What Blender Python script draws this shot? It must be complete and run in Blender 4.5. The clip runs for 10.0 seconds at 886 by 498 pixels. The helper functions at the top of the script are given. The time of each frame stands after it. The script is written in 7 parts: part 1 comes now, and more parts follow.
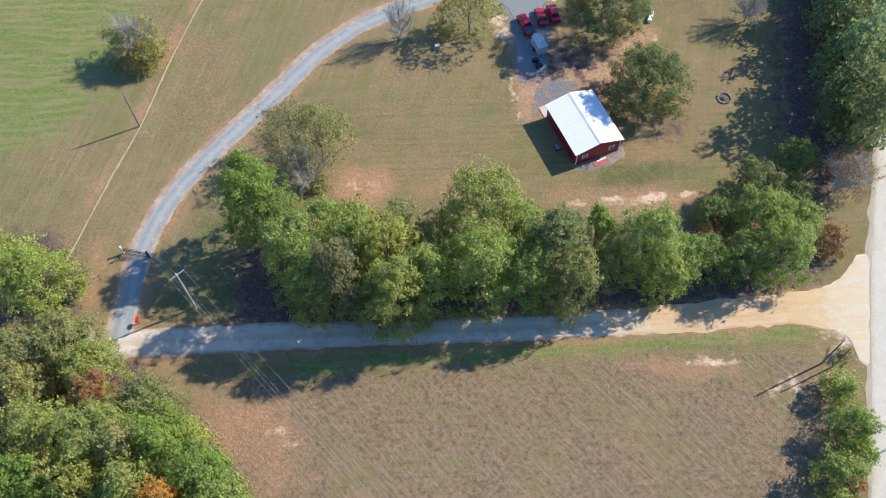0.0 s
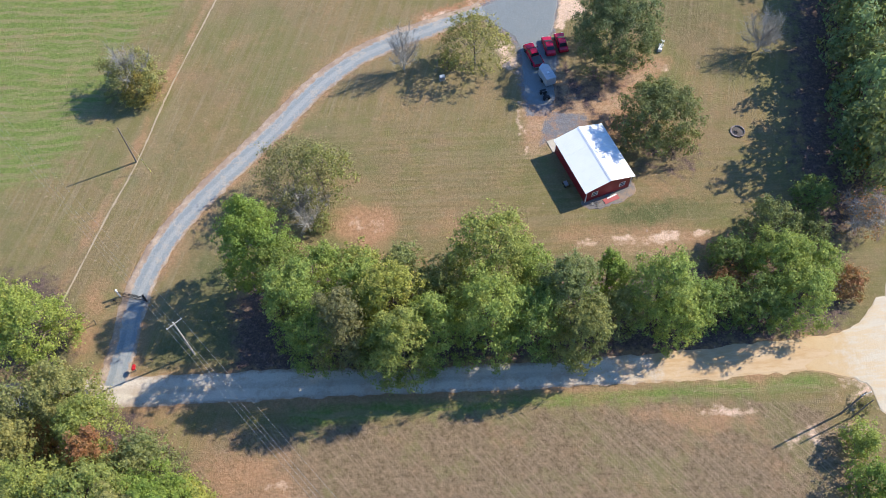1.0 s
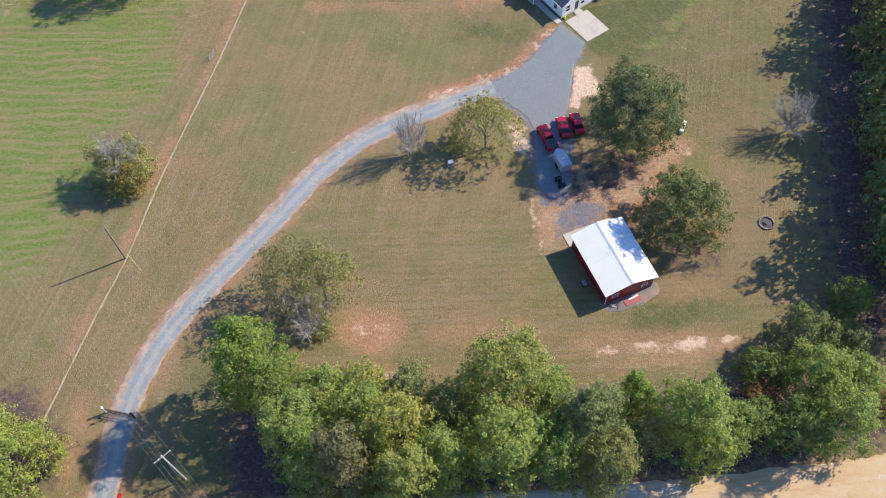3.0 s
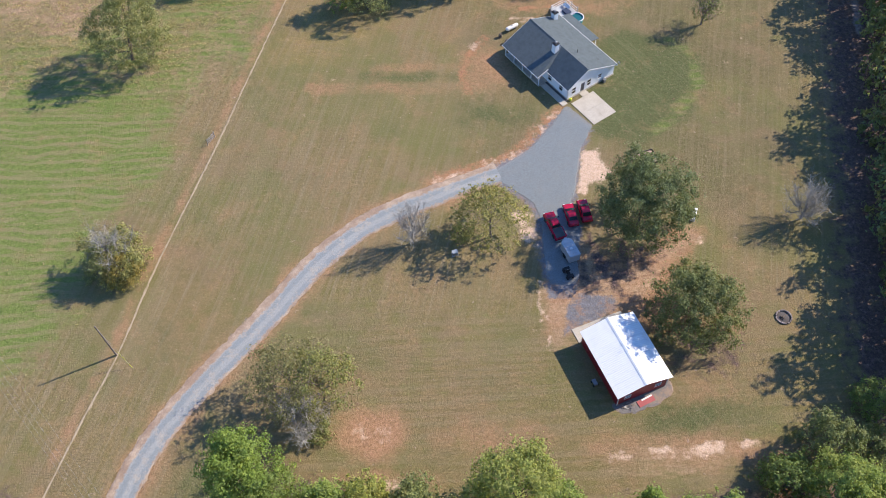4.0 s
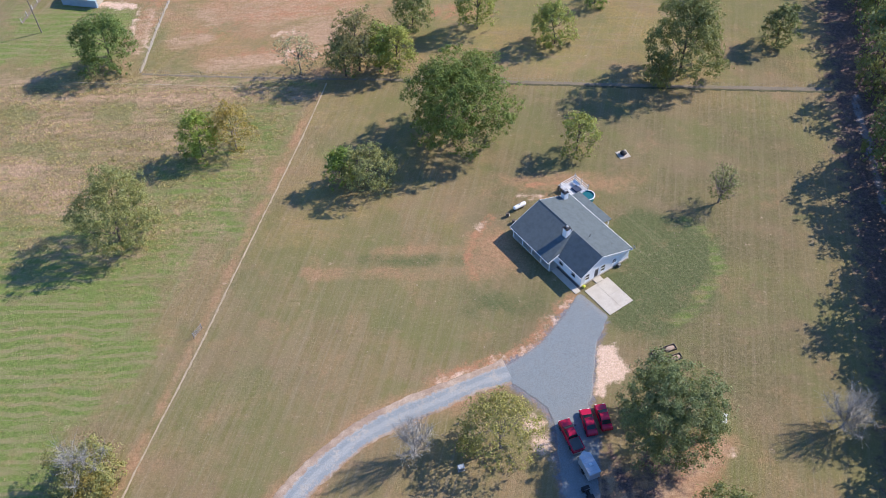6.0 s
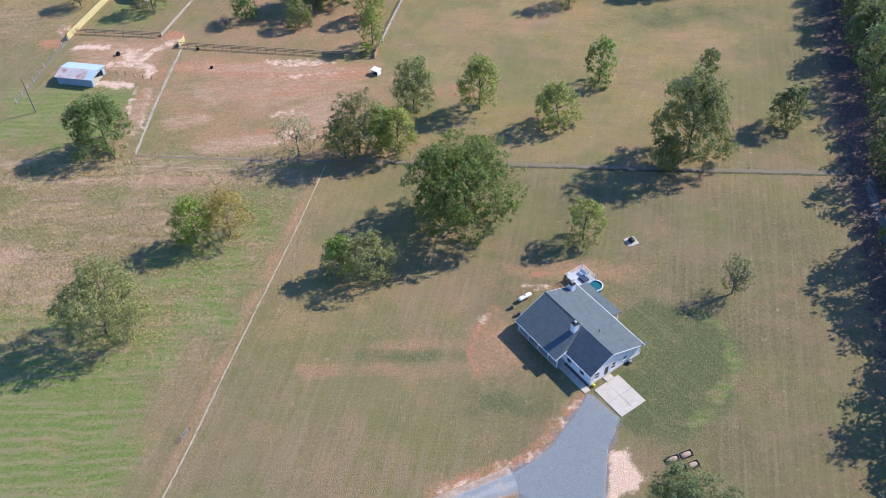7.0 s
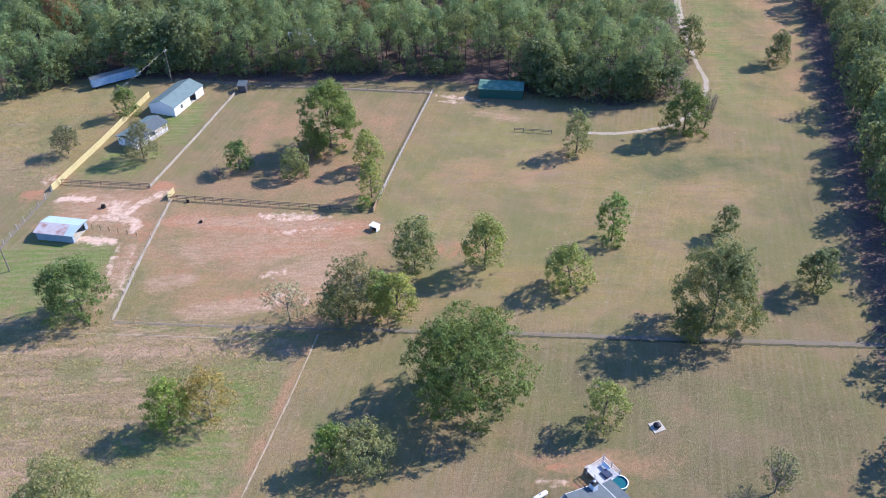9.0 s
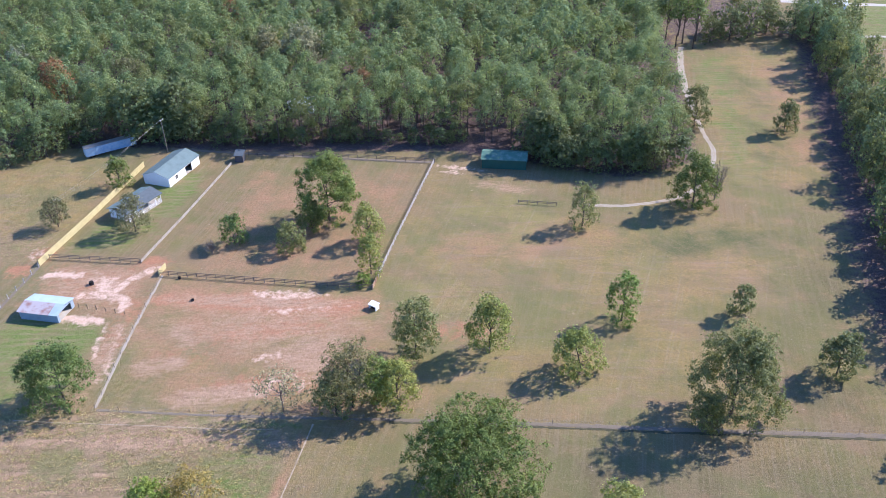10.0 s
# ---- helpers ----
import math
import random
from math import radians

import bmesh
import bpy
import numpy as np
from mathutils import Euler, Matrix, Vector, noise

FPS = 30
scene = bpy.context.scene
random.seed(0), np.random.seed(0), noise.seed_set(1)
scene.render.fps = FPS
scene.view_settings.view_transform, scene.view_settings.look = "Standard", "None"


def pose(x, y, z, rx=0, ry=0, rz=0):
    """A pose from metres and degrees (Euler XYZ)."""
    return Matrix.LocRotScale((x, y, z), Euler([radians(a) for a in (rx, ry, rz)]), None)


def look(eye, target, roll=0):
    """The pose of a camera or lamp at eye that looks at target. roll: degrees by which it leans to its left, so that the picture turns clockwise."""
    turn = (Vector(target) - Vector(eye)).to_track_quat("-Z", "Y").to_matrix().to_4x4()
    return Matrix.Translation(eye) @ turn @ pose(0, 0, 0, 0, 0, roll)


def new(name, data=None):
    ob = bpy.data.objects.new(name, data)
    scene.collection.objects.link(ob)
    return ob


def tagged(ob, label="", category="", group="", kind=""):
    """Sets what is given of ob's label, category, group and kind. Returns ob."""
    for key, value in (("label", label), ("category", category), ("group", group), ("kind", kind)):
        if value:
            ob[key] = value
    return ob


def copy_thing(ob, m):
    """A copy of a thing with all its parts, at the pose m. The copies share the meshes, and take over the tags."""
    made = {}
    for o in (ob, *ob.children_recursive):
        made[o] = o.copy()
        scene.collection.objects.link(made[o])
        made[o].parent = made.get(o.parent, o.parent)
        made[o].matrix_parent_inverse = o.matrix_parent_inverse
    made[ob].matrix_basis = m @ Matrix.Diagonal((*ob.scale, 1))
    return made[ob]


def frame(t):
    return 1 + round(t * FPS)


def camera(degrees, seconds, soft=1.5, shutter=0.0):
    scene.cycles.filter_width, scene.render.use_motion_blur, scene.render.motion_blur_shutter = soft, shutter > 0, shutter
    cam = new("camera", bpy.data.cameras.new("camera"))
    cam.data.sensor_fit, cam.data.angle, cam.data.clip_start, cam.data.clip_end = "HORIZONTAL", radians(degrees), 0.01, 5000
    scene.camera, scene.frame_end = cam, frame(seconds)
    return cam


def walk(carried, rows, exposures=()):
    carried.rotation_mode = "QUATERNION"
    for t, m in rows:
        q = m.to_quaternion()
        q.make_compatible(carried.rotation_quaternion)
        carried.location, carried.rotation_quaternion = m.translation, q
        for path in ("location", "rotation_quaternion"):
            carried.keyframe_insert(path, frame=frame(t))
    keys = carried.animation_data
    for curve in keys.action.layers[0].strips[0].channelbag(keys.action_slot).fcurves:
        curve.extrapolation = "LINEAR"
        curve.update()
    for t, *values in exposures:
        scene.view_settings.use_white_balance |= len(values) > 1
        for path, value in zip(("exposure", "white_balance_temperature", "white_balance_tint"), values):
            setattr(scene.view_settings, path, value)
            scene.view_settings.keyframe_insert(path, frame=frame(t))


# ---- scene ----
cam = camera(55.8, 10.0, 0.9)
METRES, EYE, TILT, LEAN, TURN = 89.67, 115.0, 0.0, 0.0, 1.1
ROWS = [
    (0.0, 0.0, 0.0, 0.0, -1.1, -59.92, 0.64),
    (0.5, -0.003, 0.0433, -0.0011, -1.12, -59.94, 0.71),
    (1.0, -0.0056, 0.0861, -0.0025, -1.13, -59.93, 0.79),
    (1.5, -0.0077, 0.1319, -0.0043, -1.15, -59.91, 0.86),
    (2.0, -0.0093, 0.1796, -0.0049, -1.15, -59.91, 0.94),
    (3.5, -0.0126, 0.3317, -0.0056, -1.15, -58.27, 1.16),
    (4.0, -0.0131, 0.3816, -0.0066, -1.14, -56.32, 1.24),
    (4.5, -0.0122, 0.4321, -0.0073, -1.1, -54.41, 1.33),
    (5.0, -0.0125, 0.4823, -0.0089, -1.08, -52.46, 1.37),
    (5.5, -0.0125, 0.5333, -0.0097, -1.07, -50.57, 1.42),
    (7.0, -0.014, 0.6847, -0.0143, -1.04, -44.81, 1.42),
    (7.5, -0.0164, 0.7355, -0.0176, -1.05, -42.84, 1.38),
    (8.0, -0.0185, 0.7866, -0.0201, -1.07, -40.91, 1.35),
    (8.5, -0.0203, 0.8386, -0.0235, -1.08, -38.95, 1.31),
    (9.0, -0.0231, 0.8916, -0.0257, -1.11, -37.04, 1.26),
    (9.5, -0.024, 0.9449, -0.0277, -1.09, -35.13, 1.26),
    (10.0, -0.0274, 0.9987, -0.0303, -1.12, -33.26, 1.24),
]
walk(cam, [(t, pose(0, 0, EYE, TILT, LEAN, TURN) @ pose(METRES * x, METRES * y, METRES * z, 90 + pitch, roll, yaw)) for t, x, y, z, yaw, pitch, roll in ROWS], [(0.0, 0.56, 6250, 10), (4.0, 0.46, 6450, 16), (8.0, 0.54, 5640, 17), (10.0, 0.68, 5580, 24)])

# ---- light ----
SUN_EL, SUN_AZ = 37.5, 65.0            # degrees; azimuth from +y towards +x
sun_way = Vector((math.sin(radians(SUN_AZ)) * math.cos(radians(SUN_EL)), math.cos(radians(SUN_AZ)) * math.cos(radians(SUN_EL)), math.sin(radians(SUN_EL))))
sun = new("sun", bpy.data.lights.new("sun", "SUN"))
sun.data.energy, sun.data.angle, sun.data.color = 5.0, radians(0.7), (1.0, 0.90, 0.735)
sun.matrix_world = look(sun_way * 300, (0, 0, 0))
world = bpy.data.worlds.new("sky")
scene.world = world
world.use_nodes = True
wn = world.node_tree.nodes
sky = wn.new("ShaderNodeTexSky")
sky.sky_type, sky.sun_disc = "NISHITA", False
sky.sun_elevation, sky.sun_rotation = radians(SUN_EL), radians(SUN_AZ)
sky.air_density, sky.dust_density, sky.ozone_density = 1.2, 0.1, 10.0
wn["Background"].inputs["Strength"].default_value = 0.15
world.node_tree.links.new(sky.outputs[0], wn["Background"].inputs["Color"])


# ---- material tools ----
class Nodes:
    """A short way to write a node material."""

    def __init__(self, name, rough=0.8, metal=0.0, spec=0.3):
        self.mat = bpy.data.materials.new(name)
        self.mat.use_nodes = True
        self.tree = self.mat.node_tree
        self.bsdf = self.tree.nodes["Principled BSDF"]
        self.bsdf.inputs["Roughness"].default_value = rough
        self.bsdf.inputs["Metallic"].default_value = metal
        self.bsdf.inputs["Specular IOR Level"].default_value = spec
        self.co = None

    def node(self, kind, **values):
        n = self.tree.nodes.new(kind)
        for key, value in values.items():
            n.inputs[key.replace("_", " ")].default_value = value
        return n

    def link(self, a, b):
        self.tree.links.new(a, b)

    def coords(self, kind="Object"):
        if kind == "World":
            return self.tree.nodes.new("ShaderNodeNewGeometry").outputs["Position"]
        return self.tree.nodes.new("ShaderNodeTexCoord").outputs[kind]

    def noise(self, scale, detail=4.0, rough=0.6, kind="Object", squash=None, lo=None, hi=None):
        n = self.node("ShaderNodeTexNoise", Scale=scale, Detail=detail, Roughness=rough)
        co = self.coords(kind)
        if squash:
            m = self.tree.nodes.new("ShaderNodeMapping")
            m.vector_type = "TEXTURE"
            m.inputs["Scale"].default_value = [1 / s for s in squash[:3]]
            if len(squash) > 3:
                m.inputs["Rotation"].default_value = (0, 0, radians(squash[3]))
            self.link(co, m.inputs[0])
            co = m.outputs[0]
        self.link(co, n.inputs["Vector"])
        out = n.outputs["Fac"]
        return self.span(out, lo, hi) if lo is not None else out

    def span(self, socket, lo, hi, to0=0.0, to1=1.0):
        r = self.tree.nodes.new("ShaderNodeMapRange")
        r.interpolation_type = "SMOOTHSTEP"
        for i, v in enumerate((lo, hi, to0, to1), 1):
            r.inputs[i].default_value = v
        self.link(socket, r.inputs[0])
        return r.outputs[0]

    def math(self, op, a, b=0.0, clamp=False):
        m = self.tree.nodes.new("ShaderNodeMath")
        m.operation, m.use_clamp = op, clamp
        for i, v in enumerate((a, b)):
            if isinstance(v, (int, float)):
                m.inputs[i].default_value = v
            else:
                self.link(v, m.inputs[i])
        return m.outputs[0]

    def mix(self, fac, a, b, blend="MIX"):
        m = self.tree.nodes.new("ShaderNodeMix")
        m.data_type, m.blend_type = "RGBA", blend
        for i, v in ((0, fac), (6, a), (7, b)):
            if isinstance(v, (int, float)):
                m.inputs[i].default_value = v
            elif isinstance(v, tuple):
                m.inputs[i].default_value = (*v, 1)
            else:
                self.link(v, m.inputs[i])
        return m.outputs[2]

    def attr(self, name):
        a = self.tree.nodes.new("ShaderNodeAttribute")
        a.attribute_name = name
        return a.outputs["Fac"]

    def colour(self, c):
        if isinstance(c, tuple):
            self.bsdf.inputs["Base Color"].default_value = (*c, 1)
        else:
            self.link(c, self.bsdf.inputs["Base Color"])
        return self

    def bump(self, height, strength=0.3, distance=0.05):
        b = self.node("ShaderNodeBump", Strength=strength, Distance=distance)
        self.link(height, b.inputs["Height"])
        self.link(b.outputs[0], self.bsdf.inputs["Normal"])
        return self


def worn(name, base, dark, rough=0.7, metal=0.0, fine=12.0, coarse=0.7, amount=0.5, spec=0.3, bump=0.2):
    """Paint, wood or metal with stains at two scales."""
    n = Nodes(name, rough, metal, spec)
    a, b = n.noise(coarse, 3, lo=0.35, hi=0.7), n.noise(fine, 5, lo=0.4, hi=0.75)
    f = n.math("MULTIPLY", n.math("MAXIMUM", a, b), amount)
    n.colour(n.mix(f, base, dark)).bump(n.noise(fine * 2, 4), bump, 0.02)
    return n.mat


def leaf(name, a, b, c, light=0.45, single=True):
    """Foliage: three tones over single leaves and clumps, with light shining through."""
    n = Nodes(name, 0.55, 0, 0.25)
    geo = n.tree.nodes.new("ShaderNodeNewGeometry")
    one = n.mix(geo.outputs["Random Per Island"], a, b)
    clump = n.noise(0.45, 3, 0.6, "World", lo=0.42, hi=0.68)
    col = n.mix(n.math("MULTIPLY", clump, 0.6), one, c)
    spray = n.noise(1.5, 3, 0.6, "World", lo=0.38, hi=0.62)
    col = n.mix(spray, n.mix(1.0, col, (0.70, 0.74, 0.80), "MULTIPLY"), n.mix(1.0, col, (1.32, 1.26, 1.12), "MULTIPLY"))
    own = n.tree.nodes.new("ShaderNodeObjectInfo").outputs["Random"] if single else n.attr("tone")
    warm = n.mix(1.0, col, (1.16, 1.08, 0.88), "MULTIPLY")
    cool = n.mix(1.0, col, (0.92, 0.98, 0.97), "MULTIPLY")
    col = n.mix(own, cool, warm)
    n.colour(col)
    tr = n.node("ShaderNodeBsdfTranslucent")
    n.link(n.mix(0.5, col, (0.31, 0.32, 0.08), "MIX"), tr.inputs["Color"])
    mx = n.node("ShaderNodeMixShader", Fac=light)
    n.link(n.bsdf.outputs[0], mx.inputs[1])
    n.link(tr.outputs[0], mx.inputs[2])
    n.link(mx.outputs[0], n.tree.nodes["Material Output"].inputs["Surface"])
    return n.mat


def ribbed(name, base, dark, pitch, rough=0.4, metal=0.0, axis=0, amount=0.3, spec=0.4):
    """Ribbed metal sheet: ribs across the given local axis."""
    n = Nodes(name, rough, metal, spec)
    s = n.tree.nodes.new("ShaderNodeSeparateXYZ")
    n.link(n.coords(), s.inputs[0])
    w = n.math("PINGPONG", s.outputs[axis], pitch / 2)
    rib = n.span(w, pitch * 0.36, pitch * 0.5)
    st = n.noise(0.6, 5, squash=(1, 1, 1), lo=0.4, hi=0.75)
    col = n.mix(n.math("MULTIPLY", st, amount), base, dark)
    n.colour(n.mix(n.math("MULTIPLY", rib, 0.12), col, dark)).bump(rib, 0.6, 0.03)
    return n.mat


# ---- materials ----
def ground_material():
    n = Nodes("field_and_lawn", 0.95, 0, 0.1)
    fine = n.noise(1.5, 8, 0.82, "World", lo=0.36, hi=0.64)
    mid = n.noise(0.28, 6, 0.7, "World", lo=0.38, hi=0.62)
    big = n.noise(0.045, 5, 0.6, "World", lo=0.40, hi=0.60)
    grit = n.noise(4.2, 6, 0.85, "World", lo=0.36, hi=0.66)
    # mown lawn: straw and olive, with mowing lines along and across the slope
    lawn = n.mix(mid, (0.318, 0.256, 0.114), (0.226, 0.212, 0.078))
    lawn = n.mix(n.math("MULTIPLY", big, 0.75), lawn, (0.335, 0.250, 0.130))
    lines = n.noise(1.0, 4, 0.6, "World", (0.030, 1.0, 1, 77.5), 0.46, 0.58)
    rows = n.noise(1.0, 4, 0.6, "World", (0.035, 1.05, 1, 4), 0.44, 0.60)
    sep = n.tree.nodes.new("ShaderNodeSeparateXYZ")
    n.link(n.coords("World"), sep.inputs[0])
    south = n.math("MULTIPLY", n.span(sep.outputs[1], 106, 92), n.span(sep.outputs[0], -40, -25))
    mow = n.mix(south, lines, rows)
    lawn = n.mix(n.math("MULTIPLY", mow, 0.60), lawn, (0.320, 0.268, 0.145))
    lawn = n.mix(n.math("MULTIPLY", fine, 0.42), lawn, (0.150, 0.136, 0.050))
    thin = n.noise(1.0, 5, 0.6, "World", (0.05, 1.5, 1, 77.5), 0.55, 0.63)
    lawn = n.mix(n.math("MULTIPLY", n.mix(south, thin, (0.0, 0.0, 0.0)), 0.36), lawn, (0.370, 0.325, 0.205))
    passes = n.node("ShaderNodeTexWave", Scale=0.25, Distortion=3.0, Detail=3.0, Detail_Scale=0.6)
    passes.bands_direction = "Y"
    n.link(n.coords("World"), passes.inputs["Vector"])
    cut = n.math("MULTIPLY", n.span(passes.outputs["Fac"], 0.5, 0.95), n.math("MULTIPLY", south, n.noise(0.15, 5, 0.7, "World", lo=0.38, hi=0.60)))
    lawn = n.mix(n.math("MULTIPLY", cut, 0.30), lawn, (0.130, 0.125, 0.045))

    def over(under, mask, colour, ragged, soft=0.22):
        m = n.math("ADD", n.attr(mask), n.math("MULTIPLY", n.math("SUBTRACT", ragged, 0.5), 2.2))
        return n.mix(n.span(m, 0.5 - soft, 0.5 + soft), under, colour)

    dry = n.mix(fine, (0.425, 0.326, 0.122), (0.296, 0.236, 0.082))
    dry = n.mix(n.math("MULTIPLY", n.noise(0.028, 6, 0.65, "World", lo=0.46, hi=0.58), 0.70), dry, (0.278, 0.280, 0.094))
    dry = n.mix(n.math("MULTIPLY", n.noise(0.04, 7, 0.7, "World", (0.6, 1.5, 1, 20), 0.54, 0.66), 0.7), dry, (0.460, 0.305, 0.160))
    dry = n.mix(n.math("MULTIPLY", n.noise(1.0, 5, 0.6, "World", (0.02, 0.9, 1, 70), 0.56, 0.63), 0.35), dry, (0.44, 0.37, 0.22))
    dry = n.mix(n.math("MULTIPLY", n.noise(0.16, 6, 0.7, "World", (0.5, 1.2, 1, -5), 0.46, 0.60), 0.38), dry, (0.200, 0.180, 0.082))
    dry = n.mix(n.math("MULTIPLY", n.noise(0.5, 6, 0.75, "World", (0.15, 1.0, 1, -3), 0.52, 0.62), 0.5), dry, (0.370, 0.290, 0.190))
    lawn = over(lawn, "dry", dry, n.noise(0.05, 6, 0.7, "World"), 0.5)
    # olive eastern lawn; its duller look towards the sun is darkened into the colour
    olive = n.mix(fine, (0.220, 0.202, 0.096), (0.148, 0.140, 0.062))
    olive = n.mix(n.math("MULTIPLY", thin, 0.25), olive, (0.330, 0.280, 0.165))
    lawn = over(lawn, "shade_grass", olive, n.noise(0.06, 6, 0.7, "World"), 0.45)
    # soft drifts of greener and of thin, pinkish turf
    lawn = n.mix(n.math("MULTIPLY", n.noise(0.055, 5, 0.62, "World", (1, 0.6, 1, 30), 0.46, 0.60), 0.60), lawn, (0.186, 0.206, 0.074))
    lawn = n.mix(n.math("MULTIPLY", n.noise(0.10, 6, 0.7, "World", lo=0.50, hi=0.64), 0.40), lawn, (0.190, 0.215, 0.070))
    lawn = n.mix(n.math("MULTIPLY", n.noise(0.075, 6, 0.68, "World", (0.7, 1, 1, -20), 0.50, 0.63), 0.40), lawn, (0.300, 0.218, 0.128))
    lawn = n.mix(n.math("MULTIPLY", mow, 0.20), lawn, (0.320, 0.268, 0.145))
    lush = n.mix(fine, (0.142, 0.178, 0.072), (0.094, 0.126, 0.045))
    lush = n.mix(n.math("MULTIPLY", n.noise(1.0, 5, 0.6, "World", (0.05, 1.3, 1, -55), 0.54, 0.62), 0.20), lush, (0.300, 0.300, 0.150))
    lawn = over(lawn, "lush", lush, n.noise(0.09, 6, 0.7, "World"), 0.5)
    green = n.mix(fine, (0.220, 0.312, 0.078), (0.125, 0.200, 0.042))
    wave = n.node("ShaderNodeTexWave", Scale=0.17, Distortion=7.0, Detail=3.0, Detail_Scale=0.5)
    wave.bands_direction = "Y"
    n.link(n.coords("World"), wave.inputs["Vector"])
    ripple = n.math("MULTIPLY", n.span(wave.outputs["Fac"], 0.45, 0.9), n.noise(0.22, 5, 0.7, "World", (0.4, 1, 1, 0), 0.36, 0.56))
    green = n.mix(n.math("MULTIPLY", ripple, 0.58), green, (0.335, 0.290, 0.150))
    green = n.mix(n.math("MULTIPLY", n.noise(1.0, 5, 0.65, "World", (0.09, 0.62, 1, 3), 0.51, 0.60), 0.45), green, (0.330, 0.285, 0.150))
    col = over(lawn, "green", green, n.noise(0.16, 6, 0.7, "World"), 0.35)
    rough_grass = n.mix(fine, (0.425, 0.325, 0.185), (0.240, 0.200, 0.092))
    rough_grass = n.mix(n.noise(0.5, 6, 0.7, "World", (0.10, 0.9, 1, 6), 0.48, 0.58), rough_grass, (0.480, 0.355, 0.205))
    rough_grass = n.mix(n.math("MULTIPLY", n.noise(0.09, 6, 0.7, "World", lo=0.49, hi=0.60), 0.8), rough_grass, (0.220, 0.240, 0.085))
    rough_grass = n.mix(n.math("MULTIPLY", n.noise(0.9, 6, 0.75, "World", (0.18, 1.0, 1, 5), 0.52, 0.60), 0.55), rough_grass, (0.140, 0.122, 0.055))
    col = over(col, "rough", rough_grass, n.noise(0.3, 5, 0.7, "World"), 0.35)
    stubble = n.mix(fine, (0.338, 0.262, 0.160), (0.138, 0.108, 0.060))
    stubble = n.mix(n.math("MULTIPLY", n.noise(0.12, 6, 0.7, "World", lo=0.48, hi=0.62), 0.62), stubble, (0.222, 0.224, 0.088))
    stubble = n.mix(n.math("MULTIPLY", n.noise(1.0, 4, 0.6, "World", (0.025, 1.6, 1, -48), 0.60, 0.64), 0.28), stubble, (0.41, 0.33, 0.22))
    stubble = n.mix(n.math("MULTIPLY", n.noise(0.7, 6, 0.8, "World", lo=0.52, hi=0.64), 0.55), stubble, (0.09, 0.075, 0.040))
    stubble = n.mix(n.math("MULTIPLY", n.noise(1.0, 5, 0.7, "World", (0.22, 3.2, 1, -48), 0.50, 0.62), 0.45), stubble, (0.430, 0.335, 0.225))
    col = over(col, "stubble", stubble, n.noise(0.35, 6, 0.7, "World"), 0.3)
    red = n.mix(fine, (0.555, 0.335, 0.185), (0.345, 0.215, 0.110))
    col = over(col, "red", red, n.noise(0.13, 7, 0.70, "World"), 0.5)
    rust = n.mix(fine, (0.580, 0.300, 0.155), (0.390, 0.210, 0.110))
    col = over(col, "orange", rust, n.noise(0.5, 7, 0.78, "World"), 0.3)
    straw = n.mix(fine, (0.620, 0.450, 0.270), (0.400, 0.280, 0.160))
    straw = n.mix(n.math("MULTIPLY", n.noise(0.9, 6, 0.75, "World", (0.30, 1.4, 1, 4), 0.50, 0.60), 0.6), straw, (0.300, 0.200, 0.120))
    col = over(col, "straw", straw, n.noise(0.40, 7, 0.75, "World", (0.5, 1.3, 1, 4)), 0.4)
    # leaf litter under trees, with some of their blue shade tinted into it
    litter = n.mix(fine, (0.158, 0.116, 0.104), (0.078, 0.062, 0.060))
    litter = n.mix(n.math("MULTIPLY", n.noise(1.2, 5, 0.7, "World", lo=0.50, hi=0.66), 0.65), litter, (0.300, 0.210, 0.185))
    col = over(col, "litter", litter, n.noise(0.5, 6, 0.7, "World"), 0.3)
    gravel = n.mix(fine, (0.262, 0.288, 0.305), (0.180, 0.195, 0.205))
    gravel = n.mix(n.noise(0.4, 6, 0.75, "World", lo=0.48, hi=0.60), gravel, (0.330, 0.255, 0.200))
    col = over(col, "gravel", gravel, n.noise(0.55, 7, 0.78, "World"), 0.22)
    pale = n.mix(fine, (0.900, 0.730, 0.520), (0.700, 0.510, 0.330))
    col = over(col, "pale", pale, n.noise(0.45, 7, 0.70, "World"), 0.24)
    col = n.mix(n.math("MULTIPLY", grit, 0.32), col, (0.112, 0.102, 0.042))
    col = n.mix(n.math("MULTIPLY", n.noise(3.1, 5, 0.8, "World", lo=0.52, hi=0.66), 0.30), col, (0.48, 0.395, 0.225))
    col = n.mix(n.math("MULTIPLY", n.noise(1.3, 2, 0.5, "World", lo=0.725, hi=0.75), 0.45), col, (0.46, 0.38, 0.28))
    n.colour(n.mix(1.0, col, (0.985, 0.912, 0.985), "MULTIPLY"))
    rel = n.math("ADD", n.math("MULTIPLY", n.noise(1.6, 8, 0.78, "World"), 1.0), n.math("MULTIPLY", grit, 0.35))
    n.bump(rel, 0.5, 0.42)
    return n.mat


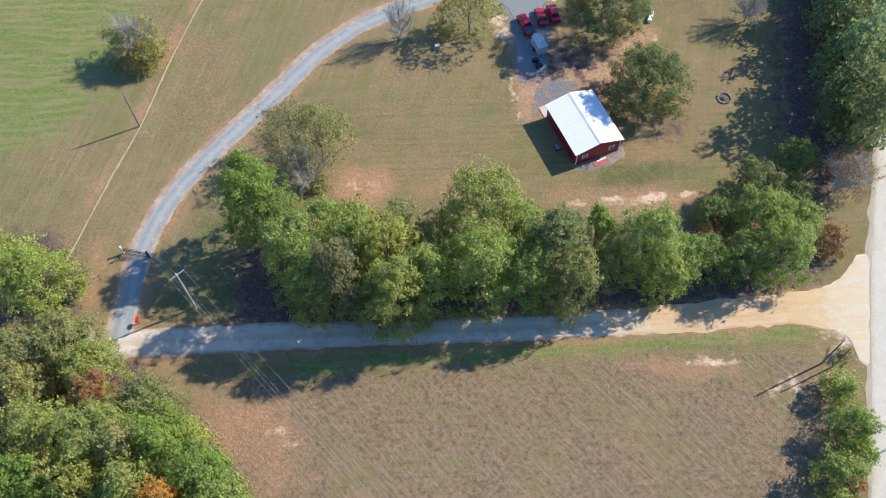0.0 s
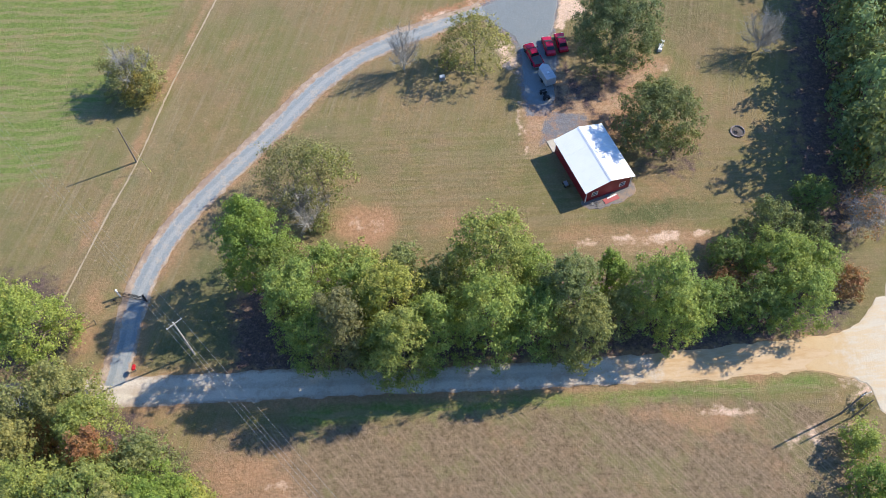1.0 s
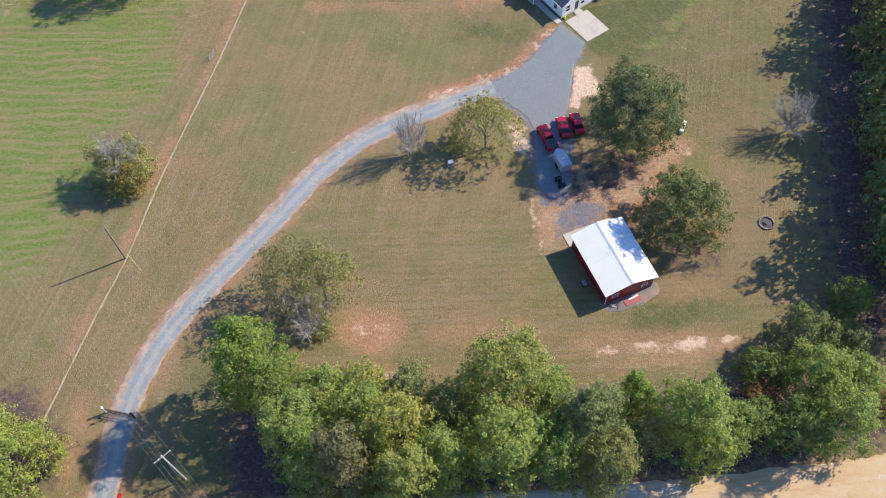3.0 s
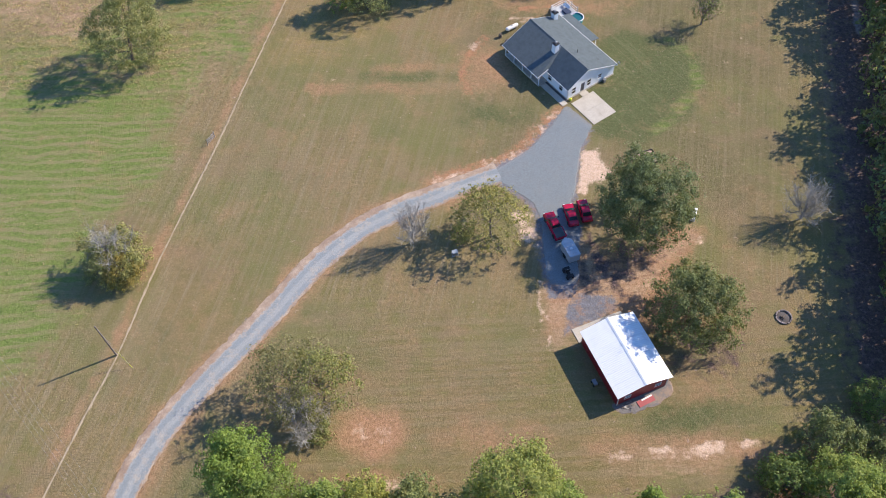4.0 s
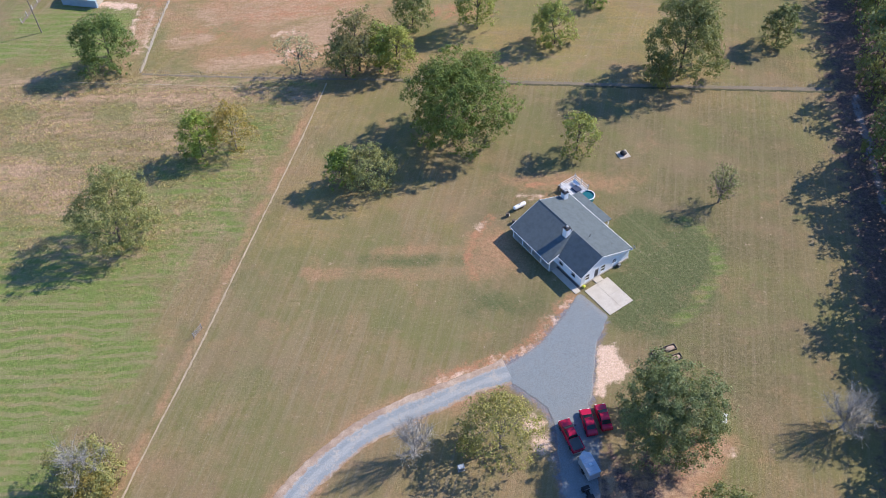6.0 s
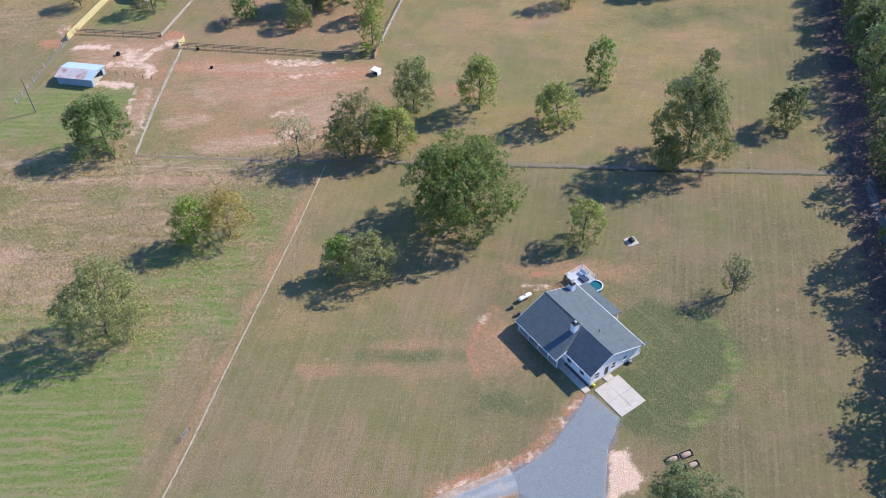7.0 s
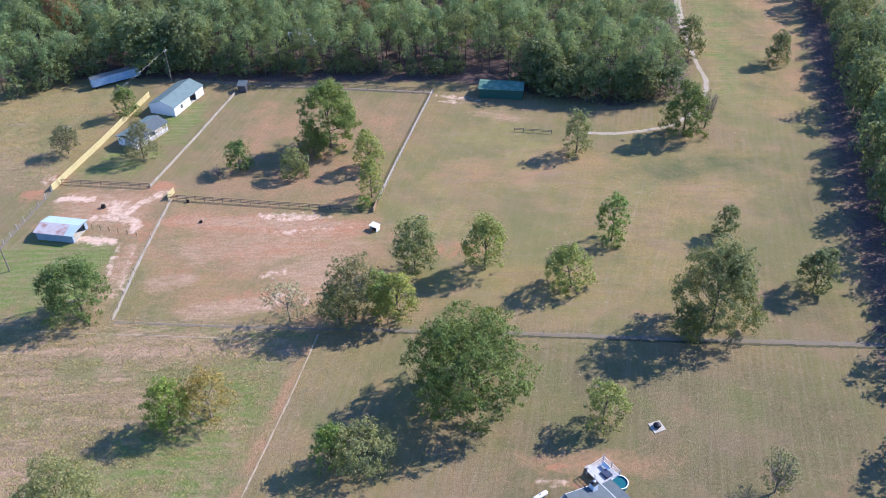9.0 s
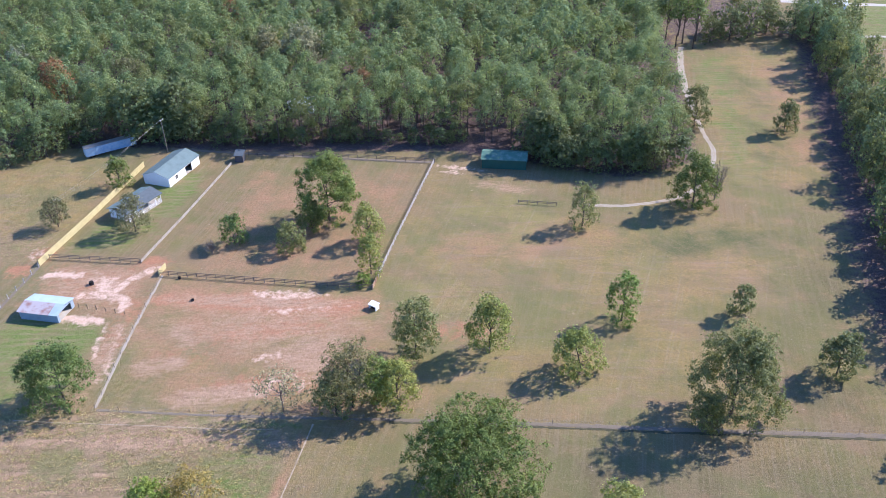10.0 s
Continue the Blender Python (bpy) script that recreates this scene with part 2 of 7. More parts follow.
def track_material(name, wheel, middle, edge, pebble=0.25, wide=0.62, rim0=0.72, rim1=1.0, mixed=0.35, shift=0.0, east=None):
    """A gravel or dirt way: packed wheel tracks, looser middle, earthy edges. 'across' runs from -1 to 1."""
    n = Nodes(name, 0.92, 0, 0.15)
    wob = n.math("MULTIPLY", n.math("SUBTRACT", n.noise(0.35, 5, 0.7, "World"), 0.5), 0.45)
    u = n.math("ABSOLUTE", n.math("ADD", n.math("ADD", n.attr("across"), shift), wob))
    trackmask = n.math("MULTIPLY", n.span(u, 0.08, 0.30), n.span(u, wide + 0.20, wide))
    col = n.mix(trackmask, middle, wheel)
    rim = n.span(n.math("ADD", u, n.math("MULTIPLY", n.math("SUBTRACT", n.noise(1.6, 6, 0.75, "World"), 0.5), 0.9)), rim0, rim1)
    col = n.mix(rim, col, edge)
    grit = n.noise(5.0, 6, 0.85, "World", lo=0.36, hi=0.66)
    col = n.mix(n.math("MULTIPLY", grit, pebble), col, (0.09, 0.085, 0.085))
    col = n.mix(n.math("MULTIPLY", n.noise(0.35, 6, 0.75, "World", lo=0.47, hi=0.62), mixed), col, edge)
    if east:
        s = n.tree.nodes.new("ShaderNodeSeparateXYZ")
        n.link(n.coords("World"), s.inputs[0])
        far = n.math("ADD", n.span(s.outputs[0], east[0], east[1]), n.math("MULTIPLY", n.math("SUBTRACT", n.noise(0.3, 6, 0.75, "World"), 0.5), 1.6))
        sand = n.mix(n.noise(0.5, 6, 0.75, "World", (0.35, 1.4, 1, 5), 0.40, 0.62), east[2], east[3])
        sand = n.mix(n.math("MULTIPLY", grit, 0.10), sand, (0.20, 0.14, 0.09))
        col = n.mix(n.span(far, 0.25, 0.75), col, sand)
    n.colour(col).bump(grit, 0.4, 0.06)
    return n.mat


def driveway_material():
    """Blue-grey gravel in two wheel tracks, with a broad pinkish earth verge on the western side."""
    n = Nodes("driveway_gravel", 0.92, 0, 0.15)
    wob = n.math("MULTIPLY", n.math("SUBTRACT", n.noise(0.30, 5, 0.7, "World"), 0.5), 0.45)
    u = n.math("ADD", n.attr("across"), wob)
    edge = n.math("MULTIPLY", n.math("SUBTRACT", n.noise(1.5, 6, 0.75, "World"), 0.5), 0.7)
    lane = n.math("ABSOLUTE", n.math("ADD", u, 0.22))
    col = n.mix(n.math("MULTIPLY", n.span(lane, 0.10, 0.28), n.span(lane, 0.62, 0.46)), (0.365, 0.380, 0.378), (0.280, 0.314, 0.328))
    col = n.mix(n.noise(0.5, 6, 0.75, "World", lo=0.50, hi=0.64), col, (0.430, 0.400, 0.360))
    earth = n.mix(n.noise(0.35, 6, 0.7, "World", lo=0.40, hi=0.68), (0.370, 0.262, 0.190), (0.560, 0.430, 0.320))
    col = n.mix(n.span(n.math("ADD", u, edge), 0.34, 0.52), col, earth)
    col = n.mix(n.span(n.math("SUBTRACT", edge, u), 0.66, 0.86), col, earth)
    col = n.mix(n.span(n.math("ADD", n.math("ABSOLUTE", u), edge), 0.86, 1.06), col, (0.270, 0.205, 0.110))
    grit = n.noise(5.0, 6, 0.85, "World", lo=0.36, hi=0.66)
    col = n.mix(n.math("MULTIPLY", grit, 0.35), col, (0.120, 0.110, 0.105))
    n.colour(col).bump(grit, 0.4, 0.06)
    return n.mat


M_GROUND = ground_material()
M_DRIVE = driveway_material()
M_APRON = track_material("yard_gravel", (0.245, 0.280, 0.294), (0.262, 0.292, 0.304), (0.270, 0.262, 0.250), 0.50, mixed=0.15)
M_LANE = track_material("dusty_gravel", (0.230, 0.215, 0.205), (0.270, 0.240, 0.215), (0.350, 0.250, 0.180), 0.4, mixed=0.75)
M_JUNCTION = track_material("orange_sand", (0.580, 0.420, 0.240), (0.560, 0.385, 0.200), (0.520, 0.350, 0.185), 0.12, mixed=0.5, east=(50.0, 64.0, (0.590, 0.520, 0.410), (0.600, 0.470, 0.310)))
M_ROAD = track_material("dirt_road", (0.660, 0.580, 0.470), (0.570, 0.490, 0.390), (0.380, 0.280, 0.205), 0.25, mixed=0.5, east=(6.0, 46.0, (0.585, 0.430, 0.270), (0.520, 0.350, 0.185)))
M_SAND = track_material("sandy_road", (0.565, 0.525, 0.445), (0.490, 0.445, 0.365), (0.470, 0.390, 0.280), 0.16, mixed=0.25)
M_STRIP = track_material("bare_fence_strip", (0.240, 0.198, 0.140), (0.260, 0.212, 0.150), (0.250, 0.198, 0.112), 0.40)
M_DARKLINE = track_material("dark_olive_strip", (0.085, 0.085, 0.040), (0.095, 0.090, 0.045), (0.190, 0.165, 0.080), 0.4)
M_PATH = track_material("trodden_path", (0.480, 0.380, 0.265), (0.480, 0.380, 0.265), (0.300, 0.235, 0.128), 0.20, 0.62, 0.45, 0.95, 0.65)
M_TRACK = track_material("pale_track", (0.460, 0.400, 0.310), (0.440, 0.370, 0.270), (0.340, 0.270, 0.170), 0.25, mixed=0.5)
M_BARK = worn("bark", (0.150, 0.120, 0.095), (0.060, 0.048, 0.040), 0.95, fine=9, bump=0.8)
M_TWIG = worn("grey_twigs", (0.270, 0.225, 0.185), (0.150, 0.125, 0.105), 0.95)
M_OAK = leaf("oak_leaves", (0.194, 0.288, 0.080), (0.354, 0.449, 0.140), (0.414, 0.444, 0.140), 0.50)
M_DARKOAK = leaf("dark_oak_leaves", (0.090, 0.152, 0.045), (0.175, 0.252, 0.078), (0.190, 0.235, 0.075), 0.42)
M_DUSK = leaf("dusky_oak_leaves", (0.130, 0.170, 0.078), (0.225, 0.268, 0.134), (0.220, 0.232, 0.118), 0.46)
M_PALELEAF = leaf("pale_thin_leaves", (0.250, 0.268, 0.110), (0.390, 0.390, 0.175), (0.360, 0.325, 0.150), 0.50)
M_PALETWIG = worn("bleached_twigs", (0.390, 0.370, 0.335), (0.230, 0.215, 0.190), 0.95)
M_OLIVE = leaf("olive_leaves", (0.185, 0.223, 0.093), (0.300, 0.338, 0.153), (0.278, 0.278, 0.125), 0.50)
M_YELLOW = leaf("yellowing_leaves", (0.249, 0.303, 0.087), (0.401, 0.445, 0.140), (0.420, 0.395, 0.140), 0.50)
M_DRY = leaf("dry_leaves", (0.195, 0.192, 0.098), (0.290, 0.276, 0.150), (0.250, 0.215, 0.120), 0.50)
M_DRYGRASS = leaf("dry_grass_blades", (0.480, 0.410, 0.200), (0.700, 0.550, 0.330), (0.380, 0.400, 0.160), 0.45)
M_PINE = leaf("pine_needles", (0.128, 0.208, 0.066), (0.238, 0.325, 0.110), (0.275, 0.330, 0.122), 0.50)
# far pines and broadleaves: distance haze mixed into paler, bluer leaf colours
M_FARPINE = leaf("haze_tinted_pine_needles", (0.175, 0.266, 0.132), (0.306, 0.410, 0.205), (0.335, 0.408, 0.198), 0.52, False)
M_FAROAK = leaf("haze_tinted_leaves", (0.165, 0.232, 0.112), (0.270, 0.340, 0.168), (0.295, 0.325, 0.158), 0.50, False)
M_BELT = leaf("belt_leaves", (0.118, 0.174, 0.086), (0.208, 0.272, 0.138), (0.216, 0.256, 0.128), 0.46)
M_GOLD = leaf("golden_thin_leaves", (0.300, 0.235, 0.072), (0.430, 0.340, 0.115), (0.360, 0.270, 0.095), 0.50)
M_GREYLEAF = leaf("greyish_leaves", (0.290, 0.305, 0.215), (0.410, 0.420, 0.310), (0.370, 0.365, 0.260), 0.50)
M_LUSH = leaf("bright_leaves", (0.153, 0.253, 0.059), (0.273, 0.382, 0.101), (0.283, 0.354, 0.098), 0.50)
M_RUST = leaf("rust_red_leaves", (0.287, 0.134, 0.079), (0.410, 0.198, 0.124), (0.287, 0.198, 0.106))
M_ORANGE = leaf("orange_leaves", (0.526, 0.226, 0.045), (0.669, 0.323, 0.075), (0.398, 0.241, 0.060))
M_TUFT = leaf("grass_blades", (0.205, 0.205, 0.088), (0.350, 0.290, 0.170), (0.250, 0.250, 0.105), 0.40)
M_WHITE = worn("white_siding_paint", (0.860, 0.890, 0.910), (0.740, 0.765, 0.785), 0.5, amount=0.2)
M_TRIM = worn("white_trim_paint", (0.850, 0.860, 0.860), (0.600, 0.600, 0.590), 0.45, amount=0.25)
M_CONCRETE = worn("pale_concrete", (0.520, 0.480, 0.410), (0.400, 0.350, 0.285), 0.9, fine=5, coarse=0.45, amount=0.7)
M_SHINGLE = worn("dark_asphalt_shingles", (0.116, 0.142, 0.152), (0.076, 0.094, 0.102), 0.85, fine=5, coarse=1.2, amount=0.6, bump=0.5)
M_GLASS = Nodes("window_glass", 0.08, 0, 0.6).colour((0.020, 0.025, 0.030)).mat
M_DOOR = worn("dark_door_paint", (0.10, 0.10, 0.11), (0.05, 0.05, 0.06), 0.5)
M_REDWALL = ribbed("red_metal_siding", (0.270, 0.020, 0.028), (0.150, 0.012, 0.018), 0.23, 0.45, 0, 0, 0.3)
M_TINWHITE = ribbed("white_metal_roofing", (0.910, 0.920, 0.920), (0.760, 0.770, 0.780), 0.30, 0.42, 0, 0, 0.25)
M_GREENMETAL = ribbed("green_metal_sheet", (0.030, 0.115, 0.090), (0.020, 0.070, 0.055), 0.25, 0.5, 0, 0, 0.4)
M_TEALROOF = ribbed("weathered_green_roof", (0.170, 0.235, 0.225), (0.100, 0.140, 0.135), 0.30, 0.5, 0, 0, 0.5)
# dark green sheet; its pale blotches are sun dapples painted into the colour
M_DAPPLEROOF = ribbed("sun_dappled_green_roof", (0.105, 0.215, 0.155), (0.330, 0.420, 0.360), 0.30, 0.9, 0, 0, 0.55, 0.12)
M_GALV = ribbed("galvanised_roof", (0.420, 0.530, 0.560), (0.320, 0.420, 0.450), 0.25, 0.6, 0.0, 0, 0.5)
M_RUSTTIN = ribbed("rust_streaked_roof", (0.470, 0.430, 0.425), (0.290, 0.120, 0.080), 0.50, 0.7, 0.0, 0, 1.0)
M_GREYWALL = worn("weathered_grey_boards", (0.300, 0.380, 0.450), (0.200, 0.250, 0.300), 0.85, fine=6, amount=0.5)
M_POLE = worn("weathered_pole_wood", (0.230, 0.195, 0.165), (0.110, 0.095, 0.080), 0.9, fine=8, amount=0.6)
M_RAIL = worn("dark_fence_wood", (0.210, 0.175, 0.140), (0.105, 0.088, 0.072), 0.9, fine=7, amount=0.6)
M_PALEWOOD = worn("pale_new_fence_wood", (0.580, 0.510, 0.260), (0.440, 0.370, 0.180), 0.85, fine=6, amount=0.5)
M_SILVERWOOD = worn("silvered_fence_wood", (0.560, 0.530, 0.490), (0.360, 0.335, 0.305), 0.9, fine=6, amount=0.6)
M_GREYFENCE = worn("grey_fence_boards", (0.420, 0.385, 0.325), (0.240, 0.215, 0.180), 0.9, fine=5, amount=0.7)
M_BLACK = worn("black_plastic", (0.022, 0.022, 0.024), (0.040, 0.040, 0.042), 0.5)
M_TYRE = worn("tyre_rubber", (0.020, 0.020, 0.021), (0.045, 0.042, 0.040), 0.85)
M_STEEL = worn("dull_steel", (0.420, 0.430, 0.440), (0.250, 0.250, 0.250), 0.4, 0.7)
M_WIRE = Nodes("aluminium_wire", 0.6, 0.2, 0.3).colour((0.36, 0.36, 0.36)).mat
M_CARRED = worn("red_car_paint", (0.420, 0.006, 0.038), (0.340, 0.006, 0.030), 0.22, 0.0, amount=0.3, spec=0.6, bump=0.0)
M_CARGREY = worn("grey_bed_cover", (0.085, 0.088, 0.095), (0.055, 0.056, 0.060), 0.6)
M_TRAILER = worn("silver_trailer_sheet", (0.480, 0.520, 0.560), (0.330, 0.365, 0.400), 0.32, 0.2, amount=0.5)
M_TANK = worn("white_tank_enamel", (0.800, 0.800, 0.780), (0.640, 0.630, 0.600), 0.4, amount=0.3)
M_TEAL = worn("teal_pool_plastic", (0.030, 0.260, 0.300), (0.020, 0.190, 0.230), 0.35)
M_WATER = Nodes("pool_water", 0.03, 0, 0.5).colour((0.020, 0.130, 0.150)).mat
M_YELLOWPLASTIC = worn("yellow_plastic", (0.620, 0.640, 0.060), (0.480, 0.480, 0.050), 0.5)
M_REDPLASTIC = worn("red_plastic", (0.520, 0.020, 0.030), (0.380, 0.020, 0.025), 0.5)
M_BLUEBOX = worn("blue_white_container_paint", (0.270, 0.440, 0.600), (0.500, 0.590, 0.660), 0.55, fine=2.0, coarse=0.5, amount=0.8)
M_STONE = worn("grey_fire_stone", (0.400, 0.340, 0.330), (0.085, 0.070, 0.068), 0.95, fine=6, amount=0.8, bump=0.6)
M_ASH = worn("ash_and_soot", (0.130, 0.115, 0.108), (0.060, 0.052, 0.050), 0.98, fine=6)
M_DECK = worn("weathered_white_deck", (0.560, 0.560, 0.560), (0.340, 0.340, 0.350), 0.8, fine=4, amount=0.7)


# ---- mesh tools ----
def link_mesh(name, verts, faces, material, parent=None, label=""):
    """verts and faces (all with the same number of corners, or a plain list) as one mesh object."""
    me = bpy.data.meshes.new(name)
    me.from_pydata([tuple(v) for v in verts], [], [tuple(f) for f in faces])
    for m in material if isinstance(material, (list, tuple)) else (material,):
        me.materials.append(m)
    ob = new(name, me)
    ob.parent = parent
    if label:
        ob["label"] = label
    return ob


def quads_mesh(name, pts, material):
    """A mesh of loose faces from an array (n, corners, 3)."""
    n, k = pts.shape[:2]
    me = bpy.data.meshes.new(name)
    me.vertices.add(n * k)
    me.vertices.foreach_set("co", np.ascontiguousarray(pts, dtype=np.float32).ravel())
    me.loops.add(n * k)
    me.loops.foreach_set("vertex_index", np.arange(n * k, dtype=np.int32))
    me.polygons.add(n)
    me.polygons.foreach_set("loop_start", np.arange(0, n * k, k, dtype=np.int32))
    me.update(calc_edges=True)
    for m in material if isinstance(material, (list, tuple)) else (material,):
        me.materials.append(m)
    return me


def part(name, bm, material, parent=None, label=""):
    me = bpy.data.meshes.new(name)
    bm.normal_update()
    bm.to_mesh(me)
    bm.free()
    me.materials.append(material)
    ob = new(name, me)
    ob.parent = parent
    if label:
        ob["label"] = label
    return ob


def thing(name, m, label, category, group=""):
    ob = new(name)
    ob.empty_display_size = 0.3
    ob.matrix_basis = m
    return tagged(ob, label, category, group)


def box(x0, y0, z0, x1, y1, z1, bevel=0.0, bm=None):
    bm = bm or bmesh.new()
    vs = [bm.verts.new(p) for p in ((x0, y0, z0), (x1, y0, z0), (x1, y1, z0), (x0, y1, z0), (x0, y0, z1), (x1, y0, z1), (x1, y1, z1), (x0, y1, z1))]
    fs = [bm.faces.new([vs[i] for i in f]) for f in ((3, 2, 1, 0), (4, 5, 6, 7), (0, 1, 5, 4), (1, 2, 6, 5), (2, 3, 7, 6), (3, 0, 4, 7))]
    if bevel:
        es = list({e for f in fs for e in f.edges})
        bmesh.ops.bevel(bm, geom=es, offset=bevel, segments=2, affect="EDGES")
    return bm


def prism(poly, way, bm=None):
    """A flat polygon of 3D points pushed along the vector way."""
    bm = bm or bmesh.new()
    a = [bm.verts.new(p) for p in poly]
    b = [bm.verts.new(Vector(p) + Vector(way)) for p in poly]
    bm.faces.new(list(reversed(a)))
    bm.faces.new(b)
    k = len(poly)
    for i in range(k):
        bm.faces.new((a[i], a[(i + 1) % k], b[(i + 1) % k], b[i]))
    bmesh.ops.recalc_face_normals(bm, faces=bm.faces[:])
    return bm


def rod(a, b, r0, r1=None, sides=8, bm=None):
    """A tapered round bar from a to b."""
    bm = bm or bmesh.new()
    a, b = Vector(a), Vector(b)
    r1 = r0 if r1 is None else r1
    q = (b - a).to_track_quat("Z", "Y").to_matrix()
    rings = []
    for c, r in ((a, r0), (b, r1)):
        rings.append([bm.verts.new(c + q @ Vector((r * math.cos(k * math.tau / sides), r * math.sin(k * math.tau / sides), 0))) for k in range(sides)])
    for k in range(sides):
        bm.faces.new((rings[0][k], rings[0][(k + 1) % sides], rings[1][(k + 1) % sides], rings[1][k]))
    bm.faces.new(list(reversed(rings[0])))
    bm.faces.new(rings[1])
    return bm


def lathe(profile, sides=20, bm=None, at=(0, 0, 0), caps=True):
    """Rings (radius, z) turned round the vertical."""
    bm = bm or bmesh.new()
    rings = []
    for r, z in profile:
        rings.append([bm.verts.new((at[0] + r * math.cos(k * math.tau / sides), at[1] + r * math.sin(k * math.tau / sides), at[2] + z)) for k in range(sides)])
    for p, q in zip(rings, rings[1:]):
        for k in range(sides):
            bm.faces.new((p[k], p[(k + 1) % sides], q[(k + 1) % sides], q[k]))
    if caps:
        bm.faces.new(list(reversed(rings[0])))
        bm.faces.new(rings[-1])
    else:
        for k in range(sides):
            bm.faces.new((rings[-1][k], rings[-1][(k + 1) % sides], rings[0][(k + 1) % sides], rings[0][k]))
    bmesh.ops.recalc_face_normals(bm, faces=bm.faces[:])
    return bm


def holed_wall(length, height, holes, thick, bm=None):
    """A wall along local x, from z 0, thick along +y, with rectangular holes (x0, z0, x1, z1) right through it."""
    bm = bm or bmesh.new()
    xs = sorted({0.0, length, *(h[0] for h in holes), *(h[2] for h in holes)})
    zs = sorted({0.0, height, *(h[1] for h in holes), *(h[3] for h in holes)})
    solid = [[not any(h[0] < (a + b) / 2 < h[2] and h[1] < (c + d) / 2 < h[3] for h in holes) for c, d in zip(zs, zs[1:])] for a, b in zip(xs, xs[1:])]
    cache = {}

    def v(i, y, k):
        key = (i, y, k)
        if key not in cache:
            cache[key] = bm.verts.new((xs[i], y, zs[k]))
        return cache[key]

    nx, nz = len(xs) - 1, len(zs) - 1
    for i in range(nx):
        for k in range(nz):
            if not solid[i][k]:
                continue
            for y in (0.0, thick):
                bm.faces.new((v(i, y, k), v(i + 1, y, k), v(i + 1, y, k + 1), v(i, y, k + 1)))
            for di, dk, a, b in ((-1, 0, (i, k), (i, k + 1)), (1, 0, (i + 1, k), (i + 1, k + 1)), (0, -1, (i, k), (i + 1, k)), (0, 1, (i, k + 1), (i + 1, k + 1))):
                p, q = i + di, k + dk
                if not (0 <= p < nx and 0 <= q < nz and solid[p][q]):
                    bm.faces.new((v(a[0], 0.0, a[1]), v(b[0], 0.0, b[1]), v(b[0], thick, b[1]), v(a[0], thick, a[1])))
    bmesh.ops.recalc_face_normals(bm, faces=bm.faces[:])
    return bm


def move(bm, m):
    bmesh.ops.transform(bm, matrix=m, verts=bm.verts[:])
    return bm


def smooth_line(points, step):
    """A Catmull-Rom line through 2D points, cut into steps of about that length; rows of x, y and any further values."""
    p = np.array([points[0], *points, points[-1]], dtype=float)
    p[0], p[-1] = 2 * p[1] - p[2], 2 * p[-2] - p[-3]
    out = []
    for i in range(1, len(p) - 2):
        k = max(2, int(np.hypot(*(p[i + 1] - p[i])[:2]) / step))
        for s in np.linspace(0, 1, k, endpoint=False):
            a, b, c, d = p[i - 1:i + 3]
            out.append(0.5 * (2 * b + (c - a) * s + (2 * a - 5 * b + 4 * c - d) * s * s + (3 * b - 3 * c + d - a) * s ** 3))
    out.append(p[-2])
    return np.array(out)


def strip(name, points, material, z=0.03, step=1.0, cols=9, ragged=0.12, label="", category="", crown=0.04):
    """A way along rows (x, y, width): slightly crowned, with uneven edges that dip under the ground."""
    line = smooth_line(points, step)
    along = np.gradient(line[:, :2], axis=0)
    along /= np.linalg.norm(along, axis=1)[:, None]
    side = np.stack([-along[:, 1], along[:, 0]], 1)
    rng = np.random.default_rng(len(points) * 7 + int(abs(points[0][0]) * 10))
    jit = rng.normal(0, ragged, (len(line), 2))
    verts, across = [], []
    for k, (row, s) in enumerate(zip(line, side)):
        for c in range(cols):
            u = -1 + 2 * c / (cols - 1)
            w = row[2] / 2 * u + (jit[k, 0] if u < -0.9 else jit[k, 1] if u > 0.9 else 0)
            p = row[:2] + s * w
            zz = z + crown * (1 - u * u) - (z + 0.02 if abs(u) > 0.98 else 0)
            verts.append((p[0], p[1], zz))
            across.append(u)
    faces = [(k * cols + c + 1, k * cols + c, (k + 1) * cols + c, (k + 1) * cols + c + 1) for k in range(len(line) - 1) for c in range(cols - 1)]
    ob = link_mesh(name, verts, faces, material)
    a = ob.data.attributes.new("across", "FLOAT", "POINT")
    a.data.foreach_set("value", np.array(across, dtype=np.float32))
    tagged(ob, label, category, kind="structure")
    return ob


def patch(name, outline, material, z, label, category, step=0.8, ragged=0.10):
    """A flat area of gravel or dirt inside a smooth uneven outline; 'across' is 0 inside and 1 at the rim."""
    ring = smooth_line([*outline, outline[0]], step)[:-1]
    rng = np.random.default_rng(len(outline))
    ring = ring + rng.normal(0, ragged, ring.shape)
    mid = ring.mean(0)
    bm = bmesh.new()
    lay = bm.verts.layers.float.new("across")
    loops = []
    for f, u, dz in ((1.0, 1.0, -z - 0.02), (0.94, 0.8, 0), (0.80, 0.4, 0.01), (0.5, 0.42, 0.015), (0.2, 0.42, 0.02)):
        row = []
        for q in ring:
            v = bm.verts.new((*(mid + (q - mid) * f), z + dz))
            v[lay] = u
            row.append(v)
        loops.append(row)
    k = len(ring)
    for a, b in zip(loops, loops[1:]):
        for i in range(k):
            bm.faces.new((a[i], a[(i + 1) % k], b[(i + 1) % k], b[i]))
    bm.faces.new(loops[-1])
    bmesh.ops.recalc_face_normals(bm, faces=bm.faces[:])
    if sum(f.normal.z for f in bm.faces) < 0:
        bmesh.ops.reverse_faces(bm, faces=bm.faces[:])
    ob = part(name, bm, material)
    return tagged(ob, label, category, kind="structure")


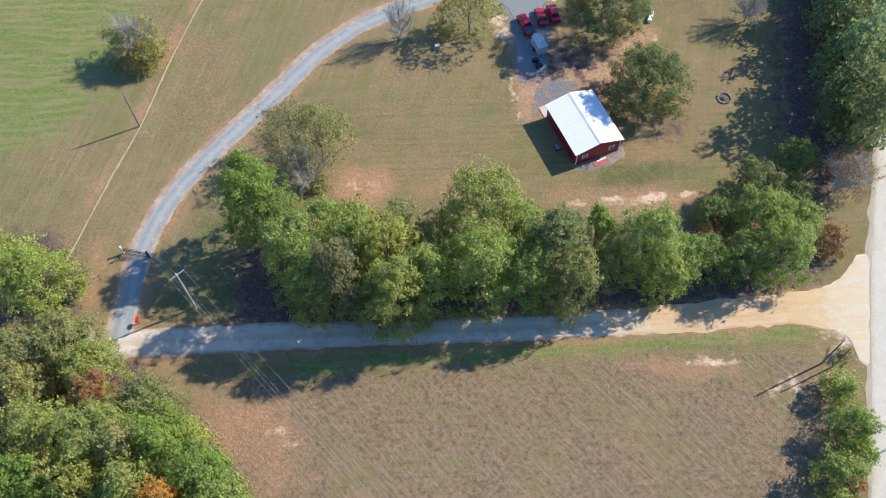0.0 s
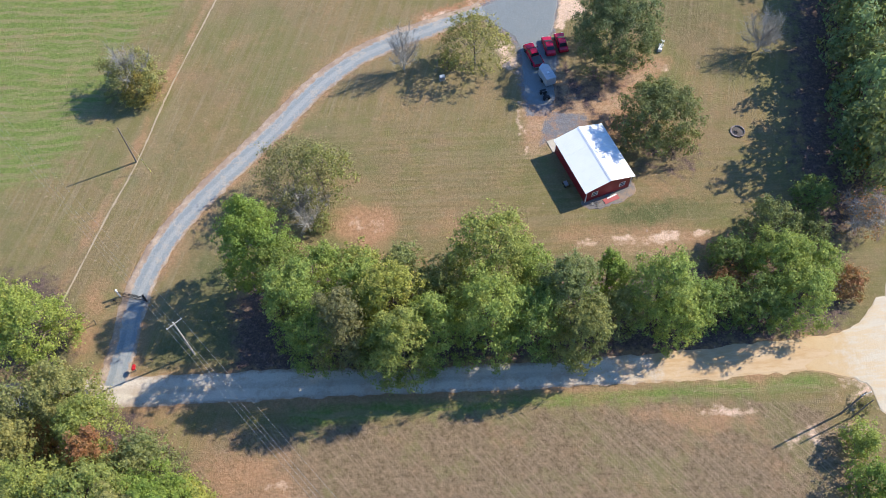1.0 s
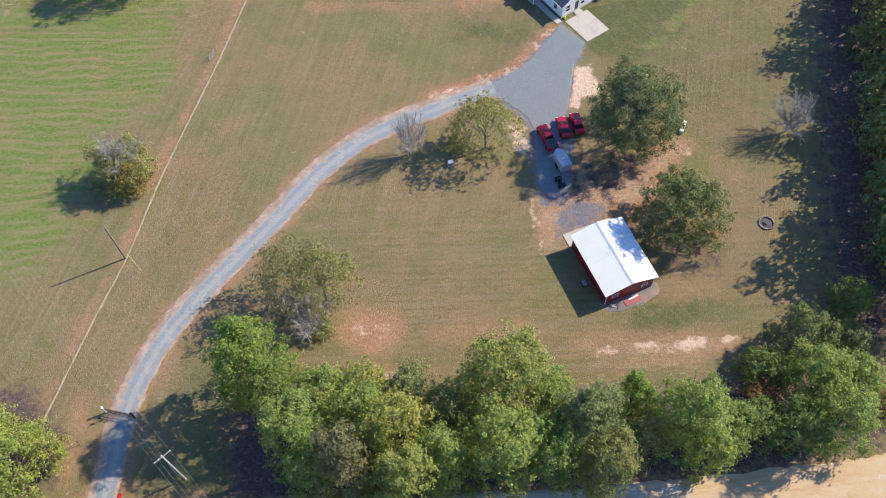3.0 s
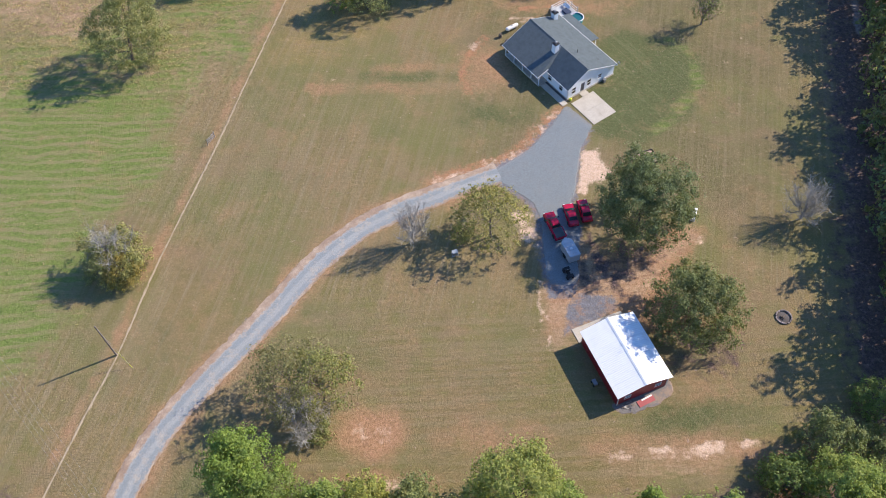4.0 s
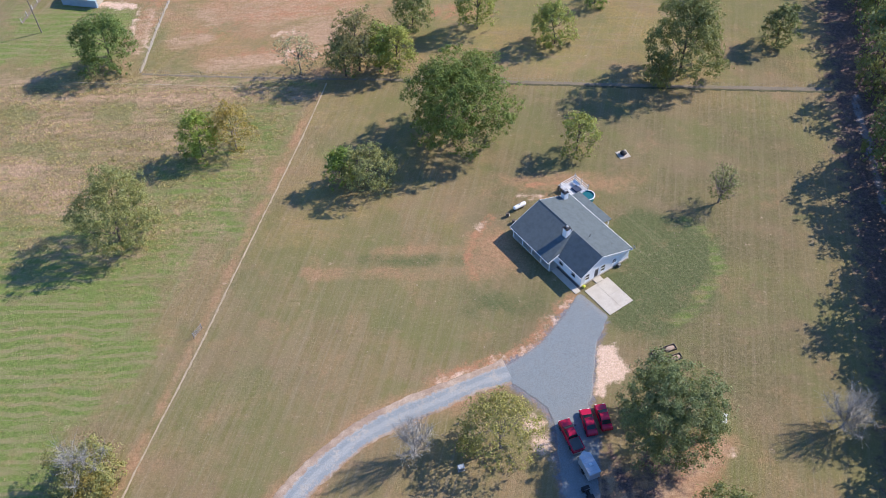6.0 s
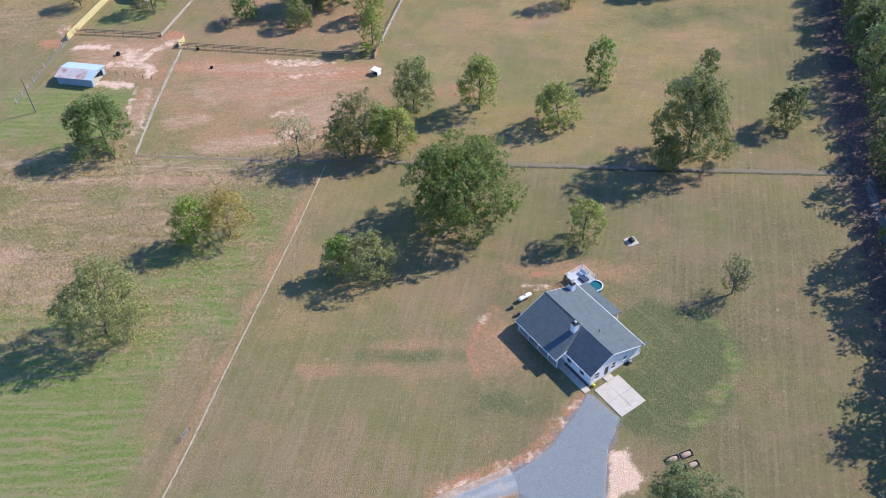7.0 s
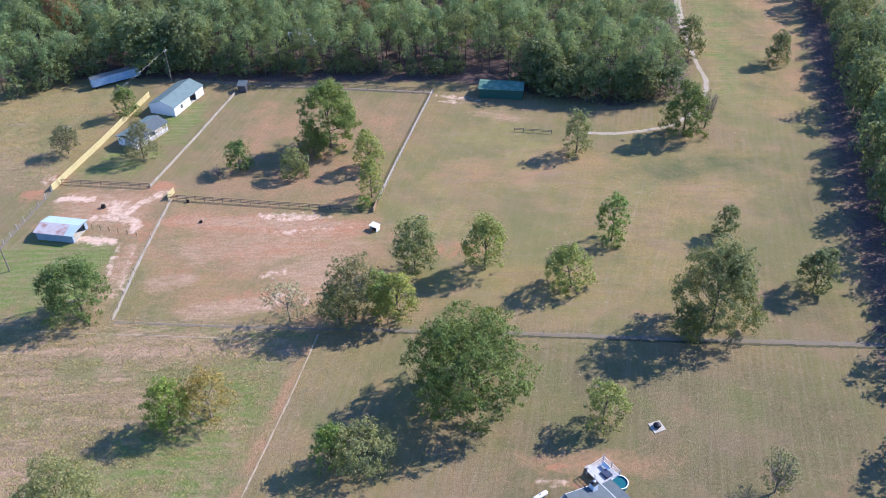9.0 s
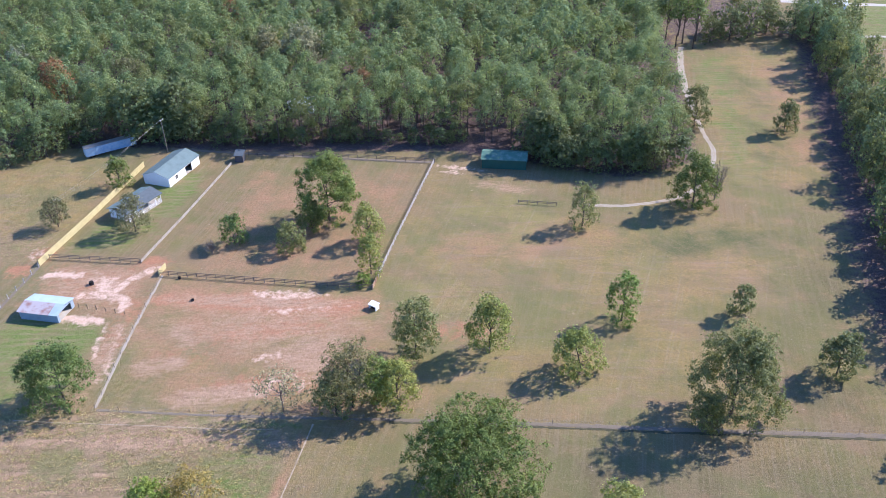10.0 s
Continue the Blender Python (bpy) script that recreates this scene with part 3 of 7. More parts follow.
# ---- ground ----
def graded(lo, hi, fine, far, grow=1.35):
    mid = list(np.arange(lo, hi + fine / 2, fine))
    step, p = fine, mid[-1]
    up = []
    while p < far:
        step *= grow
        p += step
        up.append(p)
    step, p = fine, mid[0]
    down = []
    while p > -far:
        step *= grow
        p -= step
        down.insert(0, p)
    return np.array(down + mid + up)


GX, GY = graded(-125, 130, 1.0, 3000), graded(15, 345, 1.0, 3000)
PX, PY = (a.ravel() for a in np.meshgrid(GX, GY))


def inside(poly, soft, at_x=None, at_y=None):
    """1 within the polygon, 0 outside, over a soft edge, for every ground point or for the points given."""
    at_x, at_y = (PX, PY) if at_x is None else (at_x, at_y)
    q = np.array(poly, dtype=float)
    wind = np.zeros(len(at_x), bool)
    dist = np.full(len(at_x), 1e9)
    for (ax, ay), (bx, by) in zip(q, np.roll(q, -1, 0)):
        t = np.clip(((at_x - ax) * (bx - ax) + (at_y - ay) * (by - ay)) / ((bx - ax) ** 2 + (by - ay) ** 2 + 1e-9), 0, 1)
        dist = np.minimum(dist, np.hypot(at_x - ax - t * (bx - ax), at_y - ay - t * (by - ay)))
        cross = ((ay > at_y) != (by > at_y)) & (at_x < (bx - ax) * (at_y - ay) / (by - ay + 1e-12) + ax)
        wind ^= cross
    return np.clip(0.5 + np.where(wind, dist, -dist) / (2 * soft), 0, 1)


def disc(x, y, rx, ry, turn=0, top=1.0):
    c, s = math.cos(radians(turn)), math.sin(radians(turn))
    u, v = ((PX - x) * c + (PY - y) * s) / rx, (-(PX - x) * s + (PY - y) * c) / ry
    return np.clip(1.5 - np.hypot(u, v), 0, 1) * top


def near_line(points, width, top=1.0):
    q = smooth_line(points, 3.0)[:, :2]
    dist = np.full(len(PX), 1e9)
    for (ax, ay), (bx, by) in zip(q, q[1:]):
        t = np.clip(((PX - ax) * (bx - ax) + (PY - ay) * (by - ay)) / ((bx - ax) ** 2 + (by - ay) ** 2 + 1e-9), 0, 1)
        dist = np.minimum(dist, np.hypot(PX - ax - t * (bx - ax), PY - ay - t * (by - ay)))
    return np.clip(1.5 - dist / width, 0, 1) * top


DRIVE = [(-50.4, 51.5, 5.2), (-50.2, 55.1, 4.6), (-49.9, 58.9, 4.4), (-49.8, 62.9, 4.5), (-49.2, 68.1, 4.6), (-47.5, 74.0, 4.6), (-45.2, 79.2, 4.6), (-41.4, 85.3, 4.7), (-36.6, 91.8, 4.8), (-31.0, 99.3, 4.8), (-24.7, 108.3, 4.8), (-18.3, 114.6, 4.8), (-12.4, 118.4, 4.9), (-6.5, 121.2, 5.0), (-0.1, 124.2, 4.2), (5.5, 126.3, 5.5), (10.5, 127.0, 7.0)]
SOUTH_ROAD = [(-140, 45.0, 4.4), (-90, 48.0, 4.4), (-58, 50.2, 4.6), (-42.5, 50.8, 4.9), (-25.3, 51.6, 4.9), (-8.5, 52.0, 4.2), (17, 53.1, 4.4), (34, 54.3, 5.0), (43.5, 55.2, 5.4), (52, 55.9, 5.6), (58, 56.1, 7.0), (63, 55.8, 9.0)]
EAST_ROAD = [(43.0, -40, 8), (53.6, 10, 8), (59.8, 27.6, 8), (63.5, 42, 8), (68.0, 60, 8), (74.5, 82, 8), (81.0, 105, 7), (90, 132, 7), (108, 160, 6), (150, 195, 6), (260, 240, 6)]
PATH = [(-63.5, 55, 0.42), (-60.4, 67, 0.42), (-56.9, 81.4, 0.42), (-54.0, 92, 0.42), (-51.3, 107, 0.42), (-47.8, 122, 0.42), (-45.2, 133, 0.42), (-41.2, 152, 0.42), (-37.0, 171, 0.42), (-33.6, 187, 0.42), (-30.8, 202, 0.42)]


def build_ground():
    nx, ny = len(GX), len(GY)
    me = bpy.data.meshes.new("ground")
    co = np.stack([PX, PY, np.zeros(len(PX))], 1)
    idx = np.arange(nx * ny).reshape(ny, nx)
    f = np.stack([idx[:-1, :-1], idx[:-1, 1:], idx[1:, 1:], idx[1:, :-1]], -1).reshape(-1, 4)
    me.vertices.add(len(co))
    me.vertices.foreach_set("co", co.astype(np.float32).ravel())
    me.loops.add(f.size)
    me.loops.foreach_set("vertex_index", f.astype(np.int32).ravel())
    me.polygons.add(len(f))
    me.polygons.foreach_set("loop_start", np.arange(0, f.size, 4, dtype=np.int32))
    me.update(calc_edges=True)
    me.materials.append(M_GROUND)
    masks = {k: np.zeros(len(PX)) for k in ("green", "rough", "stubble", "red", "litter", "pale", "shade_grass", "orange", "gravel", "lush", "dry", "straw")}

    def put(key, m):
        masks[key] = np.maximum(masks[key], m)

    put("green", inside([(-130, 85), (-78, 84), (-68, 90), (-63, 102), (-62, 116), (-56, 124), (-53, 133), (-58, 141), (-70, 146), (-90, 142), (-130, 140)], 5))
    put("lush", inside([(22.5, 136), (25, 157), (31, 161.5), (37.2, 161), (43.2, 157.4), (45, 150.7), (43.6, 144.4), (39, 138.5), (34, 134.1), (28, 132.5)], 2.2) * 1.2)
    put("green", near_line([(40, 158.5), (43, 155), (43.8, 150), (42.4, 144.8), (38, 139.3), (34, 135.5)], 1.5, 0.56))
    put("dry", near_line([(33, 133), (36, 133.6), (42.8, 138), (46.2, 144), (47, 152), (44, 159)], 1.3, 0.95))
    put("lush", inside([(8, 137), (12, 133), (15, 138.5), (12, 143)], 3) * 0.6)
    put("lush", near_line([(-20, 150.3), (-12, 150), (-4, 149.8), (5, 150.3)], 1.2, 0.52))
    put("green", inside([(-25, 45.5), (20, 48.0), (53, 50.6), (58, 52.0), (50, 52.6), (20, 50.6), (-25, 48.5)], 1.3) * 0.85)
    put("green", inside([(-112, 210), (-80, 209), (-78, 232), (-92, 236), (-112, 236)], 5) * 0.72)
    put("green", inside([(-66, 158), (-44, 152), (-37, 194), (-44, 199), (-62, 178)], 6) * 0.92)
    put("green", inside([(-74, 203.2), (-46, 201.2), (-33, 201), (-33, 203), (-74, 206)], 1) * 0.62)
    put("green", inside([(-100, 262), (-84, 262), (-70, 300), (-88, 306)], 4) * 0.62)
    put("lush", disc(58, 262, 22, 7, 10, 0.5))
    put("dry", inside([(62, 286), (95, 268), (112, 300), (142, 398), (88, 400), (76, 330)], 5) * 0.95)
    put("lush", disc(96, 340, 9, 45, -15, 0.22))
    put("green", inside([(74, 300), (84, 296), (98, 385), (84, 392)], 5) * 0.50)
    put("red", inside([(92, 300), (104, 300), (118, 380), (106, 385)], 4) * 0.42)
    put("dry", inside([(-75, 207), (80, 200), (88, 268), (30, 285), (-10, 300), (-20, 250), (-72, 250)], 12) * 0.9)
    put("green", inside([(150, 395), (300, 380), (330, 470), (140, 480)], 8) * 0.7)
    put("dry", inside([(-45, 150), (-5, 150), (0, 196), (-35, 198)], 12) * 0.5)
    put("shade_grass", inside([(24, 118), (60, 118), (72, 190), (10, 196), (-2, 160), (6, 130), (20, 140)], 10) * 0.8)
    put("rough", inside([(-130, 146), (-62, 148), (-50, 142), (-45, 150), (-38, 180), (-35, 203), (-75, 206), (-130, 208)], 4) * 0.40)
    put("rough", inside([(-130, 160), (-72, 164), (-62, 178), (-50, 192), (-38, 196), (-35, 203), (-75, 206), (-130, 208)], 6))
    put("green", inside([(-130, 140), (-56, 138), (-46, 160), (-50, 178), (-75, 166), (-130, 158)], 5) * 0.85)
    put("dry", inside([(-300, 262), (-104, 262), (-97, 304), (-112, 316), (-300, 300)], 4))
    put("rough", disc(-125, 268, 22, 9, 0, 0.6))
    put("stubble", inside([(-36, -300), (-36, 20), (-42, 36), (-33, 44), (5, 47), (40, 49), (52, 48), (55, 30), (45, -10), (20, -300)], 2))
    # same mask beside the tree belt, whose shade is painted into the olive
    put("shade_grass", inside([(48, 196), (78, 194), (98, 262), (76, 264)], 8) * 0.62)
    put("stubble", inside([(150, 330), (170, 400), (400, 380), (360, 250)], 6))
    put("red", inside([(-72, 209), (-40, 207), (-20, 218), (-18, 236), (-24, 243), (-72, 250)], 5) * 0.40)
    put("red", inside([(-72, 228), (-40, 224), (-20, 226), (-24, 243), (-72, 250)], 6) * 0.62)
    put("red", disc(-28, 206, 8, 2.5, 0, 0.6))
    put("red", inside([(-100, 238), (-74, 236), (-74, 255), (-100, 258)], 4) * 0.55)
    put("red", inside([(-68, 250), (-26, 246), (-14, 300), (-60, 305)], 5) * 0.42)
    put("red", inside([(-1, 156), (7.7, 157.6), (9.5, 149), (5, 145), (-1.3, 146)], 2.5) * 0.64)
    put("orange", near_line([(4, 160), (0.6, 155), (-0.4, 150), (0.8, 145.5)], 1.2, 0.50))
    put("lush", inside([(-2.2, 145), (5, 142), (13.6, 139.6), (9, 135.5), (-0.6, 138.5)], 2.5) * 0.72)
    put("dry", near_line([(-4, 157.4), (-0.9, 163.8), (4.3, 169.1), (10.7, 171.7), (19.1, 172.6), (27.4, 172.1), (35.5, 170.8)], 0.7, 0.75))
    put("dry", near_line([(-2, 157), (0.8, 162.5), (5.2, 167.4), (11, 169.8), (19, 170.8), (27, 170.2)], 0.5, 0.6))
    put("red", disc(24, 168.5, 9, 2.2, 0, 0.62))
    put("orange", near_line([(10.5, 168.5), (17.7, 169.2)], 0.7, 0.62))
    put("red", near_line([(-29, 147.2), (-16, 147.1), (-3, 147.2)], 1.5, 0.46))
    put("red", disc(-8, 152.5, 10, 1.4, 0, 0.5))
    put("red", disc(16, 170, 10, 2.5, 0, 0.6))
    put("red", disc(-14.8, 79.0, 4.6, 3.6, 0, 1.2))
    put("red", disc(2, 78, 9, 3, 0, 0.5))
    put("red", disc(-15, 71.5, 8, 2.0, 0, 0.6))
    put("red", disc(30, 76, 16, 2.5, 0, 0.6))
    put("lush", disc(31, 80.5, 9, 3.2, 8, 0.62))
    put("red", disc(27.5, 103, 6, 8, -35, 0.75))
    put("red", disc(36, 87, 7, 4, 0, 0.45))
    put("red", near_line(DRIVE, 2.6, 0.72))
    put("red", near_line([(p[0] - 1.2, p[1]) for p in PATH], 0.9, 0.50))
    put("red", near_line(SOUTH_ROAD, 3.4, 0.66))
    put("red", disc(-45, 40, 4, 8, 30, 0.7))
    put("green", disc(-8, 40, 22, 7, 0, 0.60))
    put("pale", disc(-24, 36.5, 2.5, 1.2, -30, 0.55))
    put("red", disc(34, 46.5, 8, 2, 0, 0.6))
    put("pale", disc(38, 47.0, 4, 0.9, 0, 0.55))
    put("red", disc(-28, 36, 6, 10, 40, 0.62))
    put("red", disc(-56, 62, 2.5, 8, 0, 0.6))
    put("red", disc(6, 262, 34, 5, 4, 0.35))
    put("litter", inside([(-33, 53.5), (-20, 54), (40, 57), (58, 61), (60, 72), (42, 70), (-6, 66), (-24, 72), (-30, 74), (-34, 64)], 3))
    put("lush", inside([(-46, 54), (-32, 53), (-33, 72), (-41, 76)], 2) * 0.6)
    put("litter", inside([(-130, -40), (-40, -40), (-28, 26), (-40, 42), (-52, 50), (-130, 46)], 3))
    put("litter", inside([(-130, 54), (-58, 54), (-58, 64), (-64, 70), (-130, 72)], 3) * 0.8)
    put("litter", inside([(58, 74), (70, 78), (98, 200), (140, 400), (128, 402), (90, 252), (76, 190), (62, 120), (56, 90)], 4) * 0.85)
    put("litter", inside([(-260, 306), (-114, 322), (-64, 316), (-4, 314), (20, 305), (45, 295), (66, 305), (72, 340), (82, 400), (100, 800), (-500, 800)], 3))
    put("litter", inside([(80, 398), (130, 404), (135, 470), (85, 470)], 4) * 0.7)
    put("pale", inside([(18.9, 122), (20.4, 131), (22.6, 131), (24.8, 126), (23, 124), (20.8, 124.5), (20.2, 121)], 0.8) * 1.05)
    put("pale", disc(9.6, 114.5, 1.8, 4.5, 20, 0.72))
    put("pale", disc(33.0, 76.0, 2.8, 1.2, 10, 0.72))
    put("pale", disc(39, 76.8, 1.7, 0.8, 0, 0.62))
    put("pale", disc(-14.6, 78.5, 2.6, 1.6, 0, 0.42))
    put("pale", disc(27, 75.6, 2.4, 0.8, 0, 0.60))
    put("pale", disc(20.6, 75.3, 1.6, 0.8, 0, 0.58))
    put("straw", disc(29, 74.6, 10, 2.2, 4, 0.5))
    put("pale", disc(-12, 70.8, 4, 1.3, 0, 0.5))
    put("pale", disc(-107, 262, 2.0, 3, 0, 0.5))
    put("pale", disc(-42, 243, 9, 1.8, -4, 0.62))
    put("pale", disc(-38, 237, 12, 1.8, 4, 0.40))
    put("pale", disc(-38, 213, 9, 3.5, 8, 0.36))
    put("red", inside([(-72, 236), (-42, 232), (-24, 232), (-24, 243), (-72, 249)], 5) * 0.80)
    put("pale", near_line([(-100.8, 252.5), (-96.5, 252.6), (-92.7, 252)], 1.4, 0.72))
    put("pale", inside([(-89, 253), (-84, 251), (-81.5, 245), (-86.5, 245.2), (-88, 248)], 2.5) * 0.75)
    put("pale", near_line([(-90, 243.7), (-83.8, 243.6), (-78.7, 241.7), (-77.9, 238.9)], 1.4, 0.68))
    put("pale", near_line([(-82.3, 245.9), (-79.4, 250.9), (-74.7, 254.7)], 1.4, 0.60))
    put("pale", near_line([(-91.3, 235.8), (-87, 235.0), (-82.9, 234.4)], 1.6, 0.78))
    put("pale", near_line([(-82.1, 234.7), (-80.1, 233.1), (-79.8, 228), (-79.3, 222.6)], 0.9, 0.5))
    put("pale", near_line([(-76, 231), (-75.8, 225), (-75, 215)], 1.2, 0.40))
    put("orange", disc(-108.4, 254, 3.5, 3, 0, 0.62))
    put("orange", disc(-76.3, 257.4, 3.5, 2.5, 0, 0.85))
    put("orange", disc(-69.5, 241.8, 3.5, 2.2, 0, 0.85))
    put("orange", disc(-77, 228, 3, 10, 0, 0.50))
    put("orange", inside([(-101, 240), (-80, 238), (-76, 256), (-101, 258)], 7) * 0.50)
    put("orange", disc(-77, 256, 4, 3, 0, 0.6))
    put("orange", disc(-30, 238, 9, 3.5, 0, 0.74))
    put("orange", disc(-48, 240, 24, 3.4, -4, 0.86))
    put("orange", disc(-44, 230, 16, 4, 8, 0.58))
    put("orange", disc(-60, 222, 10, 4, -10, 0.36))
    put("orange", disc(-42, 213, 14, 4, 4, 0.56))
    put("orange", disc(-105, 262, 4, 4, 0, 0.5))
    put("orange", disc(-76, 238, 3, 7, 10, 0.5))
    put("orange", disc(-2, 229, 12, 4, 0, 0.45))
    put("straw", disc(-50, 210.5, 11, 2.8, 8, 0.80))
    put("straw", disc(-34, 222, 9, 8, 20, 0.66))
    put("straw", disc(-48, 240.5, 24, 2.6, -4, 0.72))
    put("straw", disc(-66, 219, 4, 3, 0, 0.62))
    put("straw", disc(-62, 229, 3, 6, 30, 0.58))
    put("straw", disc(-45, 231, 26, 8, 0, 0.46))
    put("straw", inside([(-100, 240), (-80, 238), (-76, 256), (-101, 258)], 6) * 0.55)
    put("straw", disc(-77, 222, 2.2, 15, 0, 0.62))
    put("straw", disc(-60, 198.5, 26, 3.2, -3, 0.66))
    put("straw", disc(-92, 175, 9, 5, 0, 0.60))
    put("straw", disc(-80, 167, 7, 6, 0, 0.66))
    put("straw", disc(-86, 189, 13, 3, 0, 0.52))
    put("straw", disc(10, 291, 9, 2.4, -20, 0.62))
    put("orange", disc(17.5, 165.5, 9, 1.5, 0, 0.4))
    put("pale", disc(12, 165.5, 4, 0.9, 4, 0.55))
    put("pale", disc(2.2, 158, 1.6, 1.2, 0, 0.52))
    put("pale", disc(58, 50.5, 3.5, 3, 0, 0.5))
    put("pale", disc(48.5, 43.5, 3.0, 1.6, 20, 0.5))
    put("pale", disc(55.0, 44.5, 2.6, 1.6, 20, 0.5))
    put("pale", disc(-2, 303, 9, 1.6, -15, 0.5))
    put("pale", disc(-3.5, 300, 4, 1.2, -15, 0.5))
    put("pale", near_line(DRIVE, 1.6, 0.52))
    put("pale", disc(-52.5, 51, 4, 2.5, 0, 0.6))
    put("gravel", inside([(18.4, 141.6), (14.6, 137), (11, 132), (6.5, 129), (3, 126.6), (6.6, 122.4), (10, 119.5), (11.4, 116), (11.6, 108), (12.2, 101), (16.5, 101), (17.6, 108), (18.6, 113), (17.8, 118.8), (19.2, 123), (20.6, 131), (23, 136.8)], 1.2))
    put("gravel", near_line(DRIVE, 2.0, 0.62))
    put("gravel", inside([(14.4, 94.0), (15.2, 99.3), (18, 101.6), (22.5, 101), (23, 98.6), (18, 96.5)], 0.9) * 0.95)
    put("straw", inside([(11.3, 115), (11.4, 101), (12.4, 92), (16, 92.5), (24.6, 100), (21.4, 107.4), (19.4, 113)], 0.8) * 0.55)
    put("red", inside([(12, 108), (11.4, 94), (24.6, 99.6), (33, 106), (38, 113), (34, 115), (27, 108), (21, 108)], 2.0) * 0.85)
    put("straw", inside([(25, 100), (29.5, 101.8), (33, 107), (38.5, 112), (37, 115), (31, 110), (26, 106.5), (22.5, 104.5)], 1.5) * 0.72)
    put("orange", disc(31, 107, 8, 2.6, 38, 0.50))
    put("pale", disc(37.8, 111.4, 0.9, 0.6, 0, 0.8))
    put("pale", near_line([(17.2, 141), (14.3, 137.5), (11.2, 133.2), (7, 129.4), (1, 127.2), (-6, 124.2)], 1.0, 0.40))
    put("orange", near_line([(17.2, 141), (14.3, 137.5), (11.2, 133.2), (7, 129.4), (1, 127.2), (-6, 124.2)], 1.8, 0.55))
    put("litter", disc(25, 108, 8, 4, 20, 0.55))
    put("litter", disc(18, 104.5, 4, 4, 10, 0.50))
    put("litter", near_line([(19.8, 113), (21.4, 107.6), (22.8, 104), (24.8, 100.3)], 0.7, 0.75))
    put("litter", disc(36, 91, 6, 4, 0, 0.5))
    # bare strip under the belt: gravel's blue-grey paints the shade on it
    put("gravel", near_line([(82.6, 194), (81.6, 190), (80.2, 179), (78.4, 167), (77.2, 160)], 0.9, 0.66))
    put("orange", disc(-108.5, 255.3, 3.0, 1.8, 0, 0.85))
    put("orange", disc(-31.8, 236.7, 3.5, 2.0, 0, 0.8))
    put("straw", disc(-61.6, 220.0, 3.0, 2.2, 0, 0.8))
    put("pale", disc(-42.2, 221.2, 4.0, 1.6, 10, 0.5))
    put("pale", near_line([(11.4, 104), (11.2, 98), (12.2, 93)], 0.7, 0.42))
    put("red", near_line(DRIVE, 3.0, 0.66))
    for k, m in masks.items():
        a = me.attributes.new(k, "FLOAT", "POINT")
        a.data.foreach_set("value", m.astype(np.float32))
    ob = new("ground", me)
    return tagged(ob, "dry olive lawn and stubble fields with bare red soil patches", "ground", kind="structure")


build_ground()
strip("road", SOUTH_ROAD, M_ROAD, 0.03, 1.2, 11, 0.18, "narrow grey-tan dirt road along the hedgerow", "road")
strip("road", EAST_ROAD, M_SAND, 0.10, 2.0, 11, 0.2, "wide pale sandy country road", "road")
patch("road", [(50, 53.6), (50, 58.3), (55, 58.9), (60, 61.0), (64.5, 65.5), (67.5, 62), (66, 54), (62.5, 47), (60, 46.8), (58.5, 51.2), (52, 53)], M_JUNCTION, 0.055, "orange sandy junction where two dirt roads meet", "road junction")
strip("driveway", DRIVE[:-1], M_DRIVE, 0.035, 0.9, 11, 0.14, "curving blue-grey gravel driveway with earthy edges", "driveway")
patch("driveway_apron", [(18.3, 141.8), (19.1, 141.9), (21.0, 139.6), (22.8, 137.4), (22.5, 136.2), (20.4, 132), (18.7, 123), (17.4, 118.5), (18.6, 114), (17.6, 108), (17.0, 103.5), (12.8, 103.5), (12.2, 109), (12.0, 116), (10.5, 120), (7.2, 122.9), (4.0, 126.2), (7, 128.6), (11.5, 132.2), (15, 137)], M_APRON, 0.06, "broad blue-grey gravel yard between barn and house", "gravel yard")
strip("footpath", PATH, M_PATH, 0.02, 1.0, 5, 0.1, "thin straight trodden dirt path across the lawn", "path", 0.0)
strip("fence_strip", [(-73, 206.6, 0.9), (-50, 204.7, 0.8), (-31, 203.6, 0.9), (-16.6, 202.8, 1.0), (8.5, 201.3, 1.2), (39.5, 198.9, 1.4), (78, 196.4, 1.6)], M_STRIP, 0.02, 1.0, 5, 0.15, "bare grey strip under a boundary fence", "bare strip", 0.0)
# narrow dark olive line just south of the bare strip
strip("fence_strip", [(-16.6, 202.1, 0.7), (8.5, 200.5, 0.7), (39.5, 198.1, 0.8), (78, 195.5, 0.8)], M_DARKLINE, 0.028, 1.0, 5, 0.18, "narrow dark olive line along a boundary fence", "weed strip", 0.0)
strip("fence_strip", [(-72.9, 251.5, 0.75), (-73.6, 227, 0.75), (-73.4, 207.2, 0.75)], M_TRACK, 0.024, 1.0, 5, 0.1, "bare grey strip beside a paddock fence", "bare strip", 0.0)
strip("fence_strip", [(-107.5, 228, 1.1), (-106.3, 240, 1.1), (-104.1, 256, 1.1)], M_STRIP, 0.024, 1.0, 5, 0.1, "bare grey strip beside a wire fence", "bare strip", 0.0)
strip("fence_strip", [(-89, 319, 1.6), (-66, 315, 1.6), (-37, 310.5, 1.8), (-9, 306.8, 1.8)], M_STRIP, 0.024, 1.0, 5, 0.15, "grey track along the edge of the woods", "bare strip", 0.0)
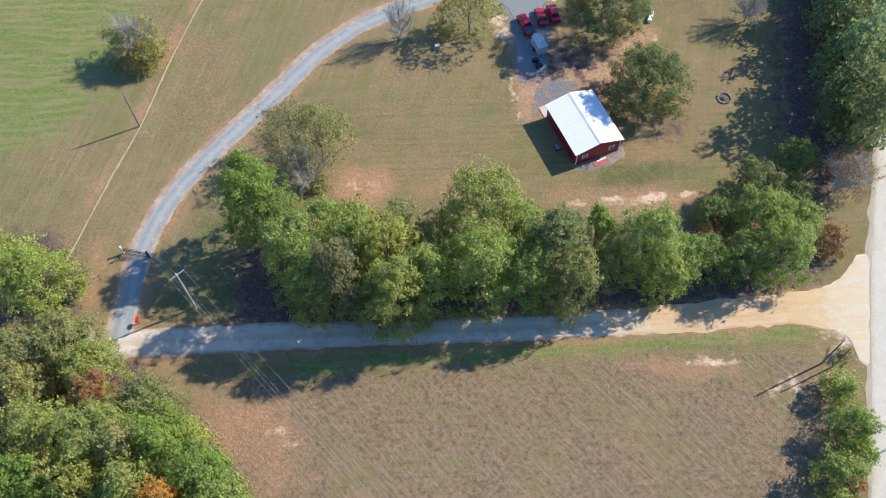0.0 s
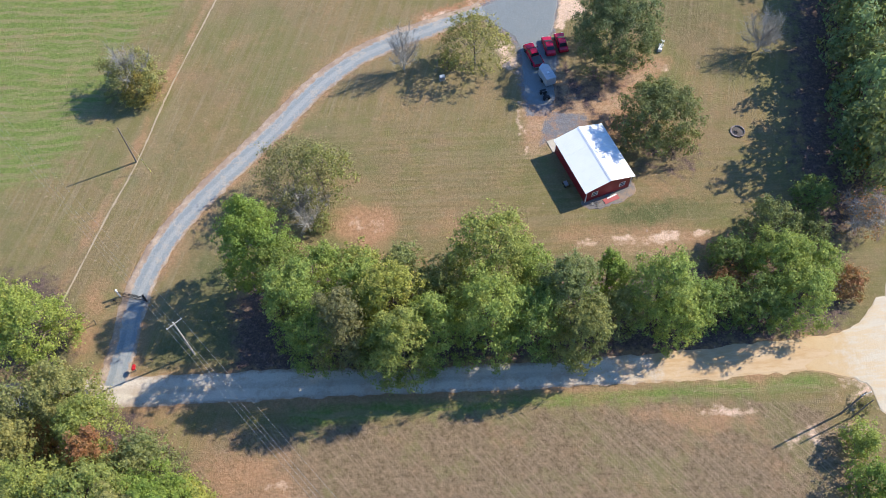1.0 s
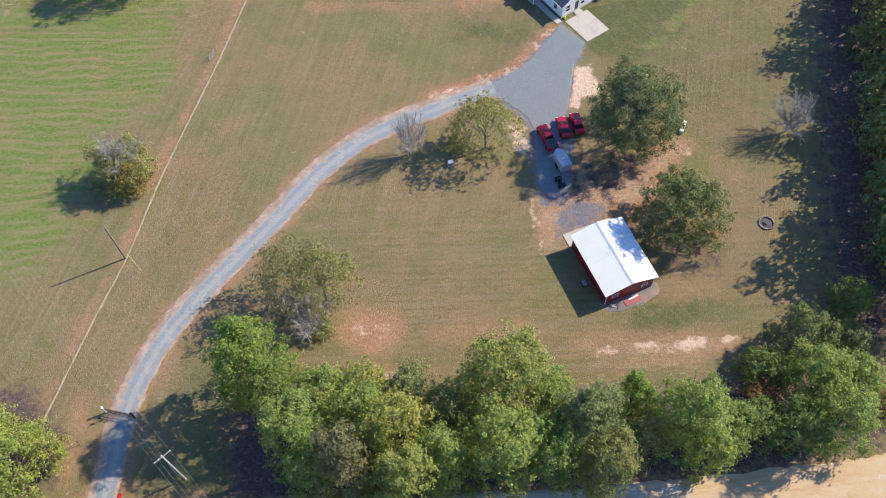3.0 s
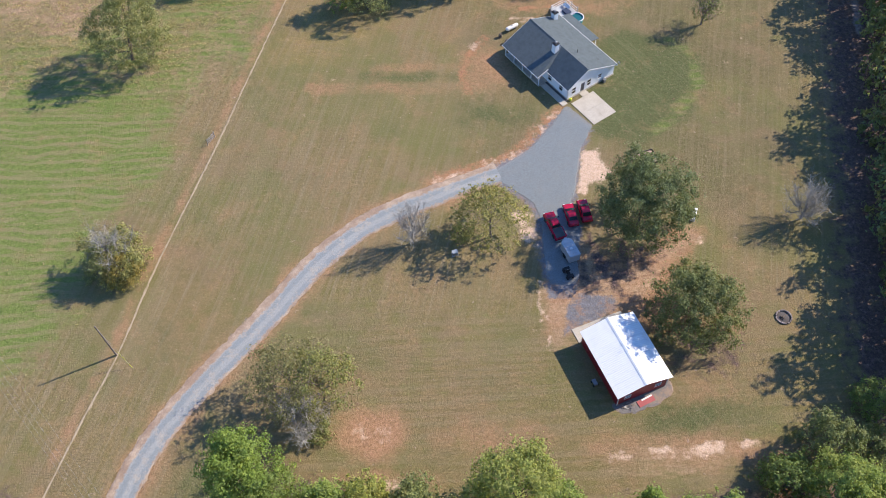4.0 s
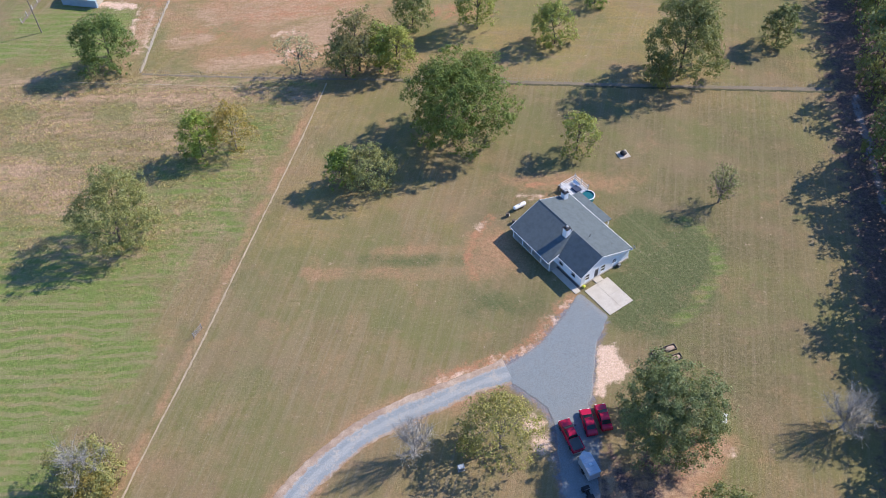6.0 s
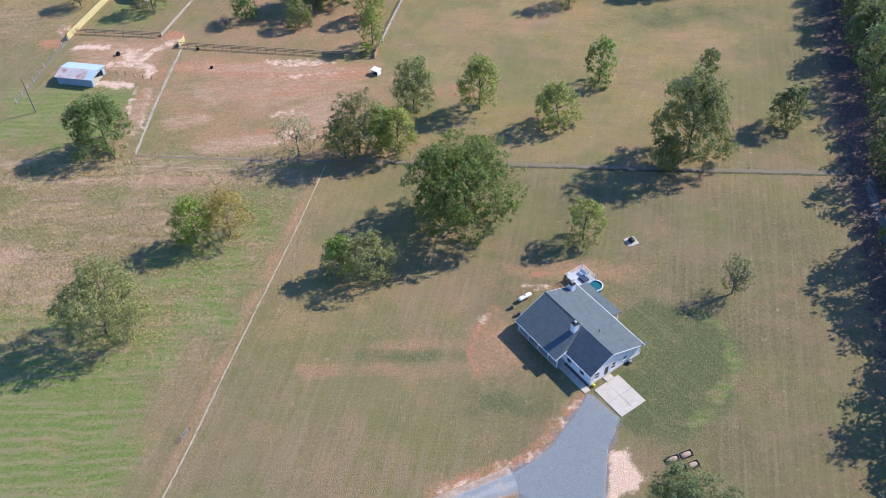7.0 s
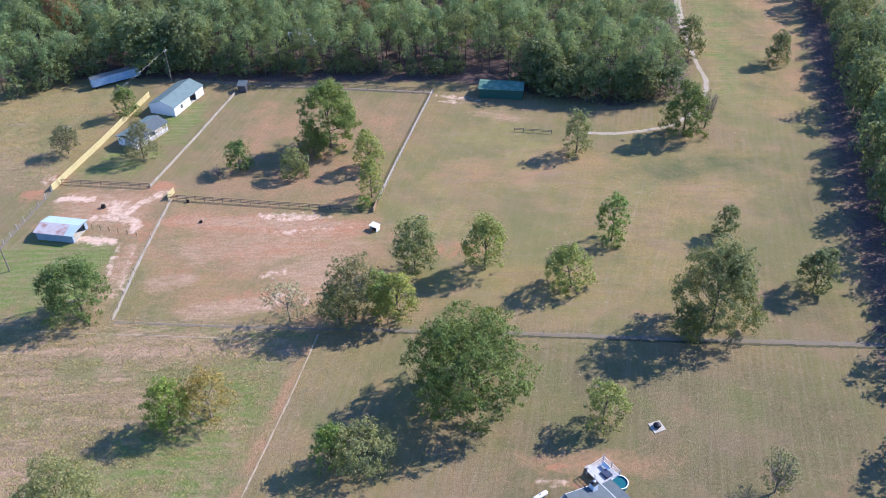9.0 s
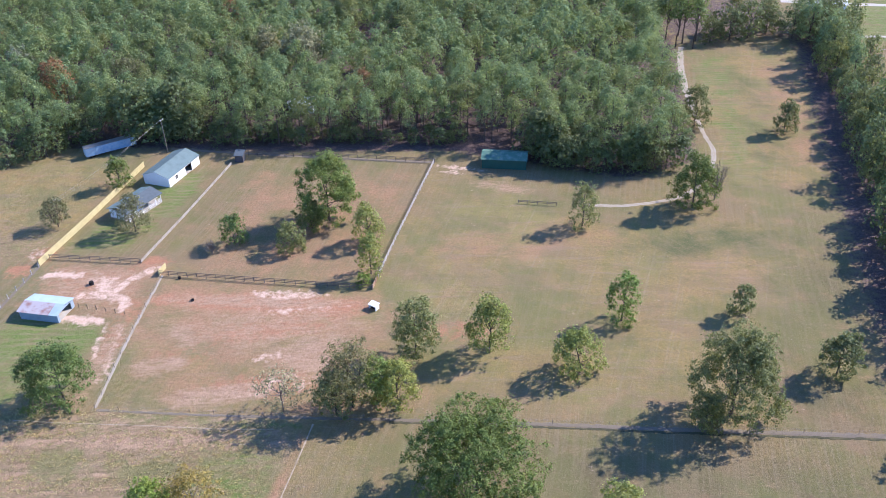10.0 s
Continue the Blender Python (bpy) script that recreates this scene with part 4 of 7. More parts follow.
strip("footpath", [(30.5, 280.9, 1.4), (34.6, 280.4, 1.8), (40.5, 279.9, 1.8), (50, 281.6, 1.6), (57.7, 284.6, 1.6), (66, 294, 1.5), (72.6, 309, 1.8), (73.2, 325, 1.8), (75.8, 356, 3.0), (79.5, 379, 3.0), (84, 398, 2.6)], M_TRACK, 0.024, 1.0, 5, 0.18, "pale sandy track round the edge of the woods", "path", 0.0)
strip("footpath", [(-88, 204.2, 0.28), (-77.4, 203.3, 0.30), (-63.6, 202.4, 0.30), (-48.8, 201.2, 0.26), (-38, 200.8, 0.24)], M_PATH, 0.02, 1.0, 5, 0.08, "faint worn line between mown strip and rough field", "path", 0.0)


# ---- trees ----
def tube_rings(path, radii, sides, verts, faces):
    """Adds a tapered tube along the points to the lists."""
    base = len(verts)
    for k, (p, r) in enumerate(zip(path, radii)):
        d = Vector(path[min(k + 1, len(path) - 1)]) - Vector(path[max(k - 1, 0)])
        q = d.to_track_quat("Z", "Y").to_matrix()
        for s in range(sides):
            v = Vector(p) + q @ Vector((r * math.cos(s * math.tau / sides), r * math.sin(s * math.tau / sides), 0))
            verts.append(tuple(v))
    for k in range(len(path) - 1):
        for s in range(sides):
            a, b = base + k * sides + s, base + k * sides + (s + 1) % sides
            faces.append((a, b, b + sides, a + sides))
    faces.append(tuple(base + (len(path) - 1) * sides + s for s in range(sides)))


def leaf_quads(rng, pos, normal, size):
    """Leaf sprays: one slim uneven blade a spray, facing about along normal."""
    n = len(pos)
    nv = normal / np.linalg.norm(normal, axis=1)[:, None] + rng.normal(0, 0.50, (n, 3))
    nv /= np.linalg.norm(nv, axis=1)[:, None]
    t = np.cross(nv, rng.normal(0, 1, (n, 3)))
    t /= np.linalg.norm(t, axis=1)[:, None]
    b = np.cross(nv, t)
    s = (1.2 * size * rng.uniform(0.6, 1.35, n))[:, None]
    a = rng.uniform(0.5, 0.85, n)[:, None]
    return np.stack([pos - t * s - b * s * a, pos + t * s - b * s * a * rng.uniform(0.2, 1, n)[:, None], pos + b * s * a * 1.25 + t * s * rng.uniform(-0.6, 0.6, n)[:, None]], 1)


def crown_quads(rng, r, z0, z1, n, size, tuft=0.5, cone=0.0, gap=0.0, order=0.0, skirt=0.35):
    """Leaf sprays of a crown: uneven boughs, each of many small leafy tufts, inside a lopsided egg from z0 to z1."""
    c = (z1 - z0) / 2
    boughs = max(9, int(9 + 2.4 * r))

    def unit(k):
        v = rng.normal(0, 1, (k, 3))
        return v / np.linalg.norm(v, axis=1)[:, None]

    d = unit(boughs)
    d[d[:, 2] < -0.7, 2] *= -1
    main = d * rng.uniform(0.30, 0.70, boughs)[:, None]
    grow = rng.uniform(0.24, 0.42, boughs)
    main[0], grow[0] = (0, 0, 0.05), 0.70
    for k in range(1, 6):
        a = k * 1.26 + rng.uniform(-0.4, 0.4)
        main[k], grow[k] = (0.46 * math.cos(a), 0.46 * math.sin(a), rng.uniform(-0.75, -0.35)), rng.uniform(0.32, 0.44)
    many = int(min(2600, max(70, 4 * math.pi * r * (r + c) / 2 / (tuft * tuft) * 0.46)))
    pick = rng.choice(boughs, many, p=grow ** 2 / (grow ** 2).sum())
    u = unit(many) + 0.7 * main[pick] / np.linalg.norm(main[pick], axis=1)[:, None] + np.array([0, 0, 0.25])
    u /= np.linalg.norm(u, axis=1)[:, None]
    cen = main[pick] + u * (grow[pick] * rng.uniform(0.25, 1.0, many) ** 0.4)[:, None]
    loose = rng.random(many) < 0.30
    v = unit(many)
    v[:, 2] = np.where(v[:, 2] < -0.85, -v[:, 2], v[:, 2])
    cen[loose] = (v * rng.uniform(0.60, 0.98, many)[:, None])[loose]
    u[loose] = v[loose]
    out = 0.6 * cen + 0.6 * u
    cen[:, :2] *= (1 + skirt * np.clip(-cen[:, 2], 0, 1))[:, None]
    taper = np.clip((cen[:, 2] + 0.6) / 1.6, 0, 1)
    cen[:, :2] *= (1 - cone * taper)[:, None]
    cen = cen * np.array([r, r, c])
    lr = tuft * rng.uniform(0.5, 1.4, many) * (1 - 0.3 * cone * taper)
    w = lr ** 2 * rng.uniform(1 - gap, 1, many) ** 1.5
    which = rng.choice(many, n, p=w / w.sum())
    e = rng.normal(0, 1, (n, 3)) + 0.9 * out[which]
    e[:, 2] += 0.35
    e /= np.linalg.norm(e, axis=1)[:, None]
    pos = cen[which] + e * (lr[which] * rng.uniform(0.15, 1.0, n) ** 0.6 * rng.choice((1.0, 1.0, 1.0, 1.0, 1.0, 1.35, 2.0), n))[:, None] * np.array([1, 1, 0.8])
    pos[:, 2] += z0 + c
    facing = 0.55 * e + (0.45 + order) * out[which] + np.array([0.10, 0.04, 0.40])
    return leaf_quads(rng, pos, facing, size), cen + np.array([0, 0, z0 + c])


def woody(rng, h, z0, tips, r0, sides=7, lean=(0, 0), limbs=8, twigs=0):
    """A trunk with limbs that run to some of the tufts, and side branches off the limbs."""
    verts, faces = [], []
    top = h * 0.74
    knots = [(lean[0] * s + rng.normal(0, 0.02 * h) * s, lean[1] * s + rng.normal(0, 0.02 * h) * s, top * s) for s in (0, 0.25, 0.5, 0.75, 1)]
    knots[0] = (0, 0, -0.1)
    tube_rings(knots, [r0 * 1.35, r0, r0 * 0.8, r0 * 0.5, r0 * 0.15], sides, verts, faces)
    arms = []
    for tip in tips[:limbs]:
        s = min(0.85, max(0.18, (tip[2] * 0.55) / top))
        a = Vector(knots[0]).lerp(Vector(knots[-1]), s)
        m = a.lerp(Vector(tip), 0.5) + Vector((0, 0, -0.06 * h))
        tube_rings([a, m, Vector(tip)], [r0 * 0.5, r0 * 0.3, r0 * 0.08], 5, verts, faces)
        arms.append((a, m, Vector(tip)))
    for tip in tips[limbs:limbs + twigs]:
        tip = Vector(tip)
        a, m, e = min(arms, key=lambda q: (q[1].lerp(q[2], 0.4) - tip).length)
        s = m.lerp(e, rng.uniform(0.0, 0.7))
        tube_rings([s, s.lerp(tip, 0.55) + Vector((0, 0, 0.02 * h)), tip], [r0 * 0.20, r0 * 0.12, r0 * 0.04], 4, verts, faces)
    return verts, faces


TREE_COUNT = [0]


def tree(x, y, h, r, mat, label, low=0.22, dens=1.0, size=0.0, cone=0.0, tuft=0.0, name="tree", category="tree", gap=0.6, group="", lean=(0, 0), seed=0, skirt=0.35):
    """A broadleaf tree or bush at x, y: trunk and crown; a thin crown shows its branches."""
    TREE_COUNT[0] += 1
    rng = np.random.default_rng(seed or 100 + TREE_COUNT[0])
    z0, z1 = h * low, h
    size = size or min(0.165, max(0.125, 0.125 + (y - 140) * 0.0005))
    tuft = tuft or min(0.86, 0.32 + 0.075 * r)
    area = 4 * math.pi * r * ((r + (z1 - z0) / 2) / 2)
    n = int(min(60000, max(300, 0.52 * area * dens / size ** 2)))
    q, cen = crown_quads(rng, r * 1.02, z0, z1, n, size, tuft, cone=cone, gap=gap, skirt=skirt)
    q[:, :, 2] = np.maximum(q[:, :, 2], 0.05)
    q[:, :, :2] += np.array(lean) * np.clip(q[:, :, 2:] / h, 0, 1)
    ob = thing(name, pose(x, y, 0), label, category, group)
    thin = dens < 0.85
    v, f = woody(rng, h, z0, [tuple(c) for c in cen], 0.05 + 0.010 * h, lean=lean, limbs=12 if thin else 9, twigs=int(6 * r) if thin else 0)
    link_mesh("trunk", v, f, M_TWIG if dens < 0.5 else M_BARK, ob)
    crown = new("crown", quads_mesh("crown", q, mat))
    crown.parent = ob
    return ob


def bare_tree(x, y, h, r, label, mat=None, leaves=None, dens=0.15, name="bare_tree", twigs=260):
    """A leafless tree: trunk, limbs and a haze of twigs; a few leaves if a leaf material is given."""
    TREE_COUNT[0] += 1
    rng = np.random.default_rng(100 + TREE_COUNT[0])
    mat = mat or M_TWIG
    verts, faces = [], []
    r0 = 0.04 + 0.011 * h
    tube_rings([(0, 0, -0.1), (0.1, 0, h * 0.3), (0.0, 0.1, h * 0.6), (0.1, 0, h * 0.95)], [r0 * 1.3, r0, r0 * 0.6, 0.02], 6, verts, faces)
    limbs = []
    for k in range(24):
        a, s = k * 2.4 + rng.uniform(-0.4, 0.4), rng.uniform(0.10, 0.55)
        up = rng.uniform(0.50, 1.0)
        reach = r * rng.uniform(0.35, 1.0) * math.sqrt(max(0.05, 1.15 - up ** 2))
        p0 = Vector((0.05, 0.05, h * s * up))
        p2 = Vector((reach * math.cos(a), reach * math.sin(a), h * up))
        p1 = p0.lerp(p2, 0.5) + Vector((0.12 * reach * math.cos(a), 0.12 * reach * math.sin(a), -0.03 * h))
        tube_rings([p0, p1, p2], [r0 * 0.45, r0 * 0.25, 0.015], 5, verts, faces)
        limbs.append((p0, p1, p2))
    for k in range(int(twigs * 2.2)):
        p0, p1, p2 = limbs[rng.integers(len(limbs))]
        s = rng.uniform(0.25, 1)
        a = p0.lerp(p1, s * 2) if s < 0.5 else p1.lerp(p2, s * 2 - 1)
        b = a + Vector(rng.normal(0, 1, 3)) * (0.17 * r) + Vector((0, 0, 0.10 * r))
        tube_rings([a, b], [0.020, 0.006], 3, verts, faces)
    ob = thing(name, pose(x, y, 0), label, "tree")
    link_mesh("trunk", verts, faces, mat, ob)
    if leaves:
        q, _ = crown_quads(rng, r, h * 0.3, h, int(45 * dens * 4 * math.pi * r * r), 0.13, 0.4)
        crown = new("crown", quads_mesh("crown", q, leaves))
        crown.parent = ob
    return ob


# lawn and yard trees
tree(-0.9, 183.6, 18.6, 11.8, M_DARKOAK, "huge spreading green oak on the lawn behind the house", low=0.11, dens=1.2, gap=0.2, tuft=0.72, seed=952, skirt=0.15)
tree(-19.6, 169.4, 9.0, 5.6, M_PALELEAF, "broad low olive-green tree on the lawn", low=0.12, gap=0.6, dens=0.84)
tree(-24.6, 170.0, 8.6, 3.0, M_LUSH, "small bright green tree beside a broader one", low=0.09)
tree(21.8, 178.0, 10.2, 3.7, M_YELLOW, "small thin yellow-green lawn tree", low=0.07, dens=0.8)
bare_tree(46.9, 163.2, 8.8, 3.4, "small nearly bare tree on the lawn beside the house", leaves=M_DUSK, dens=0.16)
tree(-65.0, 156.0, 16.5, 7.6, M_PALELEAF, "tall olive-green tree with yellowing leaves in the rough field", low=0.06, dens=0.75, gap=0.7, lean=(2.4, 0.6))
tree(-53.8, 178.8, 11.2, 4.0, M_LUSH, "bright green tree at the edge of the rough field", low=0.08)
tree(-47.2, 180.6, 12.0, 4.6, M_GOLD, "golden-brown half-dry tree at the edge of the rough field", low=0.12, dens=0.42, gap=0.7)
tree(-57.0, 107.8, 7.4, 5.4, M_PALELEAF, "bushy olive tree beside the green field", low=0.02, dens=0.9)
tree(-55.6, 105.6, 6.2, 3.2, M_GOLD, "yellowing bush beside the green field", low=0.02, dens=0.8)
bare_tree(-56.6, 107.6, 10.0, 5.2, "grey leafless tree in a clump of bushes", M_PALETWIG, twigs=800)
tree(28.2, 114.8, 15.4, 8.0, M_DUSK, "large dense dusky green oak beside the parked cars", low=0.11, dens=1.25, gap=0.3, seed=905)
tree(33.6, 96.2, 11.8, 7.0, M_DUSK, "round dusky green oak beside the red barn", low=0.05, dens=1.25, gap=0.35, seed=911)
bare_tree(-9.2, 111.8, 10.5, 4.4, "slender grey leafless tree beside the driveway", M_PALETWIG, twigs=700)
tree(3.6, 112.8, 10.8, 6.2, M_PALELEAF, "thin half-bare yellow-green tree beside the driveway", low=0.20, dens=0.48, gap=0.8, tuft=0.5)
tree(-1.2, 112.6, 4.0, 2.0, M_OLIVE, "small olive bush under a half-bare tree", low=0.02, name="bush", category="bush", dens=0.5)
tree(-25.8, 84.6, 12.5, 6.6, M_DRY, "brown-green half-bare tree beside the driveway", low=0.15, dens=0.34, gap=0.9)
tree(-21.6, 84.0, 12.0, 5.4, M_OLIVE, "olive tree in a clump beside the driveway", low=0.2, dens=0.36, gap=0.9)
bare_tree(-24.0, 79.6, 9.0, 5.0, "grey leafless tree in a clump beside the driveway", M_PALETWIG, twigs=1000)
tree(-21.8, 78.6, 3.2, 2.0, M_OLIVE, "small pale green bush", low=0.02, name="bush", category="bush", dens=0.7)
# trees along the cross fence and in the north field
tree(-23.7, 206.4, 16.0, 5.9, M_DRY, "tall olive-brown tree beside the boundary fence", low=0.16, dens=0.60, gap=0.8)
tree(-26.6, 204.4, 11.5, 4.0, M_OLIVE, "dusky green tree beside the boundary fence", low=0.12, dens=0.7)
tree(-15.0, 205.8, 12.2, 4.2, M_YELLOW, "yellow-green tree beside the boundary fence", low=0.09)
tree(-19.0, 207.0, 12.5, 3.4, M_OAK, "dark green tree beside the boundary fence", low=0.09)
tree(-36.8, 205.4, 10.6, 4.8, M_GREYLEAF, "thin greyish half-bare tree beside the boundary fence", low=0.2, dens=0.22, gap=0.9)
tree(-12.0, 221.0, 14.8, 4.8, M_OLIVE, "olive-green tree on the field", low=0.07, dens=1.0, gap=0.6)
tree(3.0, 221.6, 14.2, 4.7, M_YELLOW, "yellow-green upright tree on the field", low=0.06, dens=1.0, gap=0.6)
tree(31.8, 231.4, 12.4, 3.4, M_LUSH, "bright green upright tree on the field", low=0.06)
tree(20.7, 215.2, 10.6, 4.7, M_YELLOW, "leaning yellow-green tree on the field", low=0.03, dens=0.95, lean=(-1.0, 0.5))
tree(46.8, 202.4, 22.0, 8.4, M_DUSK, "very tall dusky green tree on the boundary fence", low=0.02, cone=0.18, dens=1.1, gap=0.5, skirt=0.55)
tree(41.5, 200.0, 8.0, 3.2, M_OLIVE, "small dusky bush at the foot of a tall tree", low=0.02)
tree(70.6, 213.2, 10.6, 3.9, M_DUSK, "small dark tree near the eastern tree belt", low=0.02, cone=0.15, dens=1.2)
tree(57.6, 232.8, 8.0, 2.6, M_OLIVE, "small dark tree on the field", low=0.04, cone=0.2, dens=1.2)
# paddocks
tree(-36.0, 275.4, 19.5, 8.0, M_PINE, "tall layered pine in the paddock", low=0.10, name="pine_tree", gap=0.38, dens=1.7, tuft=0.95, cone=0.2)
tree(-40.0, 271.0, 8.0, 4.0, M_OLIVE, "dusky undergrowth tree below a pine", low=0.05)
tree(-58.5, 265.0, 8.3, 3.4, M_DARKOAK, "small dense green tree in the paddock", low=0.05)
tree(-43.9, 261.5, 8.0, 3.7, M_OLIVE, "small dusky tree in the paddock", low=0.05)
tree(-25.0, 264.2, 10.8, 3.7, M_YELLOW, "yellow-green tree beside the paddock fence", low=0.08)
tree(-23.4, 250.6, 11.4, 3.0, M_YELLOW, "slim yellow-green tree beside the paddock fence", low=0.05)
tree(-24.8, 246.0, 3.4, 1.6, M_LUSH, "small bright bush at the paddock corner", low=0.02, name="bush", category="bush")
bare_tree(-63.2, 260.6, 4.0, 2.2, "small grey bare bush in the paddock", twigs=200, name="bare_bush")
tree(-97.0, 295.6, 9.4, 3.5, M_DARKOAK, "dark green tree behind the pale board fence", low=0.05)
bare_tree(-106.5, 274.6, 8.2, 3.9, "thin half-bare tree in the dry field", M_BARK, M_DRY, 0.45)
tree(-85.3, 271.5, 10.6, 4.5, M_DRY, "half-dry tree in front of the small porch building", low=0.07, dens=0.65)
tree(-80.0, 209.2, 13.6, 6.4, M_DARKOAK, "round dark green tree near the tin-roofed shed", low=0.06, dens=1.1, gap=0.3)
tree(28.8, 270.2, 12.6, 3.7, M_OLIVE, "olive half-dry tree in front of the green shed", low=0.04, dens=0.8)
tree(58.6, 278.4, 15.6, 6.2, M_DARKOAK, "dark green tree at the corner of the woods", low=0.04, cone=0.2, dens=1.2, gap=0.4)
bare_tree(65.3, 282.0, 11.0, 4.2, "grey leafless tree at the corner of the woods", twigs=500)
tree(97.2, 322.2, 10.6, 4.2, M_DUSK, "dusky green tree in the grass strip", low=0.04, cone=0.2)
tree(71.4, 327.6, 14.0, 4.6, M_DUSK, "dusky green tree beside the woodland track", low=0.05)
bare_tree(55.2, 115.6, 8.6, 4.8, "grey leafless tree in front of the eastern tree belt", M_PALETWIG, twigs=900)

# hedgerow north of the road
HEDGE = "hedgerow along the dirt road"
tree(-29.3, 69.2, 21.0, 5.7, M_LUSH, "tall dense bright green pine at the hedgerow end", low=0.05, cone=0.15, group=HEDGE, dens=1.1, name="pine_tree")
tree(-25.7, 66.0, 18.0, 4.5, M_PINE, "tall dense green pine in the hedgerow", low=0.05, group=HEDGE, name="pine_tree")
for hx, hy, hh, hr, hm, hl in (
        (-22.4, 59.6, 20, 4.7, M_OAK, "tall green tree in the hedgerow"),
        (-16.1, 55.4, 20, 4.6, M_DRY, "tall olive-brown tree in the hedgerow"),
        (-20.0, 54.8, 16, 3.6, M_OAK, "green tree in the hedgerow"),
        (-9.3, 59.8, 21, 4.8, M_YELLOW, "tall yellow-green tree in the hedgerow"),
        (-7.6, 53.6, 20, 4.5, M_YELLOW, "tall yellow-green tree overhanging the road"),
        (-10.8, 53.0, 14, 3.6, M_YELLOW, "yellow-green tree overhanging the road"),
        (-2.3, 63.3, 15, 3.7, M_OLIVE, "pale olive tree in the hedgerow"),
        (5.0, 66.3, 21, 6.4, M_YELLOW, "tall round green tree with yellowing top in the hedgerow"),
        (4.0, 57.8, 21, 5.8, M_OAK, "tall dark green tree in the hedgerow"),
        (-13.6, 62.1, 18, 4.2, M_OAK, "green tree in the hedgerow"),
        (-3.6, 56.2, 18, 4.0, M_OAK, "green tree in the hedgerow"),
        (-19.6, 65.4, 15, 3.8, M_OAK, "green tree in the hedgerow"),
        (-14.4, 67.0, 13, 3.4, M_YELLOW, "yellow-green tree in the hedgerow"),
        (-8.0, 66.4, 13.5, 3.6, M_OLIVE, "olive tree in the hedgerow"),
        (10.6, 64.6, 15, 4.0, M_OAK, "green tree in the hedgerow")):
    tree(hx, hy, hh, hr, hm, hl, low=0.04, group=HEDGE)
for hx, hy, hh, hr, hm, hl in (
        (14.7, 60.6, 21, 4.8, M_OLIVE, "tall olive-green tree in the hedgerow"),
        (17.0, 56.0, 16, 4.5, M_OLIVE, "pale olive tree overhanging the road"),
        (10.5, 57.9, 17, 4.4, M_OAK, "dark green tree in the hedgerow"),
        (21.9, 64.8, 13, 3.4, M_LUSH, "bright green tree in the hedgerow"),
        (28.6, 61.8, 18.5, 5.0, M_OAK, "tall round green tree in the hedgerow"),
        (31.8, 59.6, 12, 4.3, M_OAK, "green tree in the hedgerow"),
        (22.8, 60.0, 12, 3.6, M_OLIVE, "dusky tree in the hedgerow"),
        (39.1, 62.1, 8, 3.8, M_PINE, "dark green tree in the hedgerow"),
        (35.2, 62.0, 10, 3.6, M_OAK, "green tree in the hedgerow")):
    tree(hx, hy, hh, hr, hm, hl, low=0.04, group=HEDGE)
for hx, hy, hh, hr, hm, hl in (
        (42.4, 70.6, 7, 3.9, M_PINE, "small dark green tree at the hedgerow"),
        (48.9, 68.7, 11, 5.2, M_OAK, "green tree in the hedgerow corner"),
        (49.6, 62.4, 12.5, 4.8, M_OAK, "green tree in the hedgerow corner"),
        (44.7, 62.2, 9, 4.1, M_PINE, "dark green tree in the hedgerow corner"),
        (59.4, 66.6, 5.0, 2.7, M_RUST, "rust-red bush at the road corner"),
        (57.2, 82.0, 6.6, 3.2, M_PINE, "small green tree at the edge of the tree belt"),
        (48.5, 75.6, 9, 4.0, M_OLIVE, "dusky tree at the hedgerow corner"),
        (55.0, 69.0, 7.5, 3.4, M_OAK, "green tree at the road corner"),
        (40.6, 66.5, 5.0, 2.6, M_RUST, "small reddish tree in the hedgerow")):
    tree(hx, hy, hh, hr, hm, hl, low=0.04, group=HEDGE)
bare_tree(63.6, 77.6, 8.5, 5.4, "grey-brown leafless tree beside the sandy road", M_PALETWIG, M_RUST, 0.07, twigs=900)
tree(55.5, 75.5, 5.0, 3.0, M_OLIVE, "dusky undergrowth bush beside the tree belt", low=0.02, name="bush", category="bush", group=HEDGE)

# woods in the south-west
WOODS = "woods at the road's western end"
for hx, hy, hh, hr, hm, hl in (
        (-61.2, 57.6, 14, 6.4, M_OAK, "large green tree with yellowing leaves beside the driveway"),
        (-53.4, 47.0, 14, 4.8, M_PALELEAF, "thin half-bare yellow-green tree overhanging the road"),
        (-49.4, 42.9, 14, 4.5, M_YELLOW, "yellow-green tree in the woods"),
        (-57.6, 40.6, 13, 4.6, M_PALELEAF, "pale half-bare tree in the woods"),
        (-52.7, 33.2, 18, 5.3, M_YELLOW, "yellowing tree in the woods"),
        (-45.2, 32.9, 19, 5.6, M_YELLOW, "tall yellow-green tree in the woods"),
        (-40.8, 37.6, 15, 4.4, M_OLIVE, "olive tree at the edge of the woods"),
        (-37.3, 32.2, 19, 4.8, M_LUSH, "tall bright green tree at the edge of the woods"),
        (-47.1, 27.5, 18, 4.8, M_YELLOW, "yellow-green tree in the woods"),
        (-39.7, 26.6, 18, 4.6, M_YELLOW, "tall yellow-green tree in the woods")):
    tree(hx, hy, hh, hr, hm, hl, low=0.05, group=WOODS)
